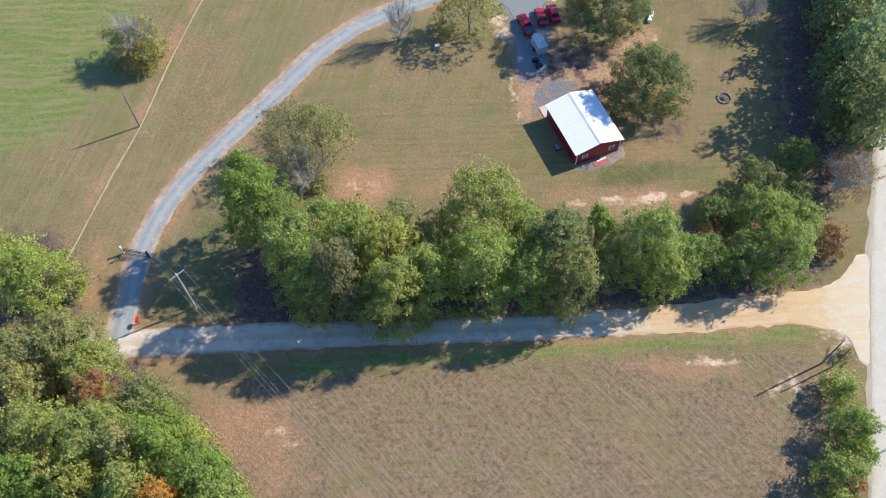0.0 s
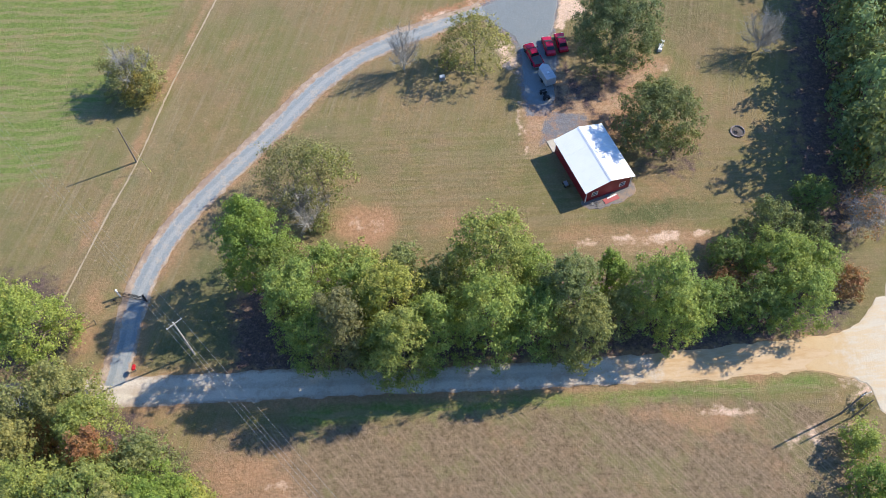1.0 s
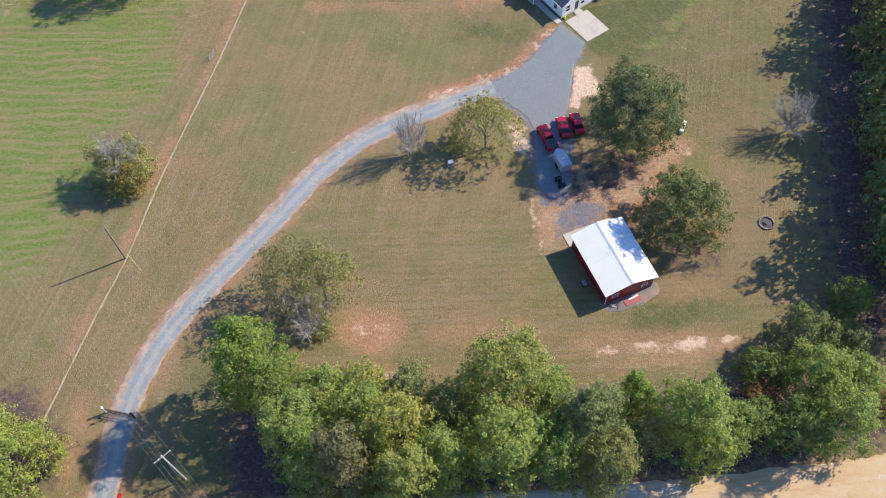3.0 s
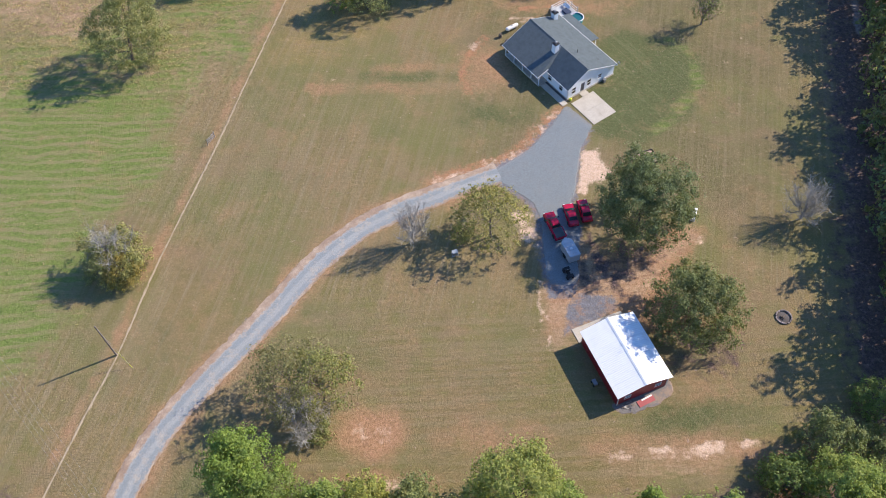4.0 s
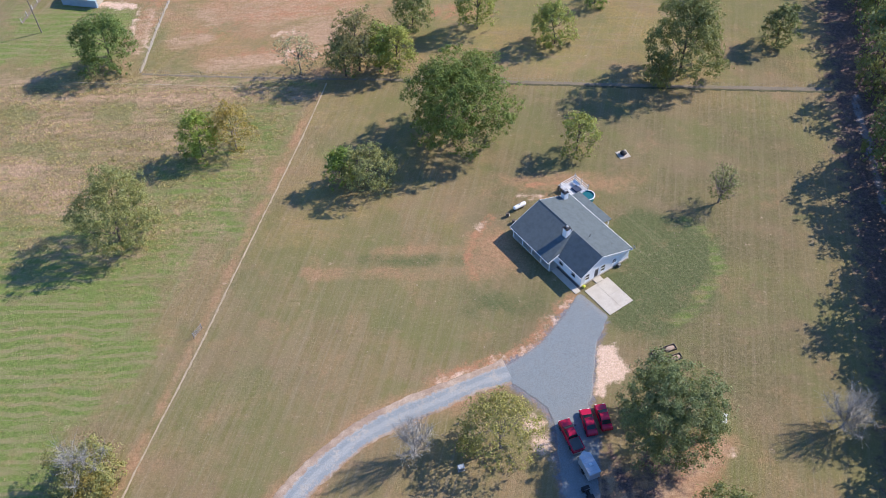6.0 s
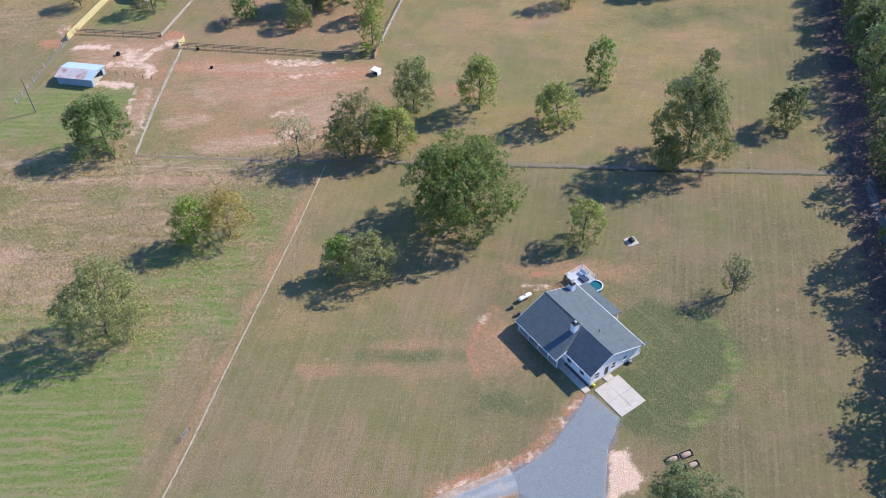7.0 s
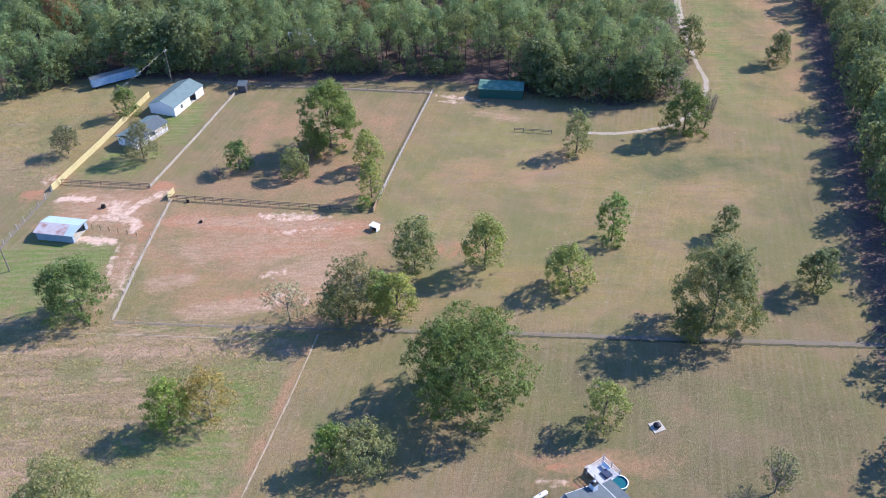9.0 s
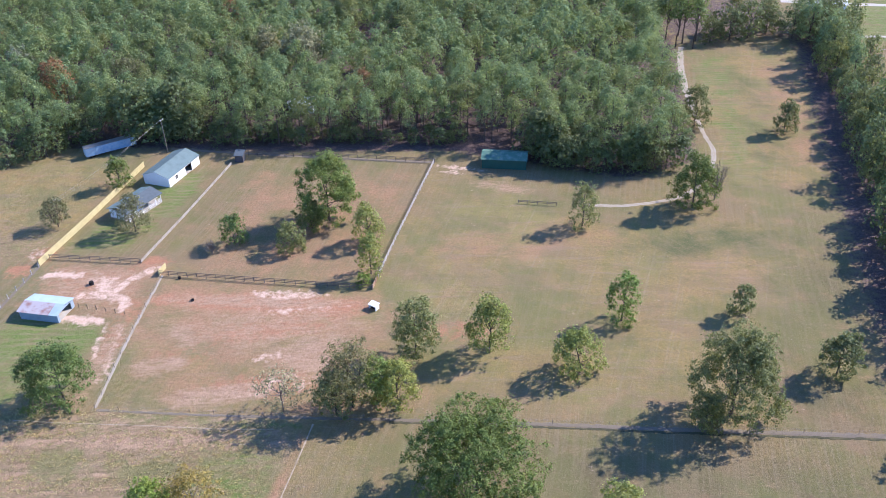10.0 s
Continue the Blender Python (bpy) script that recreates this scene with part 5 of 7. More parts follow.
for hx, hy, hh, hr, hm, hl in (
        (-32.2, 28.1, 17, 4.2, M_LUSH, "bright green tree at the edge of the woods"),
        (-29.0, 25.0, 15, 3.8, M_OAK, "green tree at the edge of the woods"),
        (-53.4, 26.8, 18, 4.4, M_LUSH, "bright green tree in the woods"),
        (-35.6, 24.4, 18, 2.8, M_ORANGE, "small orange autumn tree in the woods"),
        (-34.2, 33.3, 14, 3.0, M_YELLOW, "yellow-green tree at the edge of the woods"),
        (-60.4, 45.5, 13, 4.2, M_PALELEAF, "pale yellow-green tree beside the road"),
        (-55.1, 41.5, 9, 3.0, M_RUST, "small rust-red tree in the woods"),
        (-64.0, 34.0, 16, 5.5, M_DRY, "brownish tree in the woods"),
        (-47.0, 38.6, 16, 2.8, M_RUST, "small rust-red tree in the woods"),
        (-41.5, 31.0, 20, 3.0, M_PALELEAF, "pale half-bare tree in the woods"),
        (-57.0, 49.8, 10, 3.0, M_PALELEAF, "pale half-bare tree overhanging the road"),
        (-50.5, 29.0, 15, 2.6, M_RUST, "small reddish tree in the woods"),
        (-61.0, 26.0, 17, 5.5, M_OAK, "green tree in the woods"),
        (-70.0, 62.0, 13, 5.5, M_OAK, "green tree beyond the driveway"),
        (-44.0, 19.0, 17, 5.0, M_OAK, "green tree in the woods"),
        (-34.0, 19.0, 15, 5.0, M_YELLOW, "yellow-green tree in the woods"),
        (-54.0, 19.0, 17, 5.5, M_OAK, "green tree in the woods")):
    tree(hx, hy, hh, hr, hm, hl, low=0.05, group=WOODS)
# bushes between the stubble field and the sandy road
for hx, hy, hh, hr, hm, hl in (
        (55.0, 42.6, 5.0, 2.7, M_OAK, "green bush beside the sandy road"),
        (54.6, 36.6, 7.0, 3.3, M_LUSH, "bright green small tree beside the sandy road"),
        (51.6, 30.0, 7.5, 3.3, M_OAK, "green small tree beside the sandy road"),
        (55.2, 32.8, 6.0, 2.4, M_LUSH, "bright green bush beside the sandy road"),
        (53.0, 29.0, 4.5, 2.0, M_RUST, "rust-red bush beside the sandy road"),
        (50.0, 24.0, 7.5, 3.6, M_OAK, "green small tree beside the sandy road")):
    tree(hx, hy, hh, hr, hm, hl, low=0.04, group="bushes beside the sandy road")
tree(57.2, 48.0, 1.6, 1.4, M_DRY, "dry brushwood heap beside a utility pole", low=0.0, name="bush", category="bush", dens=0.5)

# eastern tree belt: a few built once, the others copied
BELT = "tree belt along the sandy road"
kinds = []
for k, (hh, hr, hm, hl) in enumerate(((13, 5.2, M_BELT, "tall green belt tree"), (14, 4.4, M_FARPINE, "tall dark pine in the belt"), (11, 4.6, M_DUSK, "dusky olive belt tree"), (12, 4.8, M_OLIVE, "olive-green belt tree"), (9, 4.0, M_BELT, "lower green belt tree"), (13, 4.4, M_DUSK, "dusky green belt tree"))):
    kinds.append(tree(66.0 + 1.5 * k, 92.0 + 8 * k, hh, hr, hm, hl + " beside the sandy road", low=0.05, group=BELT, dens=0.62, size=0.262, tuft=0.62, cone=0.3 if hm is M_FARPINE else 0.0))
rng_belt = random.Random(5)
y = 84.0
while y < 425:
    base = 60.5 + (y - 82) * 0.178 + min(3.5, max(0, (y - 130) * 0.04)) + max(0, y - 225) * 0.075
    for row in range(3):
        if row == 2 and rng_belt.random() < 0.6:
            continue
        px = base + 4.0 + row * 5.2 + rng_belt.uniform(-1.3, 1.3)
        py = y + rng_belt.uniform(-2, 2) + row * 2
        if px > 67 + (py - 60) * 0.262:
            continue
        k = rng_belt.choice(kinds)
        s = rng_belt.uniform(0.72, 1.12)
        copy_thing(k, pose(px, py, 0, 0, 0, rng_belt.uniform(0, 360)) @ Matrix.Diagonal((s, s, s * rng_belt.uniform(1.15, 1.45), 1)))
    y += rng_belt.uniform(6.0, 8.2)
tree(68.0, 89.5, 7.0, 2.8, M_ORANGE, "small orange autumn tree in the belt", low=0.1, group=BELT, dens=0.7)

# tall dry grass of the unmown field west of the path
def dry_grass():
    rng = np.random.default_rng(41)
    xs, ys = rng.uniform(-128, -38, 26000), rng.uniform(140, 207, 26000)
    drift = 0.7 * np.sin(xs * 0.13 + 1.7 * np.sin(ys * 0.17)) + np.sin(ys * 1.1 + 1.6 * np.sin(xs * 0.07)) + 0.6 * np.sin(ys * 2.3 + 1.1 * np.sin(xs * 0.11)) + rng.normal(0, 0.7, len(xs))
    keep = (inside([(-128, 150), (-60, 150), (-52, 160), (-42, 176), (-37, 200), (-74, 206), (-128, 207)], 3, xs, ys) > rng.random(len(xs))) & (drift > -0.25)
    at = np.stack([xs[keep], ys[keep], np.zeros(keep.sum())], 1)
    blades = 6
    base = np.repeat(at, blades, 0) + rng.normal(0, 0.20, (len(at) * blades, 3)) * np.array([1.6, 1, 0])
    high = np.repeat(rng.uniform(0.10, 0.34, len(at)), blades) * rng.uniform(0.6, 1.1, len(base))
    ang = rng.uniform(0, math.tau, len(base))
    wide = np.stack([np.cos(ang), np.sin(ang), 0 * ang], 1) * rng.uniform(0.03, 0.08, len(base))[:, None]
    bend = rng.normal(0, 0.34, (len(base), 3)) * np.array([1, 1, 0]) + np.array([0.10, -0.04, 0])
    tip = base + bend + np.array([0, 0, 1.0]) * high[:, None]
    me = quads_mesh("dry_grass", np.stack([base - wide, base + wide, tip], 1), M_DRYGRASS)
    tagged(new("dry_grass", me), "tufts of tall straw-coloured dry grass", "dry grass", kind="stuff")


dry_grass()

# trees closing the far end of the grass strip
END = "trees at the far end of the grass strip"
for fx, fy, fk, s in ((104, 404, 2, 1.25), (112, 407, 0, 1.2), (120, 410, 2, 1.15), (96, 402, 2, 1.0), (128, 404, 0, 1.2), (134, 412, 1, 1.2), (108, 414, 5, 1.2), (122, 418, 2, 1.2), (100, 412, 2, 0.9), (132, 398, 1, 1.3), (140, 404, 0, 1.1), (186, 402, 0, 1.2), (194, 398, 4, 1.2)):
    copy_thing(kinds[fk], pose(fx, fy, 0, 0, 0, fx * 37) @ Matrix.Diagonal((s, s, s, 1)))["group"] = END
for fx, fy, hh in ((82, 398, 21), (85.5, 402, 22), (88, 396, 20), (91, 404, 21), (80, 406, 21), (86, 411, 22)):
    tree(fx, fy, hh, 3.6, M_PINE, "tall bare-stemmed pine at the end of the track", low=0.48, name="pine_tree", group=END, size=0.28, dens=0.7)


# ---- pine woods in the north ----
def pine_variant(rng, h, n, size):
    """A plantation pine: needle sprays of the crown and a thin stem, as triangles."""
    c0 = h * rng.uniform(0.34, 0.52)
    q, _ = crown_quads(rng, h * rng.uniform(0.190, 0.235), c0, h, n, size, 0.70, cone=0.30, gap=0.3, order=0.6)
    stem = []
    for k in range(4):
        a, b = k * math.tau / 4, (k + 1) * math.tau / 4
        r0, r1 = 0.17, 0.07
        stem.append([(r0 * math.cos(a), r0 * math.sin(a), 0), (r0 * math.cos(b), r0 * math.sin(b), 0), (r1 * math.cos(b), r1 * math.sin(b), h * 0.85), (r1 * math.cos(a), r1 * math.sin(a), h * 0.85)])
    stem = np.array(stem)
    return q, np.concatenate([stem[:, (0, 1, 2)], stem[:, (0, 2, 3)]])


def wood_edge(x):
    return np.interp(x, [-300, -135, -115, -90, -65, -31, -4, 6, 20, 28, 43, 56, 66], [296, 306, 324, 324, 319, 319, 316, 318, 312, 300, 297, 298, 305])


# single broadleaf trees that stand among the pines: x, y, height, radius, leaves, look
BROAD = [(-55, 372, 21, 8.5, M_GREYLEAF, "big greyish broadleaf tree among the pines"), (-68, 376, 19, 5.5, M_GREYLEAF, "greyish broadleaf tree among the pines"),
         (-43, 408, 20, 6.5, M_OLIVE, "olive broadleaf tree among the pines"), (-24, 410, 19, 6.5, M_FAROAK, "green broadleaf tree behind a clearing in the pines"),
         (-132, 347, 19, 6.2, M_RUST, "rust-red autumn tree among the pines"), (-110, 352, 19, 6.0, M_DRY, "brownish half-dry tree among the pines"),
         (-77, 362, 19, 6.0, M_DRY, "brownish half-dry tree among the pines"), (-151, 364, 18, 5.2, M_GREYLEAF, "greyish broadleaf tree among the pines")]


def pine_woods():
    rng = np.random.default_rng(77)
    near = [pine_variant(rng, h, 1250, 0.172) for h in (15.5, 16.5, 14.0, 17.5, 15.0, 18.0)]
    far = [pine_variant(rng, h, 560, 0.262) for h in (15, 16.5, 14, 17, 15.5, 18)]
    quads, mats, tones = [], [], []
    y = 296.0
    while y < 486:
        x = -290.0
        while x < 140:
            px, py = x + rng.uniform(-2.2, 2.2), y + rng.uniform(-2.2, 2.2)
            x += 4.9
            right = 63 + (py - 300) * 0.10 if py < 400 else 80 + (py - 400) * 0.3
            if py < wood_edge(px) or px > right or px < -150 - (py - 300) * 0.75:
                continue
            if any((px - q[0]) ** 2 + (py - q[1]) ** 2 < (q[3] * 0.85) ** 2 for q in BROAD):
                continue
            if ((px + 32) / 15) ** 2 + ((py - 396) / 9) ** 2 < 1 or ((px + 53.5) / 7) ** 2 + ((py - 345.5) / 4.6) ** 2 < 1:
                continue
            depth = py - wood_edge(px)
            q, stem = (near if depth < 42 or (px > right - 14 and py < 400) else far)[rng.integers(6)]
            s, a = rng.uniform(0.66, 1.18), rng.uniform(0, math.tau)
            rot = np.array([[math.cos(a), -math.sin(a), 0], [math.sin(a), math.cos(a), 0], [0, 0, 1]]) * s
            off = np.array([px, py, 0])
            if depth > 9 and right - px > 9:
                q = q[q[:, :, 2].mean(1) > q[:, :, 2].max() * 0.48]
            quads.append(q @ rot.T + off)
            pick = rng.random()
            m = 0 if pick < 0.80 else 1 if pick < 0.93 else 2 if pick < 0.994 else 3
            mats.append(np.full(len(q), m))
            tones.append(np.full(len(q), rng.random()))
            if depth < 45:
                quads.append(stem @ rot.T + off)
                mats.append(np.full(len(stem), 4))
                tones.append(np.zeros(len(stem)))
        y += 4.9
    me = quads_mesh("pine_woods", np.concatenate(quads), [M_FARPINE, M_FAROAK, M_OLIVE, M_RUST, M_BARK])
    me.polygons.foreach_set("material_index", np.concatenate(mats).astype(np.int32))
    me.attributes.new("tone", "FLOAT", "FACE").data.foreach_set("value", np.concatenate(tones).astype(np.float32))
    ob = new("pine_woods", me)
    tagged(ob, "dense plantation of tall green pines with bare stems", "pine woods", kind="stuff")


pine_woods()
for fx, fy, hh, hr, hm, hl in BROAD:
    tree(fx, fy, hh, hr, hm, hl, low=0.1, size=0.22, group="broadleaf trees among the pines", dens=1.0, gap=0.4)

for fx, fy, fk, s in ((10, 408, 2, 1.4), (20, 412, 0, 1.5), (-120, 345, 0, 1.35), (-95, 352, 2, 1.3), (-140, 360, 0, 1.4), (-75, 372, 5, 1.4), (-128, 330, 4, 1.5), (35, 306, 0, 1.1), (48, 303, 2, 1.1), (30, 309, 5, 1.0), (-98, 326, 0, 1.6), (-92, 327.5, 2, 1.7), (-87, 328, 5, 1.7), (-105, 331, 0, 1.5), (23.0, 307.5, 5, 1.35), (27, 303.5, 2, 1.25), (21, 312, 2, 1.5)):
    copy_thing(kinds[fk], pose(fx, fy, 0, 0, 0, fx * 31) @ Matrix.Diagonal((s, s, s * 0.9, 1)))["group"] = "broadleaf trees among the pines"

# undergrowth along the edge of the woods
rng_edge = random.Random(8)
x = -134.0
while x < 64:
    if not (-114 < x < -98 or 2 < x < 20):
        k = kinds[rng_edge.choice((2, 4, 4, 0))]
        s = rng_edge.uniform(0.65, 1.1) if x < -66 or x > 22 else rng_edge.uniform(0.35, 0.75)
        copy_thing(k, pose(x, wood_edge(x) + rng_edge.uniform(0.5, 4.5), 0, 0, 0, rng_edge.uniform(0, 360)) @ Matrix.Diagonal((s, s, s, 1)))["group"] = "undergrowth at the edge of the pine woods"
    x += rng_edge.uniform(2.2, 5.0)


# ---- rough grass ----
def tufts():
    """Tussocks standing in the unmown fields, as loose blades."""
    rng = np.random.default_rng(12)
    spots = []
    for x0, x1, y0, y1, n in ((-125, -40, 143, 203, 2200), (-125, -60, 84, 144, 1000), (-150, -104, 258, 306, 1000)):
        q = np.stack([rng.uniform(x0, x1, n), rng.uniform(y0, y1, n)], 1)
        keep = (q[:, 0] < -48 + (q[:, 1] - 120) * 0.21) | (q[:, 1] < 60)
        spots.append(q[keep])
    q = np.concatenate(spots)
    n = len(q)
    base = np.repeat(np.concatenate([q, np.zeros((n, 1))], 1), 4, 0)
    m = len(base)
    base[:, :2] += rng.normal(0, 0.22, (m, 2))
    a = rng.uniform(0, math.tau, m)
    w = rng.uniform(0.06, 0.13, m)
    h = rng.uniform(0.04, 0.13, m)
    side = np.stack([np.cos(a) * w, np.sin(a) * w, np.zeros(m)], 1)
    up = np.stack([rng.normal(0, 0.15, m), rng.normal(0, 0.15, m), h], 1)
    quads = np.stack([base - side, base + side, base + up + side * 0.5, base + up - side * 0.6], 1)
    ob = new("grass_tufts", quads_mesh("grass_tufts", quads, M_TUFT))
    tagged(ob, "dry and green grass tussocks in the unmown fields", "grass", kind="stuff")


tufts()


# ---- buildings ----
def window(parent, m, w, h, name="window"):
    """A sash window in a wall hole: local x along the wall, y inwards."""
    ob = part(name, move(box(-w / 2 - 0.07, -0.05, -0.07, w / 2 + 0.07, 0.0, 0.0), m), M_TRIM, parent)
    for x0, z0, x1, z1 in ((-w / 2 - 0.09, 0, -w / 2 + 0.04, h), (w / 2 - 0.04, 0, w / 2 + 0.09, h), (-w / 2 - 0.09, h, w / 2 + 0.09, h + 0.10), (-w / 2 + 0.04, h / 2 - 0.03, w / 2 - 0.04, h / 2 + 0.03)):
        part("frame", move(box(x0, -0.04, z0, x1, 0.06, z1), m), M_TRIM, ob)
    for z0, z1 in ((0.0, h / 2 - 0.03), (h / 2 + 0.03, h)):
        part("pane", move(box(-w / 2 + 0.04, 0.03, z0, w / 2 - 0.04, 0.05, z1), m), M_GLASS, ob)
    return ob


def siding(name, m, length, height, holes, mat, parent, thick=0.18):
    return part(name, move(holed_wall(length, height, holes, thick), m), mat, parent)


def house():
    ob = thing("house", pose(19.0, 142.0, 0, 0, 0, -55), "white one-storey farmhouse with dark shingle roof and long porch", "house")
    # foundation and porch floor
    part("foundation", box(-17.4, 0.5, 0, -1.1, 11.9, 0.30), M_CONCRETE, ob)
    part("porch_floor", box(-17.4, -1.55, 0, -7.0, 0.497, 0.26, 0.02), M_CONCRETE, ob, "pale concrete porch floor")
    part("walkway", box(-7.0, -1.1, 0, -0.4, 0.1, 0.12, 0.02), M_CONCRETE, ob, "pale concrete walkway along the wall")
    part("flower_bed", box(-7.0, 0.1, 0, -0.9, 0.497, 0.16), M_ASH, ob, "dark mulch bed along the wall")
    # front wall (south-west)
    holes = [(1.0, 1.05, 2.0, 2.45), (3.6, 0.3, 4.6, 2.4), (6.2, 1.05, 7.2, 2.45), (10.4, 0.95, 11.4, 2.35), (13.6, 0.95, 14.6, 2.35)]
    siding("wall", pose(-17.3, 0.6, 0), 16.1, 2.95, holes, M_WHITE, ob)
    for a, b, c, d in holes:
        m = pose(-17.3 + (a + c) / 2, 0.6, b)
        if d - b > 1.8:
            part("door", move(box(-0.5, 0.05, 0, 0.5, 0.11, 2.1), m), M_DOOR, ob, "dark front door")
        else:
            window(ob, m, c - a, d - b)
    # gable wall (south-east), facing the driveway
    gable = [(0.9, 0.95, 1.9, 2.35), (3.1, 0.3, 4.0, 2.35), (4.5, 0.95, 5.5, 2.35), (7.2, 1.25, 8.1, 2.2)]
    mg = pose(-1.2, 0.6, 0, 0, 0, 90)
    siding("wall", mg, 11.2, 2.6, gable, M_WHITE, ob)
    for a, b, c, d in gable:
        m = mg @ pose((a + c) / 2, 0, b)
        if d - b > 1.8:
            part("door", move(box(-0.44, 0.05, 0, 0.44, 0.11, 2.05), m), M_DOOR, ob, "dark side door")
        else:
            window(ob, m, c - a, d - b)
    part("gable", prism([(-1.38, 0.62, 2.6), (-1.38, 11.75, 2.6), (-1.38, 11.75, 2.62), (-1.38, 4.65, 5.35), (-1.38, 0.62, 2.95)], (0.18, 0, 0)), M_WHITE, ob)
    part("wall", box(-17.3, 11.62, 0, -1.2, 11.8, 2.6), M_WHITE, ob)
    part("wall", box(-17.3, 0.79, 0, -17.12, 11.61, 2.6), M_WHITE, ob)
    part("gable", prism([(-17.3, 0.62, 2.6), (-17.3, 11.75, 2.6), (-17.3, 4.65, 5.30), (-17.3, 0.62, 3.4)], (0.18, 0, 0)), M_WHITE, ob)
    # roof: slopes with thickness
    t = (0, 0, -0.16)

    def slope(name, pts, label=""):
        return part(name, prism(pts, t), M_SHINGLE, ob, label)

    r1 = slope("roof", [(-17.75, 4.6, 5.62), (-17.75, 12.15, 2.72), (-0.85, 12.15, 2.72), (-0.85, 4.6, 5.62)], "sunlit grey shingle roof slope")
    r2 = slope("roof", [(-17.75, 4.597, 5.62), (-8.25, 4.597, 5.62), (-7.05, 0.55, 3.42), (-7.05, -1.95, 2.62), (-17.75, -1.95, 2.62)], "dark shingle porch roof slope")
    r3 = slope("roof", [(-8.45, 4.597, 5.68), (-0.85, 4.597, 5.68), (-0.85, 0.15, 2.98), (-8.45, 0.15, 2.98)], "dark shingle slope over the front wing")
    # courses of shingles on the slopes
    for base, (u0, u1), (v0, z0), (v1, z1), n in ((r1, (-17.74, -0.86), (4.75, 5.562), (12.14, 2.724), 26), (r2, (-17.74, -8.5), (4.45, 5.552), (-1.94, 2.624), 24), (r3, (-8.44, -0.86), (4.45, 5.59), (0.16, 2.986), 18)):
        for k in range(n):
            a, b = (k + 0.5) / n, (k + 1.0) / n
            va, za, vb, zb = v0 + (v1 - v0) * a, z0 + (z1 - z0) * a, v0 + (v1 - v0) * b, z0 + (z1 - z0) * b
            part("shingle_course", prism([(u0, va, za), (u1, va, za), (u1, vb, zb), (u0, vb, zb)], (0, 0, 0.007)), M_SHINGLE, base)
    part("ridge_cap", prism([(-17.8, 4.40, 5.56), (-17.8, 4.6, 5.70), (-17.8, 4.80, 5.56)], (17.0, 0, 0)), M_SHINGLE, ob)
    # white edges
    for a, b in (((-17.8, -1.98, 2.52), (-7.0, -1.98, 2.52)), ((-8.5, 0.10, 2.88), (-0.8, 0.10, 2.88)), ((-17.8, 12.2, 2.62), (-0.8, 12.2, 2.62))):
        part("gutter", box(a[0], a[1] - 0.06, a[2] - 0.08, b[0], b[1] + 0.06, a[2] + 0.07, 0.02), M_TRIM, ob, "white gutter")
    for p in ([(-0.84, 4.6, 5.60), (-0.84, 12.2, 2.68), (-0.84, 12.2, 2.46), (-0.84, 4.6, 5.38)], [(-0.84, 4.6, 5.66), (-0.84, 0.10, 2.96), (-0.84, 0.10, 2.74), (-0.84, 4.6, 5.44)], [(-8.52, 4.6, 5.70), (-8.52, 0.10, 3.00), (-8.52, 0.10, 2.70), (-8.52, 4.6, 5.42)]):
        part("bargeboard", prism(p, (0.05, 0, 0)), M_TRIM, ob)
    for p in ([(-17.82, 4.6, 5.60), (-17.82, 12.2, 2.68), (-17.82, 12.2, 2.48), (-17.82, 4.6, 5.40)], [(-17.82, 4.6, 5.60), (-17.82, -1.98, 2.60), (-17.82, -1.98, 2.40), (-17.82, 4.6, 5.40)], [(-7.04, 0.5, 3.36), (-7.04, -1.98, 2.60), (-7.04, -1.98, 2.30), (-7.04, 0.5, 3.0)]):
        part("bargeboard", prism(p, (0.05, 0, 0)), M_TRIM, ob)
    # porch posts and rail
    for u in (-17.2, -14.6, -12.0, -9.4, -7.15):
        part("post", box(u - 0.08, -1.55, 0.26, u + 0.08, -1.39, 2.48, 0.015), M_TRIM, ob, "white porch post")
    part("porch_beam", box(-17.4, -1.58, 2.30, -7.05, -1.36, 2.48), M_TRIM, ob)
    for u, mat in ((-13.3, M_YELLOWPLASTIC), (-16.0, M_BLACK)):
        part("porch_pot", lathe([(0.14, 0.26), (0.20, 0.62), (0.16, 0.70), (0.05, 0.72)], 12, at=(u, -0.2, 0)), mat, ob)
    # chimneys
    for u, v, z0, z1 in ((-8.75, 3.35, 4.6, 6.75), (-17.0, 10.1, 2.9, 4.95)):
        c = part("chimney", box(u - 0.5, v - 0.5, z0, u + 0.5, v + 0.5, z1, 0.02), M_WHITE, ob, "white boxed chimney with a dark cap")
        part("chimney_cap", box(u - 0.56, v - 0.56, z1, u + 0.56, v + 0.56, z1 + 0.10, 0.02), M_BLACK, c)
        part("flue", lathe([(0.17, 0), (0.17, 0.28), (0.26, 0.30), (0.26, 0.36), (0.05, 0.42)], 14, at=(u, v, z1 + 0.10)), M_STEEL, c)
    for u, v in ((-6.0, 6.4), (-3.0, 9.0)):
        z = 5.62 - (v - 4.6) * 0.384
        part("vent_pipe", rod((u, v, z - 0.1), (u, v, z + (0.75 if v < 7 else 0.25)), 0.06), M_BLACK, ob, "thin dark vent pipe")
    # rear porch with its own lean-to roof
    part("porch_floor", box(-17.0, 11.803, 0, -8.8, 14.1, 0.24, 0.02), M_GREYWALL, ob)
    part("roof", prism([(-17.4, 12.0, 2.62), (-8.6, 12.0, 2.62), (-8.6, 14.4, 2.25), (-17.4, 14.4, 2.25)], (0, 0, -0.12)), M_SHINGLE, ob, "grey rear porch roof")
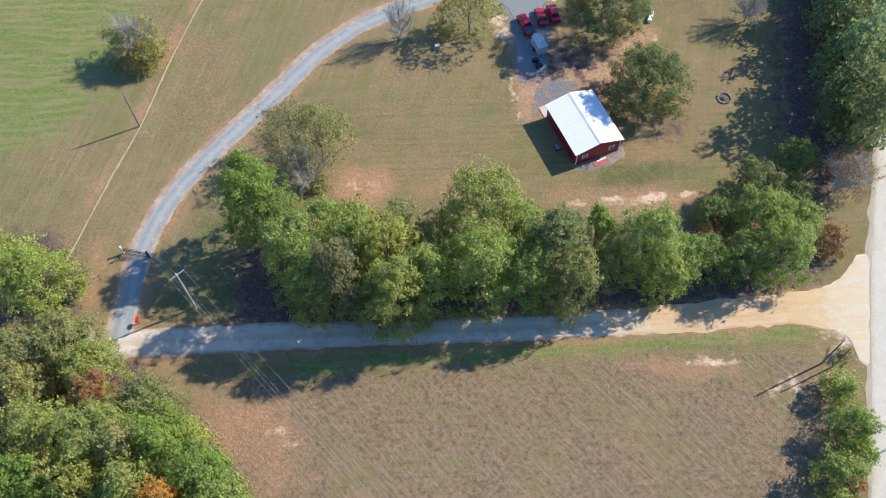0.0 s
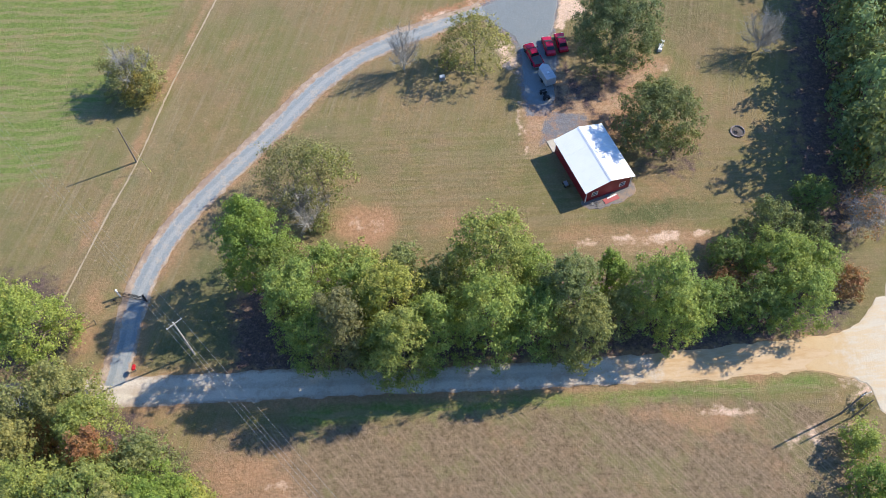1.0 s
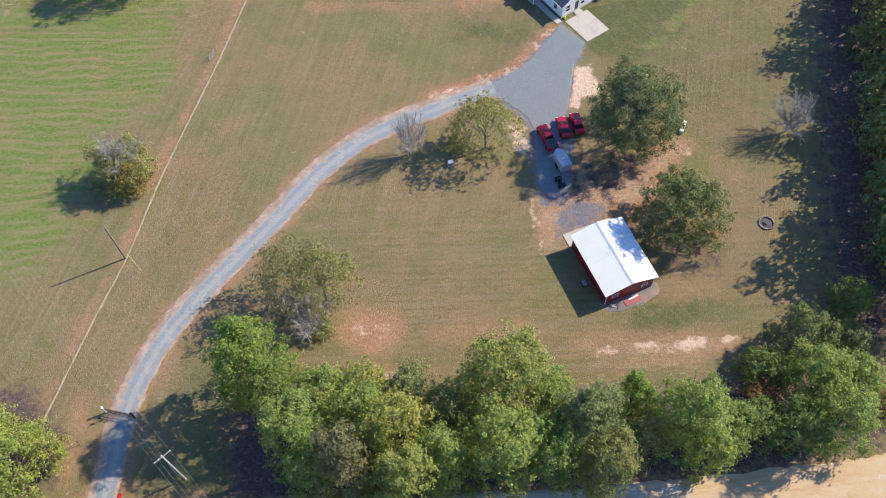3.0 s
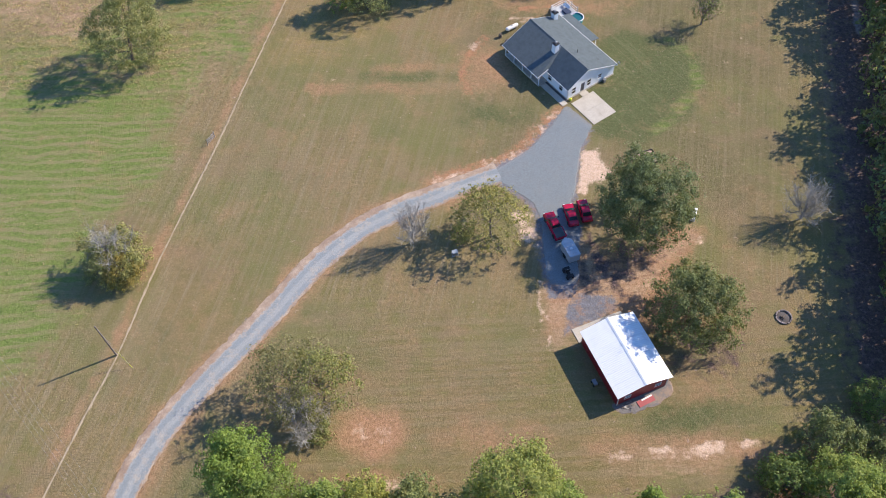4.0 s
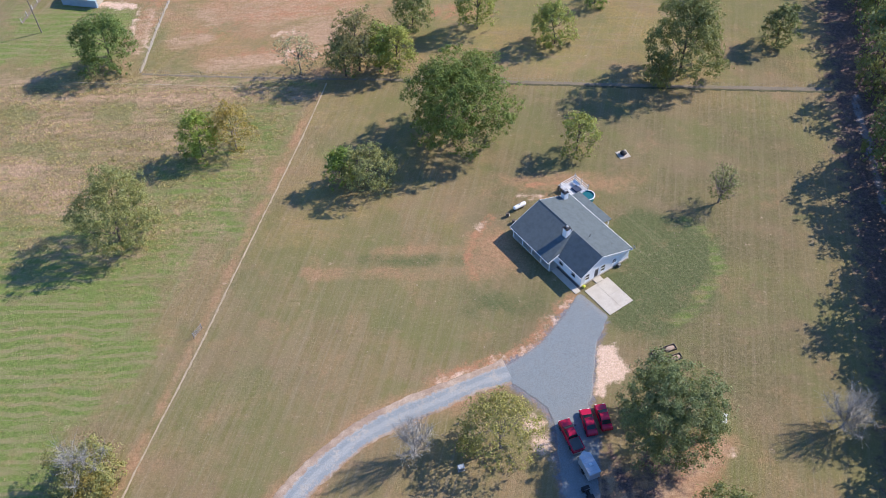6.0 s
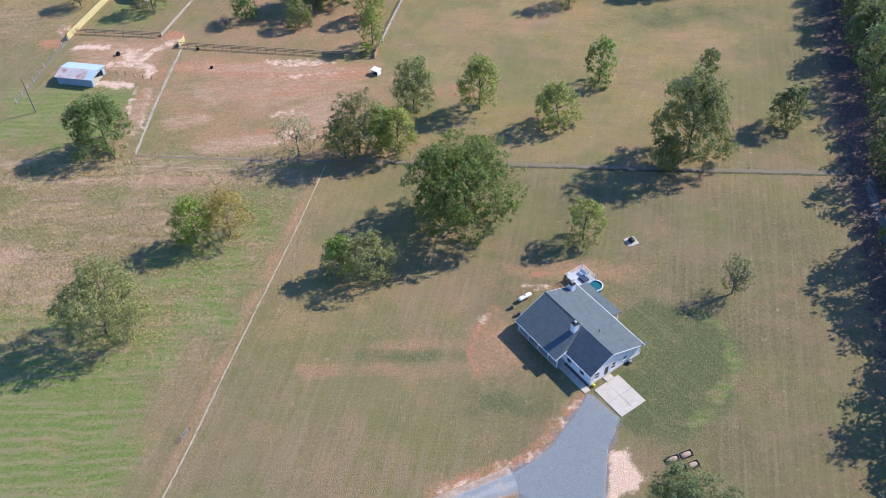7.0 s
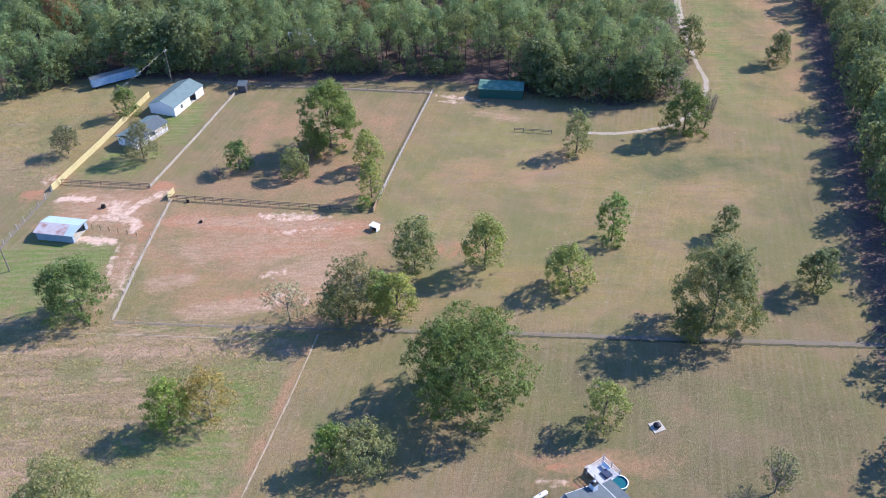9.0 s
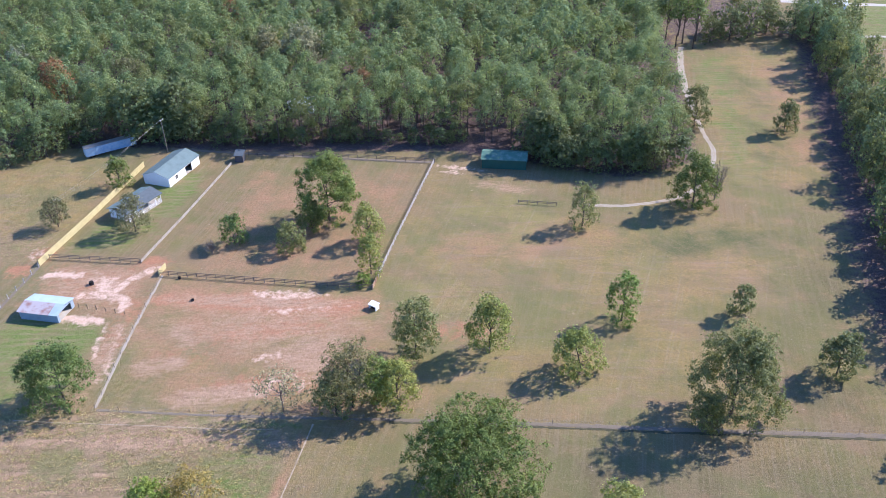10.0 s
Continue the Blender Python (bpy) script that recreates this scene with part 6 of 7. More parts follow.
    for u in (-16.9, -12.9, -8.9):
        part("post", box(u - 0.06, 13.9, 0.24, u + 0.06, 14.02, 2.15), M_TRIM, ob)
    # satellite dish, meter and air conditioner at the gable
    part("dish_arm", rod((-1.1, 11.9, 2.6), (-0.7, 12.2, 3.15), 0.03), M_STEEL, ob)
    part("dish", move(lathe([(0.03, 0), (0.22, 0.04), (0.34, 0.12), (0.36, 0.12), (0.22, 0.01), (0.04, -0.03)], 16), pose(-0.65, 12.2, 3.2, 70, 0, 160)), M_WHITE, ob)
    part("air_conditioner", box(-1.05, 8.9, 0, -0.45, 9.5, 0.65, 0.04), M_STEEL, ob, "grey air conditioner on the ground")
    part("bush_pot", lathe([(0.20, 0), (0.30, 0.4), (0.22, 0.5), (0.06, 0.55)], 14, at=(-0.75, 1.05, 0)), M_YELLOWPLASTIC, ob, "yellow tub")
    return ob


house()
pad = thing("concrete_pad", pose(19.0, 142.0, 0, 0, 0, -55), "pale concrete parking pad in front of the farmhouse", "concrete pad")
pad["kind"] = "structure"
for i in range(2):
    for j in range(2):
        part("slab", box(-0.05 + 3.22 * i, 0.62 + 2.66 * j, 0, 3.155 + 3.22 * i, 3.268 + 2.66 * j, 0.09, 0.004), M_CONCRETE, pad)
part("slab", box(-1.1, 3.4, 0, -0.07, 5.0, 0.14, 0.02), M_CONCRETE, pad)


def deck():
    """Raised wooden deck with a round pool behind the farmhouse."""
    ob = thing("pool_deck", pose(19.0, 142.0, 0, 0, 0, -55) @ pose(-19.6, 15.0, 0), "raised white wooden deck with railings behind the farmhouse", "deck")
    for k in range(14):
        part("board", box(-1.9 + 0.27 * k, -1.9, 0.95, -1.65 + 0.27 * k, 1.9, 1.0), M_DECK, ob)
    for x in (-1.85, 0.0, 1.85):
        for y in (-1.85, 1.85):
            part("post", box(x - 0.06, y - 0.06, 0, x + 0.06, y + 0.06, 2.5 if y > 0 else 1.95), M_SILVERWOOD, ob)
    for y in (-1.85, 1.85):
        for z in (1.35, 1.9):
            part("rail", box(-1.85, y - 0.03, z, 1.85, y + 0.03, z + 0.09), M_TRIM, ob)
    for z in (1.35, 1.9):
        part("rail", box(-1.88, -1.8, z, -1.82, 1.8, z + 0.09), M_TRIM, ob)
    for k in range(4):
        part("step", box(-2.3 - 0.28 * k, -1.2, 0.72 - 0.22 * k, -2.0 - 0.28 * k, -0.2, 0.77 - 0.22 * k), M_SILVERWOOD, ob)
    bench = thing("deck_bench", ob.matrix_basis @ pose(-0.5, 0.9, 1.0), "pale bench on the deck", "bench")
    part("seat", box(-0.8, -0.25, 0.40, 0.8, 0.25, 0.46), M_TRIM, bench)
    part("backrest", box(-0.8, 0.22, 0.46, 0.8, 0.28, 0.95), M_TRIM, bench)
    for x in (-0.7, 0.7):
        part("leg", box(x - 0.04, -0.2, 0, x + 0.04, 0.2, 0.40), M_TRIM, bench)
    tub = thing("deck_cover", ob.matrix_basis @ pose(0.6, 0.2, 1.0), "dark blue folded cover on the deck", "cover")
    part("cloth", box(-0.9, -0.7, 0, 0.7, 0.7, 0.35, 0.1), worn("navy_cloth", (0.05, 0.07, 0.12), (0.03, 0.04, 0.07), 0.8), tub)
    pool = thing("pool", pose(19.0, 142.0, 0, 0, 0, -55) @ pose(-16.7, 15.9, 0), "small round teal above-ground pool beside the deck", "pool")
    part("pool_wall", lathe([(1.25, 0), (1.28, 0.95), (1.34, 0.97), (1.34, 1.02), (1.20, 1.02), (1.18, 0.6)], 28, caps=False), M_TEAL, pool)
    part("water", lathe([(1.19, 0.78), (1.17, 0.82), (0.2, 0.82)], 28), M_WATER, pool)
    part("rim", lathe([(1.30, 1.023), (1.40, 1.03), (1.40, 1.06), (1.24, 1.06), (1.24, 1.03)], 28, caps=False), M_TRIM, pool)


deck()


def tank():
    a, b = Vector((7.9, 161.6, 0)), Vector((11.0, 163.6, 0))
    ob = thing("gas_tank", Matrix.Translation((a + b) / 2) @ pose(0, 0, 0, 0, 0, math.degrees(math.atan2(b.y - a.y, b.x - a.x))) @ Matrix.Diagonal((0.82, 0.82, 0.82, 1)), "white horizontal gas tank on short legs", "gas tank")
    prof = [(0.05, -1.75), (0.28, -1.68), (0.45, -1.5), (0.5, -1.3), (0.5, 1.3), (0.45, 1.5), (0.28, 1.68), (0.05, 1.75)]
    part("shell", move(lathe(prof, 20), pose(0, 0, 0.85, 0, 90, 0)), M_TANK, ob)
    part("valve_dome", lathe([(0.17, 1.28), (0.17, 1.48), (0.12, 1.54), (0.03, 1.56)], 14), M_STEEL, ob)
    for x in (-0.95, 0.95):
        part("leg", box(x - 0.1, -0.34, 0, x + 0.1, 0.34, 0.5), M_STEEL, ob)


tank()


def barn():
    ob = thing("barn", pose(20.9, 82.8, 0, 0, 0, -68), "red metal barn with a white ribbed metal roof", "barn")
    L0, L1, W = -11.0, 0.05, 8.1
    part("floor", box(L0, 0.05, 0, L1, W - 0.05, 0.12), M_CONCRETE, ob)
    part("wall", box(L0, 0.0, 0, L1, 0.15, 3.25), M_REDWALL, ob)
    part("wall", box(L0, W - 0.15, 0, L1, W, 3.25), M_REDWALL, ob)
    holes = [(1.0, 1.2, 1.9, 2.1), (6.0, 1.2, 6.9, 2.1)]
    mg = pose(L1, 0.153, 0, 0, 0, 90)
    w = part("wall", move(holed_wall(W - 0.306, 3.25, holes, 0.15), mg), M_REDWALL, ob)
    for a, b, c, d in holes:
        window(ob, mg @ pose((a + c) / 2, 0, b), c - a, d - b)
    mid = W / 2
    part("gable", prism([(L1 - 0.15, 0.02, 3.25), (L1 - 0.15, W - 0.02, 3.25), (L1 - 0.15, mid, 4.32)], (0.15, 0, 0)), M_REDWALL, ob)
    front = [(0.8, 0, 3.6, 2.7), (4.5, 0, 7.3, 2.7)]
    mf = pose(L0 + 0.15, 0.153, 0, 0, 0, 90)
    part("wall", move(holed_wall(W - 0.306, 3.25, front, 0.15), mf), M_REDWALL, ob)
    part("gable", prism([(L0, 0.02, 3.25), (L0, W - 0.02, 3.25), (L0, mid, 4.32)], (0.15, 0, 0)), M_REDWALL, ob)
    for a, b, c, d in front:
        for k in range(4):
            part("door_panel", move(box(a, 0.05, 0.02 + 0.67 * k, c, 0.10, 0.66 + 0.67 * k, 0.01), mf), M_TRIM, ob)
    # roof sheets, laid side by side with a small lap
    n = 12
    for k in range(n):
        u0 = L0 - 0.35 + (11.75 / n) * k
        u1 = u0 + 11.75 / n - 0.012
        dz = 0.008 * (k % 2)
        for v0, z0 in ((-0.45, 3.20), (W + 0.45, 3.20)):
            part("roof_sheet", prism([(u0, mid, 4.46 + dz), (u1, mid, 4.46 + dz), (u1, v0, z0 + dz), (u0, v0, z0 + dz)], (0, 0, -0.05)), M_TINWHITE, ob)
    part("ridge_cap", prism([(L0 - 0.36, mid - 0.28, 4.43), (L0 - 0.36, mid, 4.53), (L0 - 0.36, mid + 0.28, 4.43)], (11.78, 0, 0)), M_TINWHITE, ob)
    for a, b in (((L1 - 0.02, -0.02), (L1 + 0.08, 0.10)), ((L1 - 0.02, W - 0.10), (L1 + 0.08, W + 0.02)), ((L0 - 0.08, -0.02), (L0 + 0.02, 0.10))):
        part("corner_trim", box(a[0], a[1], 0, b[0], b[1], 3.2), M_TRIM, ob, "white corner trim")
    apron = thing("barn_slab", ob.matrix_basis.copy(), "pale concrete slab before the barn doors", "concrete slab")
    apron["kind"] = "structure"
    for k in range(3):
        part("slab", box(L0 - 2.55, -0.35 + 2.85 * k, 0, L0 - 0.03, 2.46 + 2.85 * k, 0.10, 0.015), M_CONCRETE, apron)
    mat = thing("red_board", ob.matrix_basis @ pose(1.15, 4.3, 0.08, 0, 0, 4), "faded red board lying on gravel beside the barn", "board")
    part("board", box(-0.5, -1.35, 0, 0.5, 1.35, 0.05, 0.01), worn("faded_red_paint", (0.430, 0.120, 0.120), (0.330, 0.090, 0.090), 0.7), mat)
    plank = thing("white_plank", ob.matrix_basis @ pose(0.75, 4.6, 0.14, 0, 0, 6), "white plank lying on a red board", "plank")
    part("plank", box(-0.12, -0.9, 0, 0.12, 0.9, 0.04), M_TRIM, plank)
    for k, (u, v) in enumerate(((0.9, 1.0), (1.3, 1.6), (0.8, 1.9))):
        scrap = thing("scrap_heap", ob.matrix_basis @ pose(u, v, 0.05, 0, 0, 50 * k), "tangle of dull grey scrap beside the barn", "scrap")
        for j in range(6):
            rr = random.Random(k * 10 + j)
            part("bar", rod((rr.uniform(-0.5, 0.5), rr.uniform(-0.5, 0.5), 0.03), (rr.uniform(-0.5, 0.5), rr.uniform(-0.5, 0.5), rr.uniform(0.1, 0.5)), 0.03, sides=5), M_STEEL, scrap)
    wheel = thing("hand_cart", ob.matrix_basis @ pose(-4.2, -1.3, 0), "small grey cart in the shade of the barn", "cart")
    part("tray", box(-0.5, -0.3, 0.35, 0.5, 0.3, 0.60, 0.03), M_STEEL, wheel)
    for x in (-0.35, 0.35):
        part("wheel", move(lathe([(0.05, -0.04), (0.19, -0.04), (0.19, 0.04), (0.05, 0.04)], 14), pose(x, -0.36, 0.19, 90, 0, 0)), M_TYRE, wheel)
        part("wheel", move(lathe([(0.05, -0.04), (0.19, -0.04), (0.19, 0.04), (0.05, 0.04)], 14), pose(x, 0.36, 0.19, 90, 0, 0)), M_TYRE, wheel)
    return ob


barn()
BM = pose(20.9, 82.8, 0, 0, 0, -68)
patch("gravel_bed", [tuple((BM @ Vector(p))[:2]) for p in ((-0.3, -0.5, 0), (0.8, -0.6, 0), (2.2, 1.2, 0), (2.3, 4.0, 0), (2.1, 7.0, 0), (1.2, 9.0, 0), (-1.0, 9.3, 0), (-1.6, 8.5, 0), (-0.5, 5.0, 0))], M_LANE, 0.04, "brown-grey gravel bed along the barn gable", "gravel", 0.5, 0.1)


# ---- vehicles ----
def wheel(parent, x, y, r=0.36, w=0.24):
    t = part("wheel", move(lathe([(r * 0.55, -w / 2), (r * 0.92, -w / 2), (r, -w / 3), (r, w / 3), (r * 0.92, w / 2), (r * 0.55, w / 2)], 22), pose(x, y, r, 90, 0, 0)), M_TYRE, parent)
    part("rim", move(lathe([(0.05, -w * 0.42), (r * 0.56, -w * 0.44), (r * 0.56, w * 0.44), (0.05, w * 0.42)], 14), pose(x, y, r, 90, 0, 0)), M_STEEL, t)


def profile_body(profile, half, tuck=0.10, bevel=0.06):
    """A car body from a side outline (x, z), narrower above the waist."""
    bm = bmesh.new()
    zw = 0.95
    sides = []
    for s in (-1, 1):
        row = []
        for x, z in profile:
            w = half if z <= zw else half - tuck - (z - zw) * 0.30
            row.append(bm.verts.new((x, s * w, z)))
        sides.append(row)
    k = len(profile)
    bm.faces.new(sides[0])
    bm.faces.new(list(reversed(sides[1])))
    for i in range(k):
        bm.faces.new((sides[0][i], sides[1][i], sides[1][(i + 1) % k], sides[0][(i + 1) % k]))
    bmesh.ops.recalc_face_normals(bm, faces=bm.faces[:])
    bmesh.ops.bevel(bm, geom=bm.edges[:], offset=bevel, segments=2, affect="EDGES", clamp_overlap=True)
    return bm


def glass_band(pts, half, tuck, out):
    """Two side windows and, between the given ends, front and rear screens, as one slab each."""
    return [prism([(x, s * (half - tuck - max(0, z - 0.95) * 0.30 + out), z) for x, z in pts], (0, -s * 0.05, 0)) for s in (-1, 1)]


def screen(parent, a, b, half_a, half_b, name):
    """A sloping glass screen from the line a (x, z) to b."""
    way = Vector((a[1] - b[1], 0, b[0] - a[0])).normalized()
    if way.z < 0:
        way = -way
    off = way * 0.015
    pts = [Vector((a[0], -half_a, a[1])) + off, Vector((a[0], half_a, a[1])) + off, Vector((b[0], half_b, b[1])) + off, Vector((b[0], -half_b, b[1])) + off]
    return part(name, prism(pts, way * 0.02), M_GLASS, parent)


def lights(ob, x_front, x_rear, half, z=0.72):
    for s in (-1, 1):
        part("headlight", box(x_front - 0.10, s * half - 0.18, z, x_front + 0.03, s * half + 0.18, z + 0.16, 0.03), M_TANK, ob)
        part("tail_light", box(x_rear - 0.03, s * half - 0.12, z + 0.05, x_rear + 0.08, s * half + 0.12, z + 0.30, 0.02), M_REDPLASTIC, ob)


def sedan(m, label):
    ob = thing("car", m, label, "car", "parked red vehicles")
    prof = [(-2.25, 0.30), (-2.30, 0.75), (-2.22, 0.98), (-1.55, 1.05), (-0.95, 1.42), (0.25, 1.45), (1.05, 1.02), (2.05, 0.86), (2.28, 0.66), (2.28, 0.30)]
    body = part("body", profile_body(prof, 0.90), M_CARRED, ob)
    screen(ob, (1.02, 1.05), (0.32, 1.42), 0.72, 0.60, "windscreen")
    screen(ob, (-1.50, 1.09), (-0.98, 1.40), 0.72, 0.60, "rear_window")
    for bm in glass_band([(-1.2, 1.02), (0.75, 1.02), (0.22, 1.36), (-0.88, 1.36)], 0.90, 0.10, 0.012):
        part("side_window", bm, M_GLASS, ob)
    for x in (-1.38, 1.38):
        for s in (-1, 1):
            wheel(ob, x, s * 0.80, 0.33)
    for s in (-1, 1):
        part("mirror", box(0.70, s * 0.97 - 0.09, 0.98, 0.84, s * 0.97 + 0.09, 1.10, 0.03), M_CARRED, ob)
    lights(ob, 2.24, -2.28, 0.62, 0.60)
    return ob


def pickup(m, label, bed_mat):
    ob = thing("pickup_truck", m, label, "pickup truck", "parked red vehicles")
    prof = [(-2.85, 0.45), (-2.88, 1.15), (-0.72, 1.18), (-0.55, 1.80), (0.62, 1.84), (1.35, 1.26), (2.55, 1.16), (2.72, 0.90), (2.72, 0.42)]
    part("body", profile_body(prof, 0.98), M_CARRED, ob)
    part("bed", box(-2.72, -0.80, 1.19, -0.78, 0.80, 1.235, 0.015), bed_mat, ob, "covered truck bed")
    for s in (-1, 1):
        part("bed_rail", box(-2.84, s * 0.90 - 0.08, 1.17, -0.74, s * 0.90 + 0.08, 1.25, 0.03), M_CARRED, ob)
    screen(ob, (1.32, 1.29), (0.68, 1.81), 0.78, 0.64, "windscreen")
    screen(ob, (-0.71, 1.24), (-0.58, 1.74), 0.76, 0.66, "rear_window")
    for bm in glass_band([(-0.50, 1.26), (1.02, 1.26), (0.55, 1.72), (-0.42, 1.72)], 0.98, 0.10, 0.012):
        part("side_window", bm, M_GLASS, ob)
    for x in (-1.75, 1.75):
        for s in (-1, 1):
            wheel(ob, x, s * 0.86, 0.40, 0.27)
    part("bumper", box(2.66, -0.9, 0.45, 2.82, 0.9, 0.68, 0.04), M_STEEL, ob)
    part("bumper", box(-2.98, -0.9, 0.45, -2.84, 0.9, 0.66, 0.04), M_STEEL, ob)
    for s in (-1, 1):
        part("mirror", box(0.95, s * 1.07 - 0.11, 1.25, 1.12, s * 1.07 + 0.11, 1.45, 0.03), M_BLACK, ob)
    lights(ob, 2.70, -2.86, 0.74, 0.85)
    return ob


def heading(a, b, z=0.07):
    """Pose at the middle of a-b with local x pointing to a."""
    return pose((a[0] + b[0]) / 2, (a[1] + b[1]) / 2, z, 0, 0, math.degrees(math.atan2(a[1] - b[1], a[0] - b[0])))


pickup(heading((13.4, 116.8), (15.1, 111.8)), "red pickup truck with a grey bed cover on gravel", M_CARGREY)
sedan(heading((16.75, 118.8), (17.55, 114.3)), "red sedan parked on gravel beside a pickup")
sedan(heading((19.15, 119.7), (19.9, 115.1)), "red car parked on gravel under the oak")


def trailer():
    ob = thing("cargo_trailer", heading((15.5, 111.0), (17.0, 107.3), 0.0), "silver-white enclosed cargo trailer with a pointed nose", "trailer")
    bm = prism([(-1.9, -0.95, 0.45), (1.3, -0.95, 0.45), (2.0, 0.0, 0.45), (1.3, 0.95, 0.45), (-1.9, 0.95, 0.45)], (0, 0, 1.75))
    bmesh.ops.bevel(bm, geom=bm.edges[:], offset=0.05, segments=2, affect="EDGES")
    part("body", bm, M_TRAILER, ob)
    for x in (-1.4, -0.7, 0.0, 0.7):
        part("roof_seam", box(x - 0.02, -0.9, 2.2, x + 0.02, 0.9, 2.215), M_STEEL, ob)
    part("roof_vent", box(-0.6, -0.22, 2.2, -0.2, 0.22, 2.30, 0.03), M_TRIM, ob)
    part("drawbar", rod((1.9, 0, 0.5), (2.9, 0, 0.5), 0.05), M_BLACK, ob)
    for s in (-1, 1):
        wheel(ob, -0.3, s * 0.98, 0.33, 0.2)
        part("fender", box(-0.75, s * 1.05 - 0.12, 0.68, 0.15, s * 1.05 + 0.12, 0.73, 0.02), M_BLACK, ob)
    part("rear_door", box(-1.93, -0.85, 0.55, -1.905, 0.85, 2.1), M_TRAILER, ob)


trailer()


def quad_bike():
    ob = thing("quad_bike", pose(15.8, 105.2, 0.0, 0, 0, 110), "black quad bike parked on gravel", "quad bike")
    part("chassis", box(-0.7, -0.22, 0.35, 0.75, 0.22, 0.62, 0.06), M_BLACK, ob)
    part("seat", box(-0.55, -0.18, 0.62, 0.25, 0.18, 0.85, 0.07), M_TYRE, ob)
    for x in (-0.75, 0.72):
        part("rack", box(x - 0.3, -0.4, 0.78, x + 0.3, 0.4, 0.84, 0.02), M_BLACK, ob)
        for s in (-1, 1):
            part("fender", box(x - 0.36, s * 0.42 - 0.16, 0.62, x + 0.36, s * 0.42 + 0.16, 0.70, 0.03), M_BLACK, ob)
            wheel(ob, x, s * 0.45, 0.31, 0.25)
    part("handlebar", rod((0.35, -0.42, 1.02), (0.35, 0.42, 1.02), 0.025), M_STEEL, ob)
    part("steering_column", rod((0.55, 0, 0.6), (0.35, 0, 1.02), 0.035), M_BLACK, ob)


quad_bike()


# ---- poles, wires and gates ----
def utility_pole(x, y, h, label, arms=(), turn=0, r=0.15, wood=M_POLE):
    ob = thing("utility_pole", pose(x, y, 0, 0, 0, turn), label, "utility pole")
    part("pole", rod((0, 0, -0.2), (0, 0, h), r, r * 0.65, 10), wood, ob)
    for z, half in arms:
        part("crossarm", box(-half, -0.19, z - 0.05, half, -0.11, z + 0.05), M_SILVERWOOD, ob, "pale wooden crossarm")
        for u in (-half + 0.1, -half * 0.45, half - 0.1):
            part("insulator", lathe([(0.03, 0.06), (0.06, 0.10), (0.035, 0.16), (0.06, 0.20), (0.03, 0.26)], 10, at=(u, -0.15, z)), M_TANK, ob)
    return ob


def wire(a, b, sag, thick=0.013, name="wire", label="thin aluminium power line"):
    """A hanging wire from a to b."""
    verts, faces = [], []
    a, b = Vector(a), Vector(b)
    pts = [a.lerp(b, s / 16) - Vector((0, 0, sag * 4 * (s / 16) * (1 - s / 16))) for s in range(17)]
    tube_rings(pts, [thick] * 17, 4, verts, faces)
    return tagged(link_mesh(name, verts, faces, M_WIRE), label, "power line", "power lines over the dirt road")


utility_pole(-54.2, 91.7, 9.2, "plain wooden utility pole on the lawn with a yellow guy guard")
guy = thing("guy_wire", pose(-54.2, 91.7, 0), "guy wire with a bright yellow guard anchored in the grass", "guy wire")
part("wire", rod((0.05, -0.05, 8.4), (2.9, -2.2, 0.05), 0.012, sides=5), M_WIRE, guy)
part("guard", rod((1.65, -1.25, 3.8 * 0.92), (2.88, -2.18, 0.08), 0.035, sides=6), M_YELLOWPLASTIC, guy)
utility_pole(-39.1, 56.5, 11.0, "silvered wooden utility pole with a crossarm beside the dirt road", ((10.7, 1.25), ), 43, wood=M_SILVERWOOD)
ARM = [pose(-39.1, 56.5, 0, 0, 0, 43) @ Vector((u, -0.15, 10.95)) for u in (-1.15, -0.55, 1.15)]
for p in ARM:
    wire(p, p + Vector((34, -36, 0.2)), 1.2)
    wire(p, p + Vector((-36, 38, 0.0)), 1.2, 0.008)
wire((-39.1, 56.5, 9.8), (-5.1, 20.5, 10.0), 1.2)
wire((-39.1, 56.5, 9.8), (-75.1, 94.5, 10.0), 1.2, 0.008)
utility_pole(54.0, 46.8, 8.6, "wooden utility pole at the road junction", ((8.3, 0.8),), 20)
utility_pole(55.5, 46.3, 7.0, "shorter wooden pole beside a utility pole", r=0.12)
utility_pole(66.5, 37.0, 10.0, "wooden utility pole beyond the sandy road", ((9.7, 1.0),), 20)
utility_pole(-101.4, 223.9, 9.0, "plain wooden utility pole near the tin-roofed shed")
utility_pole(-89.5, 316.5, 11.0, "utility pole with hardware beside the woods", ((10.6, 0.9),), 80)
utility_pole(142.0, 362.0, 11.0, "utility pole beside the sandy road", ((10.6, 1.2),), 20)
for u in (-0.7, 0.7):
    wire((-89.5 + u * 0.2, 316.5 + u, 10.8), (-104.0 + u, 272.0, 9.0), 0.8)


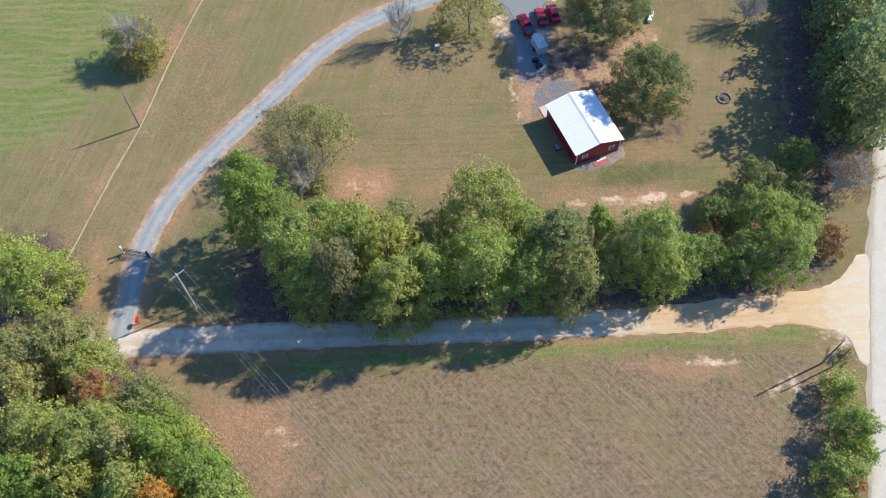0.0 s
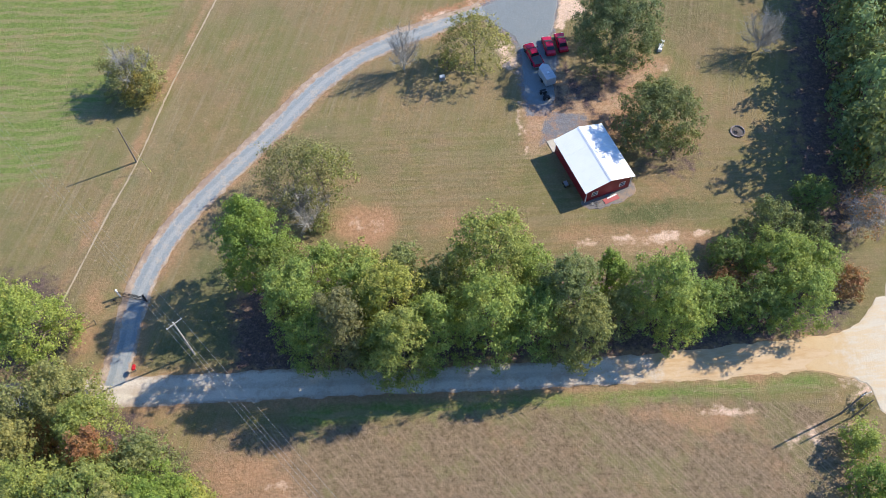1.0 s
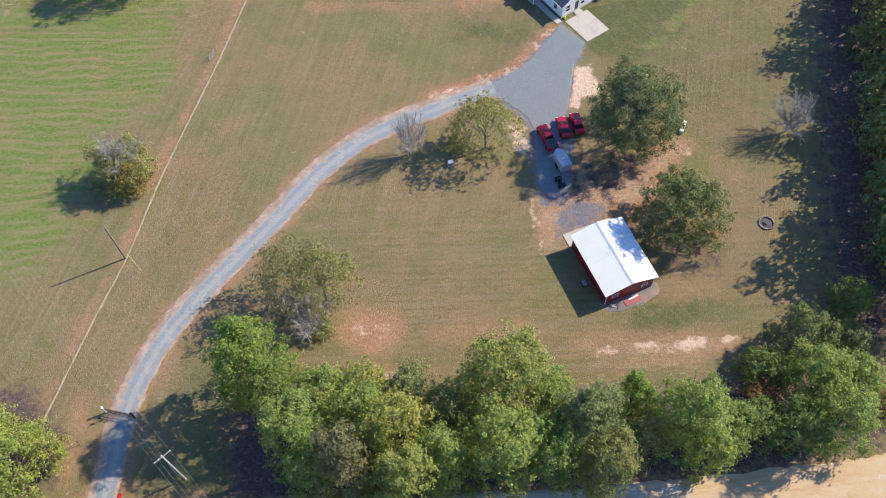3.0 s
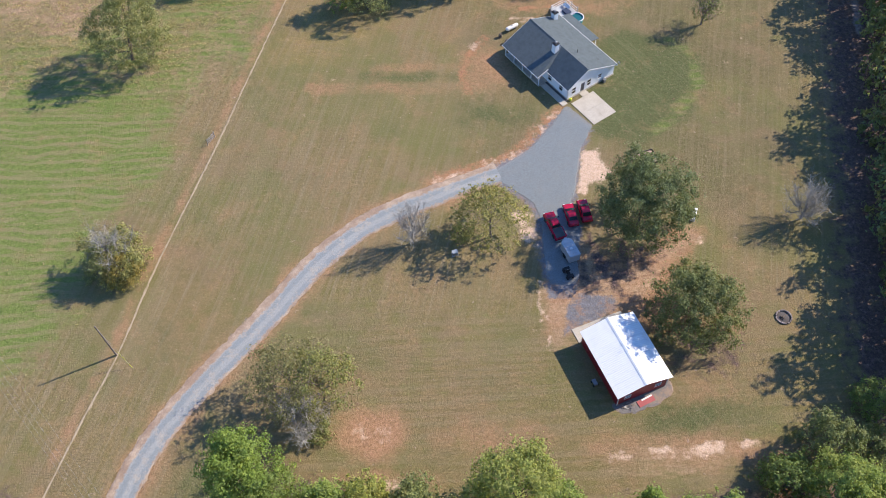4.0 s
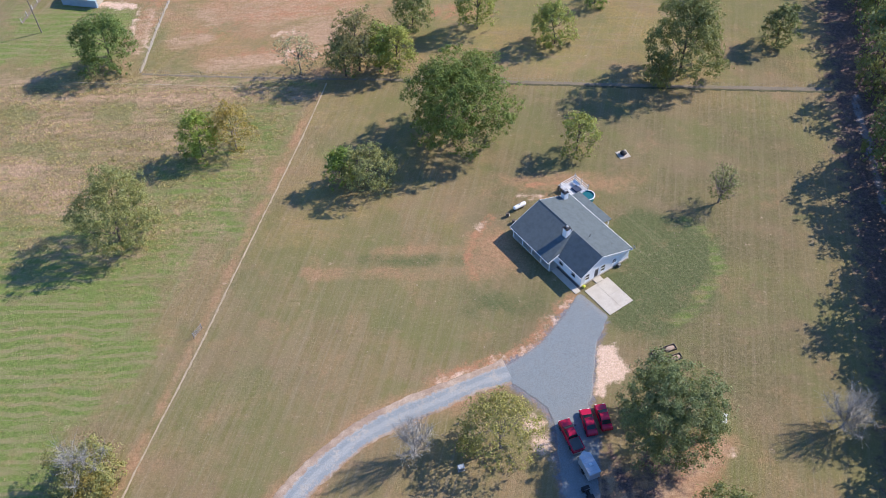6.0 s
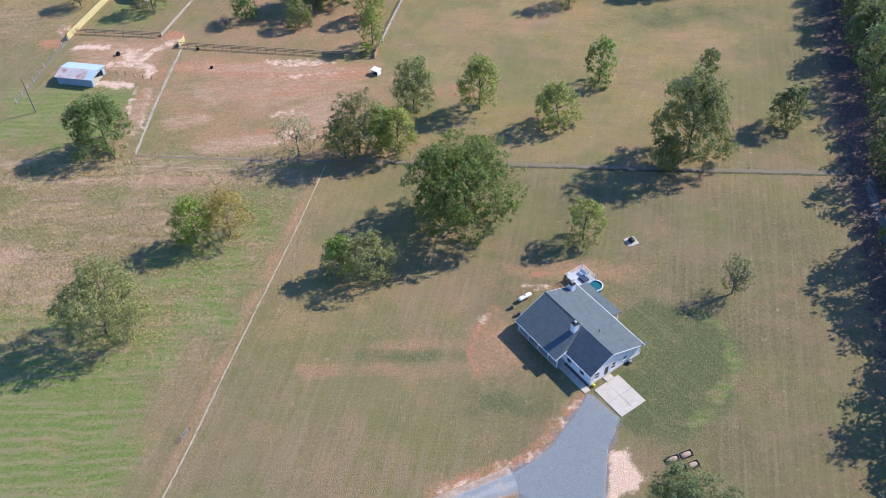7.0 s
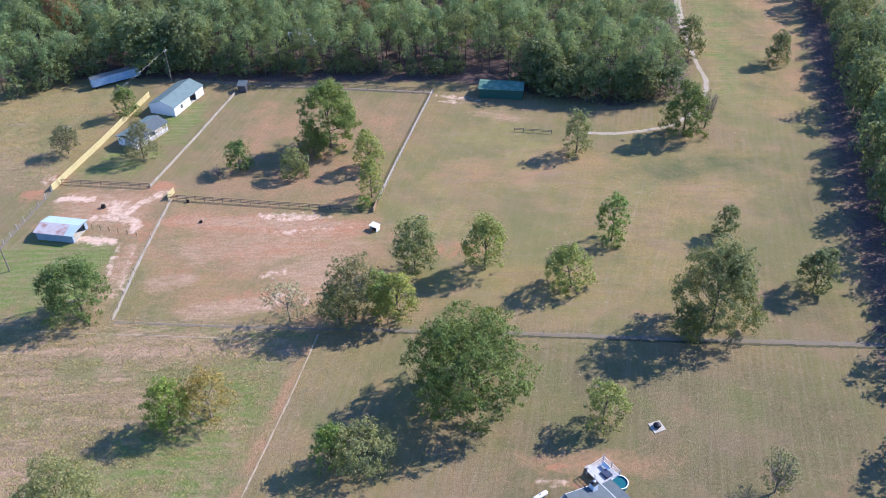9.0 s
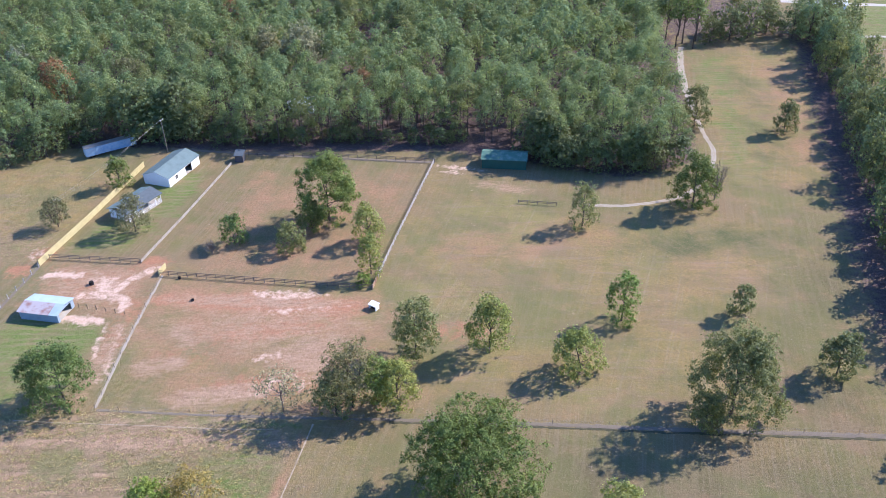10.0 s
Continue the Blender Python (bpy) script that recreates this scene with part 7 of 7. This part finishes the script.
def driveway_gate():
    ob = thing("driveway_gate", pose(-49.9, 65.7, 0, 0, 0, -12), "dark metal double gate with arched top standing over the driveway", "gate")
    for s in (-1, 1):
        part("post", lathe([(0.14, 0), (0.14, 1.9), (0.20, 1.92), (0.20, 2.0), (0.06, 2.12)], 12, at=(s * 2.2, 0, 0)), M_TRIM if s < 0 else M_BLACK, ob)
        leaf_part = part("gate_leaf", box(s * 1.07 - 1.0, -0.04, 0.18, s * 1.07 + 1.0, 0.04, 0.26), M_BLACK, ob)
        for z in (0.9, 1.35):
            part("rail", box(s * 1.07 - 1.0, -0.03, z, s * 1.07 + 1.0, 0.03, z + 0.07), M_BLACK, leaf_part)
        for k in range(11):
            u = s * 1.07 - 1.0 + 0.2 * k
            top = 1.55 + 0.45 * (1 - (abs(u) / 2.1) ** 2)
            part("bar", rod((u, 0, 0.18), (u, 0, top), 0.028, sides=6), M_BLACK, leaf_part)
    arm = thing("gate_opener", pose(-52.4, 65.0, 0), "small dark gate opener box on a post", "gate opener")
    part("post", box(-0.05, -0.05, 0, 0.05, 0.05, 0.9), M_BLACK, arm)
    part("box", box(-0.18, -0.14, 0.9, 0.18, 0.14, 1.25, 0.03), M_BLACK, arm)


driveway_gate()


def mailbox():
    ob = thing("mailbox", pose(-47.3, 53.9, 0), "red mailbox on a dark post beside the road", "mailbox")
    part("post", box(-0.06, -0.06, 0, 0.06, 0.06, 1.0), M_RAIL, ob)
    part("body", box(-0.25, -0.45, 1.0, 0.25, 0.45, 1.45, 0.12), M_REDPLASTIC, ob)
    part("flag", box(0.253, 0.1, 1.2, 0.273, 0.16, 1.6), M_REDPLASTIC, ob)


mailbox()
post = thing("corner_post", pose(-54.8, 61.4, 0), "leaning dark fence post at the driveway", "fence post")
part("post", rod((0, 0, -0.1), (0.15, 0.1, 1.5), 0.07, 0.06, 8), M_RAIL, post)
part("brace", rod((0.1, 0.05, 1.2), (-2.2, -1.0, 0.05), 0.04, sides=6), M_RAIL, post)
gate2 = thing("field_gate", pose(-46.2, 134.6, 0, 0, 0, 65), "dark open metal field gate beside the path", "gate")
for z in (0.25, 0.6, 0.95, 1.25):
    part("rail", rod((-1.1, 0, z), (1.1, 0, z), 0.03, sides=6), M_STEEL, gate2)
for u in (-1.1, 1.1):
    part("post", rod((u, 0, -0.1), (u, 0, 1.45), 0.06, sides=8), M_STEEL, gate2)


# ---- fences ----
def post_and_rail(points, label, spacing=2.6, rails=(0.45, 0.85, 1.25), mat=None, h=1.4, wire_rails=False, r=0.07):
    mat = mat or M_RAIL
    ob = thing("fence", pose(points[0][0], points[0][1], 0), label, "fence")
    o = Vector((points[0][0], points[0][1], 0))
    rr = random.Random(len(points) * 11 + int(abs(points[0][1])))
    share = None
    for (ax, ay), (bx, by) in zip(points, points[1:]):
        a, b = Vector((ax, ay, 0)) - o, Vector((bx, by, 0)) - o
        n = max(1, round((b - a).length / spacing))
        for k in range(n + 1):
            p = a.lerp(b, k / n)
            if share is None:
                share = part("post", box(-r, -r, -0.05, r, r, h, 0.01), mat, ob)
                share.location = p
            else:
                q = new("post", share.data)
                q.parent, q.location = ob, p
                q.rotation_euler = (rr.uniform(-0.05, 0.05), rr.uniform(-0.05, 0.05), rr.uniform(0, 3))
            if k < n:
                e = a.lerp(b, (k + 1) / n)
                for z in rails:
                    dz, dy = rr.uniform(-0.03, 0.03), rr.uniform(-0.03, 0.03)
                    if wire_rails:
                        part("wire", rod(p + Vector((0, 0, z)), e + Vector((0, 0, z)), 0.006, sides=4), M_WIRE, ob)
                    else:
                        d = (e - p).normalized()
                        s = Vector((-d.y, d.x, 0)) * 0.02
                        part("rail", prism([p + s + Vector((0, 0, z + dz)), e + s + Vector((0, 0, z + dy)), e + s + Vector((0, 0, z + dy + 0.13)), p + s + Vector((0, 0, z + dz + 0.13))], -2 * s), mat, ob)
    return ob


def board_fence(points, label, h=1.8, mat=None, section=2.4):
    """A close-boarded fence in sections, each with its boards' tops slightly uneven."""
    mat = mat or M_PALEWOOD
    ob = thing("board_fence", pose(points[0][0], points[0][1], 0), label, "fence")
    o = Vector((points[0][0], points[0][1], 0))
    rr = random.Random(9)
    for (ax, ay), (bx, by) in zip(points, points[1:]):
        a, b = Vector((ax, ay, 0)) - o, Vector((bx, by, 0)) - o
        n = max(1, round((b - a).length / section))
        d = (b - a).normalized()
        s = Vector((-d.y, d.x, 0))
        for k in range(n):
            p, e = a.lerp(b, k / n), a.lerp(b, (k + 1) / n)
            bm = bmesh.new()
            m = 15
            for j in range(m):
                u, w = p.lerp(e, j / m), p.lerp(e, (j + 0.93) / m)
                top = h + rr.uniform(-0.03, 0.03)
                off = s * rr.uniform(-0.008, 0.008)
                prism([u + off, w + off, w + off + Vector((0, 0, top)), u + off + Vector((0, 0, top))], s * 0.022, bm)
            part("panel", bm, mat, ob)
            part("post", box(p.x - 0.06, p.y - 0.06, 0, p.x + 0.06, p.y + 0.06, h - 0.05), mat, ob)
    return ob


board_fence([(-104.0, 256.4), (-99.0, 279.4), (-93.9, 307.6)], "long pale yellow close-boarded wooden fence")
post_and_rail([(-102.8, 259.6), (-79.6, 256.8)], "dark wooden post and rail fence across the yard")
post_and_rail([(-73.6, 251.6), (-50.5, 248.2), (-35.7, 246.0), (-22.7, 244.3)], "dark wooden post and rail fence of the paddock", spacing=2.4)
board_fence([(-79.6, 257.2), (-74.4, 279.6), (-68.4, 308.0)], "silvered grey board fence along the paddock", 0.85, M_GREYFENCE)
post_and_rail([(-22.6, 244.5), (-18.3, 265.4), (-13.3, 288.0), (-9.2, 306.0)], "pale silvered wooden paddock fence with boards", 2.4, (0.35, 0.75, 1.15), M_SILVERWOOD)
board_fence([(-22.6, 244.4), (-21.6, 249.0)], "short brown board fence piece at the paddock corner", 1.3, worn("tan_fence_wood", (0.40, 0.26, 0.16), (0.28, 0.18, 0.11), 0.85))
board_fence([(-73.6, 251.4), (-72.8, 254.6)], "short pale board fence piece at the gateway", 1.6)
post_and_rail([(-72.9, 251.4), (-73.6, 227.0), (-73.4, 207.0)], "grey wire fence with wooden posts", 4.0, (0.4, 0.8, 1.05), M_POLE, 1.1, True, 0.035)
post_and_rail([(-73.4, 207.0), (-50.0, 205.0), (-31.0, 203.8), (-16.6, 203.0), (8.5, 201.5), (39.5, 199.2), (78.0, 196.7)], "low wire boundary fence with thin posts", 5.0, (0.35, 0.7, 0.95), M_POLE, 1.0, True, 0.028)
post_and_rail([(-104.1, 256.0), (-106.3, 240.0), (-107.5, 228.0)], "grey wire fence with wooden posts", 3.0, (0.4, 0.8, 1.15), M_SILVERWOOD, 1.3, True)
post_and_rail([(-64.5, 313.4), (-37.2, 310.8), (-9.0, 306.4)], "dark wooden fence along the edge of the woods", 2.8)
post_and_rail([(-90.5, 240.0), (-84.0, 238.5), (-77.0, 236.5)], "low dark pen fence beside the shed", 2.2, (0.4, 0.8, 1.1), M_RAIL, 1.2, True, 0.05)
post_and_rail([(13.5, 282.3), (18.5, 281.4), (23.5, 280.5)], "low weathered wooden rail in the grass", 2.5, (0.5, 0.9), M_POLE, 1.1)


post_and_rail([(-46.8, 61.9), (-33.0, 61.4)], "sagging pale cable between thin posts under the trees", 5.2, (0.75,), M_POLE, 0.95, True, 0.04)
pipe = thing("culvert_pipe", pose(-32.2, 49.4, 0.12), "short pale drain pipe lying in the roadside ditch", "pipe")
part("tube", move(lathe([(0.17, -1.7), (0.17, 1.7), (0.13, 1.7), (0.13, -1.7)], 14, caps=False), pose(0, 0, 0, 90, 0, 88)), M_CONCRETE, pipe)
for fx, fy, fr, fh in ((-63.2, 241.3, 0.42, 0.30), (-68.4, 250.0, 0.36, 0.5)):
    tub = thing("feed_tub", pose(fx, fy, 0.0, 0, 0, fx * 9), "black rubber feed tub standing on bare paddock soil", "feed tub", "feed tubs in the paddock")
    part("bowl", lathe([(0.0, 0.0), (fr * 0.8, 0.0), (fr, fh), (fr * 0.93, fh), (fr * 0.74, 0.06), (0.0, 0.06)], 18), M_TYRE, tub)
    part("rim", lathe([(fr * 0.95, fh), (fr * 1.06, fh), (fr * 1.06, fh + 0.04), (fr * 0.95, fh + 0.04)], 18, caps=False), M_TYRE, tub)
marker = thing("marker_post", pose(-45.1, 55.3, 0), "short dark marker post with a small board", "marker post")
part("post", box(-0.05, -0.05, 0, 0.05, 0.05, 1.1, 0.01), M_RAIL, marker)
part("board", box(-0.28, -0.075, 0.75, 0.28, -0.053, 1.08, 0.01), M_DOOR, marker)


# ---- sheds ----
def shed(name, m, w, d, h_low, h_high, wall, roof, label, category="shed", over=0.3, openings=(), lean=True, sheets=6):
    """A simple shed, w along local x and d along y; a lean-to roof rising to +y, or a gable roof along x."""
    ob = thing(name, m, label, category)
    part("floor", box(0.05, 0.05, 0, w - 0.05, d - 0.05, 0.08), M_CONCRETE, ob)
    back = h_high if lean else h_low
    holes = [o[1:] for o in openings if o[0] == "front"]
    part("wall", holed_wall(w, h_low, holes, 0.12), wall, ob)
    part("wall", move(holed_wall(w, back, [o[1:] for o in openings if o[0] == "back"], 0.12), pose(0, d - 0.12, 0)), wall, ob)
    for x, side in ((0, "west"), (w - 0.12, "east")):
        hs = [o[1:] for o in openings if o[0] == side]
        part("wall", move(holed_wall(d - 0.246, h_low, hs, 0.12), pose(x + 0.12, 0.123, 0, 0, 0, 90)), wall, ob)
        if lean:
            part("gable", prism([(x, 0.125, h_low), (x, d - 0.125, h_low), (x, d - 0.125, h_high)], (0.12, 0, 0)), wall, ob)
        else:
            part("gable", prism([(x, 0.02, h_low), (x, d - 0.02, h_low), (x, d / 2, h_high)], (0.12, 0, 0)), wall, ob)
    for o in openings:
        if o[3] - o[1] < 1.5 and o[2] > 0.5:
            mm = {"front": pose((o[1] + o[3]) / 2, 0, o[2]), "back": pose((o[1] + o[3]) / 2, d, o[2], 0, 0, 180), "west": pose(0.12, 0.123 + (o[1] + o[3]) / 2, o[2], 0, 0, 90) @ pose(0, 0.12, 0, 0, 0, 180), "east": pose(w, 0.123 + (o[1] + o[3]) / 2, o[2], 0, 0, 90)}[o[0]]
            window(ob, mm, o[3] - o[1], o[4] - o[2])
    x0, step = -over, (w + 2 * over) / sheets
    slopes = [((-over, h_low - over * (h_high - h_low) / d), (d + over, h_high + over * (h_high - h_low) / d))] if lean else [((-over, h_low - over * 2 * (h_high - h_low) / d), (d / 2, h_high)), ((d + over, h_low - over * 2 * (h_high - h_low) / d), (d / 2, h_high))]
    for side, ((ya, za), (yb, zb)) in enumerate(slopes):
        for k in range(sheets):
            a, b = x0 + step * k, x0 + step * (k + 1) - 0.01
            mat = roof[0] if isinstance(roof, tuple) and k < sheets * 0.68 and side == 0 else roof[-1] if isinstance(roof, tuple) else roof
            dz = 0.006 * (k % 2) + 0.13
            part("roof_sheet", prism([(a, ya, za + dz), (b, ya, za + dz), (b, yb, zb + dz), (a, yb, zb + dz)], (0, 0, -0.05)), mat, ob)
    return ob


shed("tin_shed", pose(-99.8, 235.7, 0, 0, 0, -11), 9.3, 6.2, 2.1, 2.75, M_GREYWALL, (M_RUSTTIN, M_GALV), "open-sided animal shed with a rust-streaked tin roof", over=0.35, openings=(("east", 0.5, 0.0, 5.0, 1.9),), lean=False, sheets=9)
shed("white_outbuilding", pose(-82.8, 294.6, 0, 0, 0, 71), 15.0, 8.4, 2.8, 4.3, M_WHITE, M_TEALROOF, "long white outbuilding with a weathered green metal roof", "outbuilding", openings=(("front", 8.0, 0.0, 11.0, 2.4), ("front", 3.0, 1.0, 4.2, 2.1)), lean=False, sheets=12)
shed("green_shed", pose(4.6, 302.6, 0, 0, 0, -8), 12.6, 6.0, 2.9, 3.9, M_GREENMETAL, M_DAPPLEROOF, "green metal shed with sun dapples painted on its roof at the woods' edge", lean=False, sheets=10)
shed("small_shed", pose(-67.6, 309.3, 0, 0, 0, -5), 2.4, 2.4, 2.1, 2.7, M_DOOR, M_SHINGLE, "small dark hut at the edge of the woods", over=0.25, sheets=2)


def porch_building():
    ob = thing("porch_cabin", pose(-94.4, 279.0, 0, 0, 0, 63), "small white cabin with an open white porch and grey roof", "cabin")
    w, d = 12.0, 7.0
    part("floor", box(0, -d, 0, w, 0, 0.2), M_CONCRETE, ob)
    part("wall", move(holed_wall(7.0, 2.5, [(1.2, 1.0, 2.2, 2.1), (4.5, 1.0, 5.5, 2.1)], 0.15), pose(0.1, -5.0, 0.2)), M_WHITE, ob)
    for a, b in ((1.2, 2.2), (4.5, 5.5)):
        window(ob, pose(0.1 + (a + b) / 2, -5.0, 1.2), b - a, 1.1)
    part("wall", box(0.1, -0.3, 0.2, 11.8, -0.15, 2.7), M_WHITE, ob)
    part("wall", box(0.1, -4.847, 0.2, 0.25, -0.303, 2.7), M_WHITE, ob)
    part("wall", box(6.95, -4.847, 0.2, 7.1, -0.303, 2.7), M_WHITE, ob)
    part("roof", prism([(-0.4, -d - 0.3, 2.75), (w + 0.4, -d - 0.3, 2.75), (w + 0.4, -d / 2, 3.9), (-0.4, -d / 2, 3.9)], (0, 0, -0.12)), M_SHINGLE, ob)
    part("roof", prism([(-0.4, 0.3, 2.75), (w + 0.4, 0.3, 2.75), (w + 0.4, -d / 2 + 0.003, 3.9), (-0.4, -d / 2 + 0.003, 3.9)], (0, 0, -0.12)), M_TEALROOF, ob)
    for u in (0.2, 2.6, 5.0, 7.4, 9.8, 11.8):
        part("post", box(u - 0.08, -d + 0.05, 0.2, u + 0.08, -d + 0.21, 2.7), M_TRIM, ob)
    for z in (0.55, 1.05):
        part("rail", box(0.2, -d + 0.09, z, 11.8, -d + 0.16, z + 0.08), M_TRIM, ob)
    for k in range(36):
        part("baluster", box(0.35 + 0.32 * k, -d + 0.11, 0.63, 0.39 + 0.32 * k, -d + 0.14, 1.05), M_TRIM, ob)
    for z in (0.55, 1.05):
        part("rail", box(11.76, -d + 0.25, z, 11.83, -0.4, z + 0.08), M_TRIM, ob)


porch_building()


def container():
    a, b = Vector((-112.8, 313.0)), Vector((-100.4, 321.4))
    ob = thing("storage_trailer", pose(a.x, a.y, 0, 0, 0, math.degrees(math.atan2(b.y - a.y, b.x - a.x))), "long faded blue and white storage trailer at the woods' edge", "storage trailer")
    n = (b - a).length
    part("body", box(0, -0.2, 0.7, n, 2.3, 3.3, 0.06), M_BLUEBOX, ob)
    for k in range(12):
        u = 0.6 + k * (n - 1.2) / 11
        part("rib", box(u - 0.05, -0.25, 0.75, u + 0.05, -0.203, 3.2), M_BLUEBOX, ob)
    part("roof_rim", box(-0.04, -0.26, 3.3, n + 0.04, 2.36, 3.38, 0.02), M_STEEL, ob)
    part("frame", box(0.4, 0.2, 0.45, n - 0.4, 1.9, 0.697), M_BLACK, ob)
    for u in (1.2, 2.3, n - 1.2):
        for v in (0.1, 2.0):
            wheel(ob, u, v, 0.45, 0.3)


container()


def hut():
    ob = thing("animal_hut", pose(-21.8, 237.2, 0, 0, 0, -35) @ Matrix.Diagonal((0.8, 0.8, 0.9, 1)), "small white animal hut on red soil", "hut")
    part("wall", box(-1.2, 0.7, 0, 1.2, 0.8, 1.5), M_WHITE, ob)
    for x in (-1.2, 1.1):
        part("wall", box(x, -0.8, 0, x + 0.1, 0.697, 1.35), M_WHITE, ob)
    part("roof", prism([(-1.4, -1.0, 1.40), (1.4, -1.0, 1.40), (1.4, 1.0, 1.62), (-1.4, 1.0, 1.62)], (0, 0, -0.06)), M_TRIM, ob)
    part("trough", box(-0.8, -0.3, 0, 0.8, 0.3, 0.4, 0.03), M_BLACK, ob)


hut()


def fire_ring(x, y, r, label, n=16):
    ob = thing("fire_ring", pose(x, y, 0), label, "fire ring")
    rr = random.Random(int(x))
    part("ash_bed", lathe([(r - 0.15, 0.0), (r - 0.2, 0.05), (0.2, 0.10)], 18), M_ASH, ob)
    for k in range(n):
        a = k * math.tau / n
        bm = box(-0.22, -0.13, 0, 0.22, 0.13, rr.uniform(0.18, 0.30), 0.05)
        part("stone", move(bm, pose(r * math.cos(a), r * math.sin(a), 0, 0, 0, math.degrees(a) + 90 + rr.uniform(-12, 12))), M_STONE, ob)
    for k in range(4):
        part("log", rod((rr.uniform(-0.6, 0.6), rr.uniform(-0.6, 0.6), 0.12), (rr.uniform(-0.6, 0.6), rr.uniform(-0.6, 0.6), 0.3), 0.08), M_BARK, ob)


fire_ring(48.3, 97.0, 1.15, "round ring of grey stones with ash beside the tree belt")


def fire_pit():
    ob = thing("fire_pit", pose(31.0, 177.0, 0, 0, 0, 20), "dark fire pit on a pale square slab in the lawn", "fire pit")
    part("slab", box(-1.15, -1.15, 0, 1.15, 1.15, 0.10, 0.03), M_CONCRETE, ob)
    part("bowl", lathe([(0.45, 0.1), (0.65, 0.45), (0.70, 0.50), (0.62, 0.50), (0.42, 0.22), (0.1, 0.2)], 18), M_BLACK, ob)
    part("hood", lathe([(0.66, 0.55), (0.55, 0.75), (0.2, 0.95), (0.05, 1.0)], 18), M_BLACK, ob)


fire_pit()


def planter_bed(m, fill, label):
    """A raised bed: four dark boards round a heap of soil."""
    ob = thing("planter_bed", m, label, "planter bed", "raised beds on the lawn")
    for s in (-1, 1):
        part("side_board", box(-0.95, s * 0.50 - 0.04, 0, 0.95, s * 0.50 + 0.04, 0.42, 0.01), M_RAIL, ob)
        part("end_board", box(s * 0.95 - 0.04, -0.455, 0, s * 0.95 + 0.04, 0.455, 0.42, 0.01), M_RAIL, ob)
    part("soil", lathe([(0.62, 0.05), (0.60, 0.24), (0.40, 0.33), (0.12, 0.36)], 14), fill, ob)
    ob.children[-1].scale = (1.35, 0.68, 1)
    return ob


M_BEDSOIL = worn("sandy_bed_soil", (0.420, 0.310, 0.230), (0.260, 0.190, 0.140), 0.95, fine=6)
M_DARKSOIL = worn("dark_bed_soil", (0.090, 0.070, 0.055), (0.050, 0.040, 0.034), 0.95, fine=6)
planter_bed(pose(29.8, 129.4, 0, 0, 0, 20), M_BEDSOIL, "raised dark-boarded bed filled with sandy soil")
planter_bed(pose(32.0, 130.2, 0, 0, 0, 20), M_BEDSOIL, "raised dark-boarded bed with a soil heap")
planter_bed(pose(32.6, 128.4, 0, 0, 0, 20), M_BEDSOIL, "raised dark-boarded bed with pale soil")
planter_bed(pose(30.6, 127.7, 0, 0, 0, 20), M_DARKSOIL, "raised dark-boarded bed with dark soil")
boat = thing("stacked_crates", pose(37.7, 116.5, 0, 0, 0, 70), "white plastic crates stacked under the oak", "crates")
for k in range(4):
    part("crate", box(-1.2 + 0.62 * k, -0.35, 0, -0.66 + 0.62 * k, 0.35, 0.7 + 0.1 * (k % 2), 0.03), M_TRIM, boat)
for bx, by in ((7.1, 160.5), (8.2, 158.8)):
    barrel = thing("barrel", pose(bx, by, 0), "small dark brown barrel on the red soil beside the porch", "barrel", "barrels beside the porch")
    part("drum", lathe([(0.27, 0), (0.33, 0.25), (0.34, 0.45), (0.33, 0.65), (0.27, 0.88), (0.24, 0.86), (0.05, 0.84)], 16), M_BARK, barrel)
    for z in (0.22, 0.66):
        part("hoop", lathe([(0.335, z), (0.350, z + 0.01), (0.350, z + 0.05), (0.335, z + 0.06)], 16, caps=False), M_STEEL, barrel)
cooler = thing("garden_box", pose(-2.3, 109.4, 0, 0, 0, 15), "small pale grey utility box on the grass", "utility box")
part("base", box(-0.55, -0.45, 0, 0.55, 0.45, 0.12, 0.02), M_CONCRETE, cooler)
part("housing", box(-0.45, -0.35, 0.12, 0.45, 0.35, 0.75, 0.05), M_STEEL, cooler)
part("lid", box(-0.48, -0.38, 0.75, 0.48, 0.38, 0.82, 0.03), M_TRAILER, cooler)
feeder = thing("hay_feeder", pose(-88.6, 248.4, 0) @ Matrix.Diagonal((0.6, 0.6, 0.8, 1)), "dark round hay feeder on bare soil", "hay feeder")
part("ring", lathe([(0.9, 0), (0.9, 0.9), (0.86, 0.9), (0.86, 0.1), (0.2, 0.1)], 18), M_BLACK, feeder)
for k in range(8):
    part("bar", rod((0.9 * math.cos(k * 0.785), 0.9 * math.sin(k * 0.785), 0), (0.6 * math.cos(k * 0.785), 0.6 * math.sin(k * 0.785), 1.5), 0.03, sides=5), M_STEEL, feeder)
# white cabin half hidden in a clearing of the pine woods
shed("forest_cabin", pose(-57.0, 344.0, 0, 0, 0, -6), 8, 5, 3.2, 4.8, M_WHITE, M_TINWHITE, "white cabin half hidden among the pines", "cabin", lean=False, sheets=6)
# far white house beyond the tree belt
shed("far_house", pose(148, 440, 0, 0, 0, -20), 14, 9, 3.0, 5.0, M_WHITE, M_TINWHITE, "distant white house with a pale metal roof", "house", lean=False, sheets=6)
strip("road", [(140, 452, 4), (165, 446, 4), (200, 440, 4), (260, 430, 4)], M_SAND, 0.03, 3.0, 7, 0.2, "distant pale road behind the tree belt", "road")
strip("road", [(150, 402, 2.5), (160, 405, 2.5), (200, 398, 2.5)], M_SAND, 0.03, 3.0, 7, 0.2, "distant pale track behind the tree belt", "road")
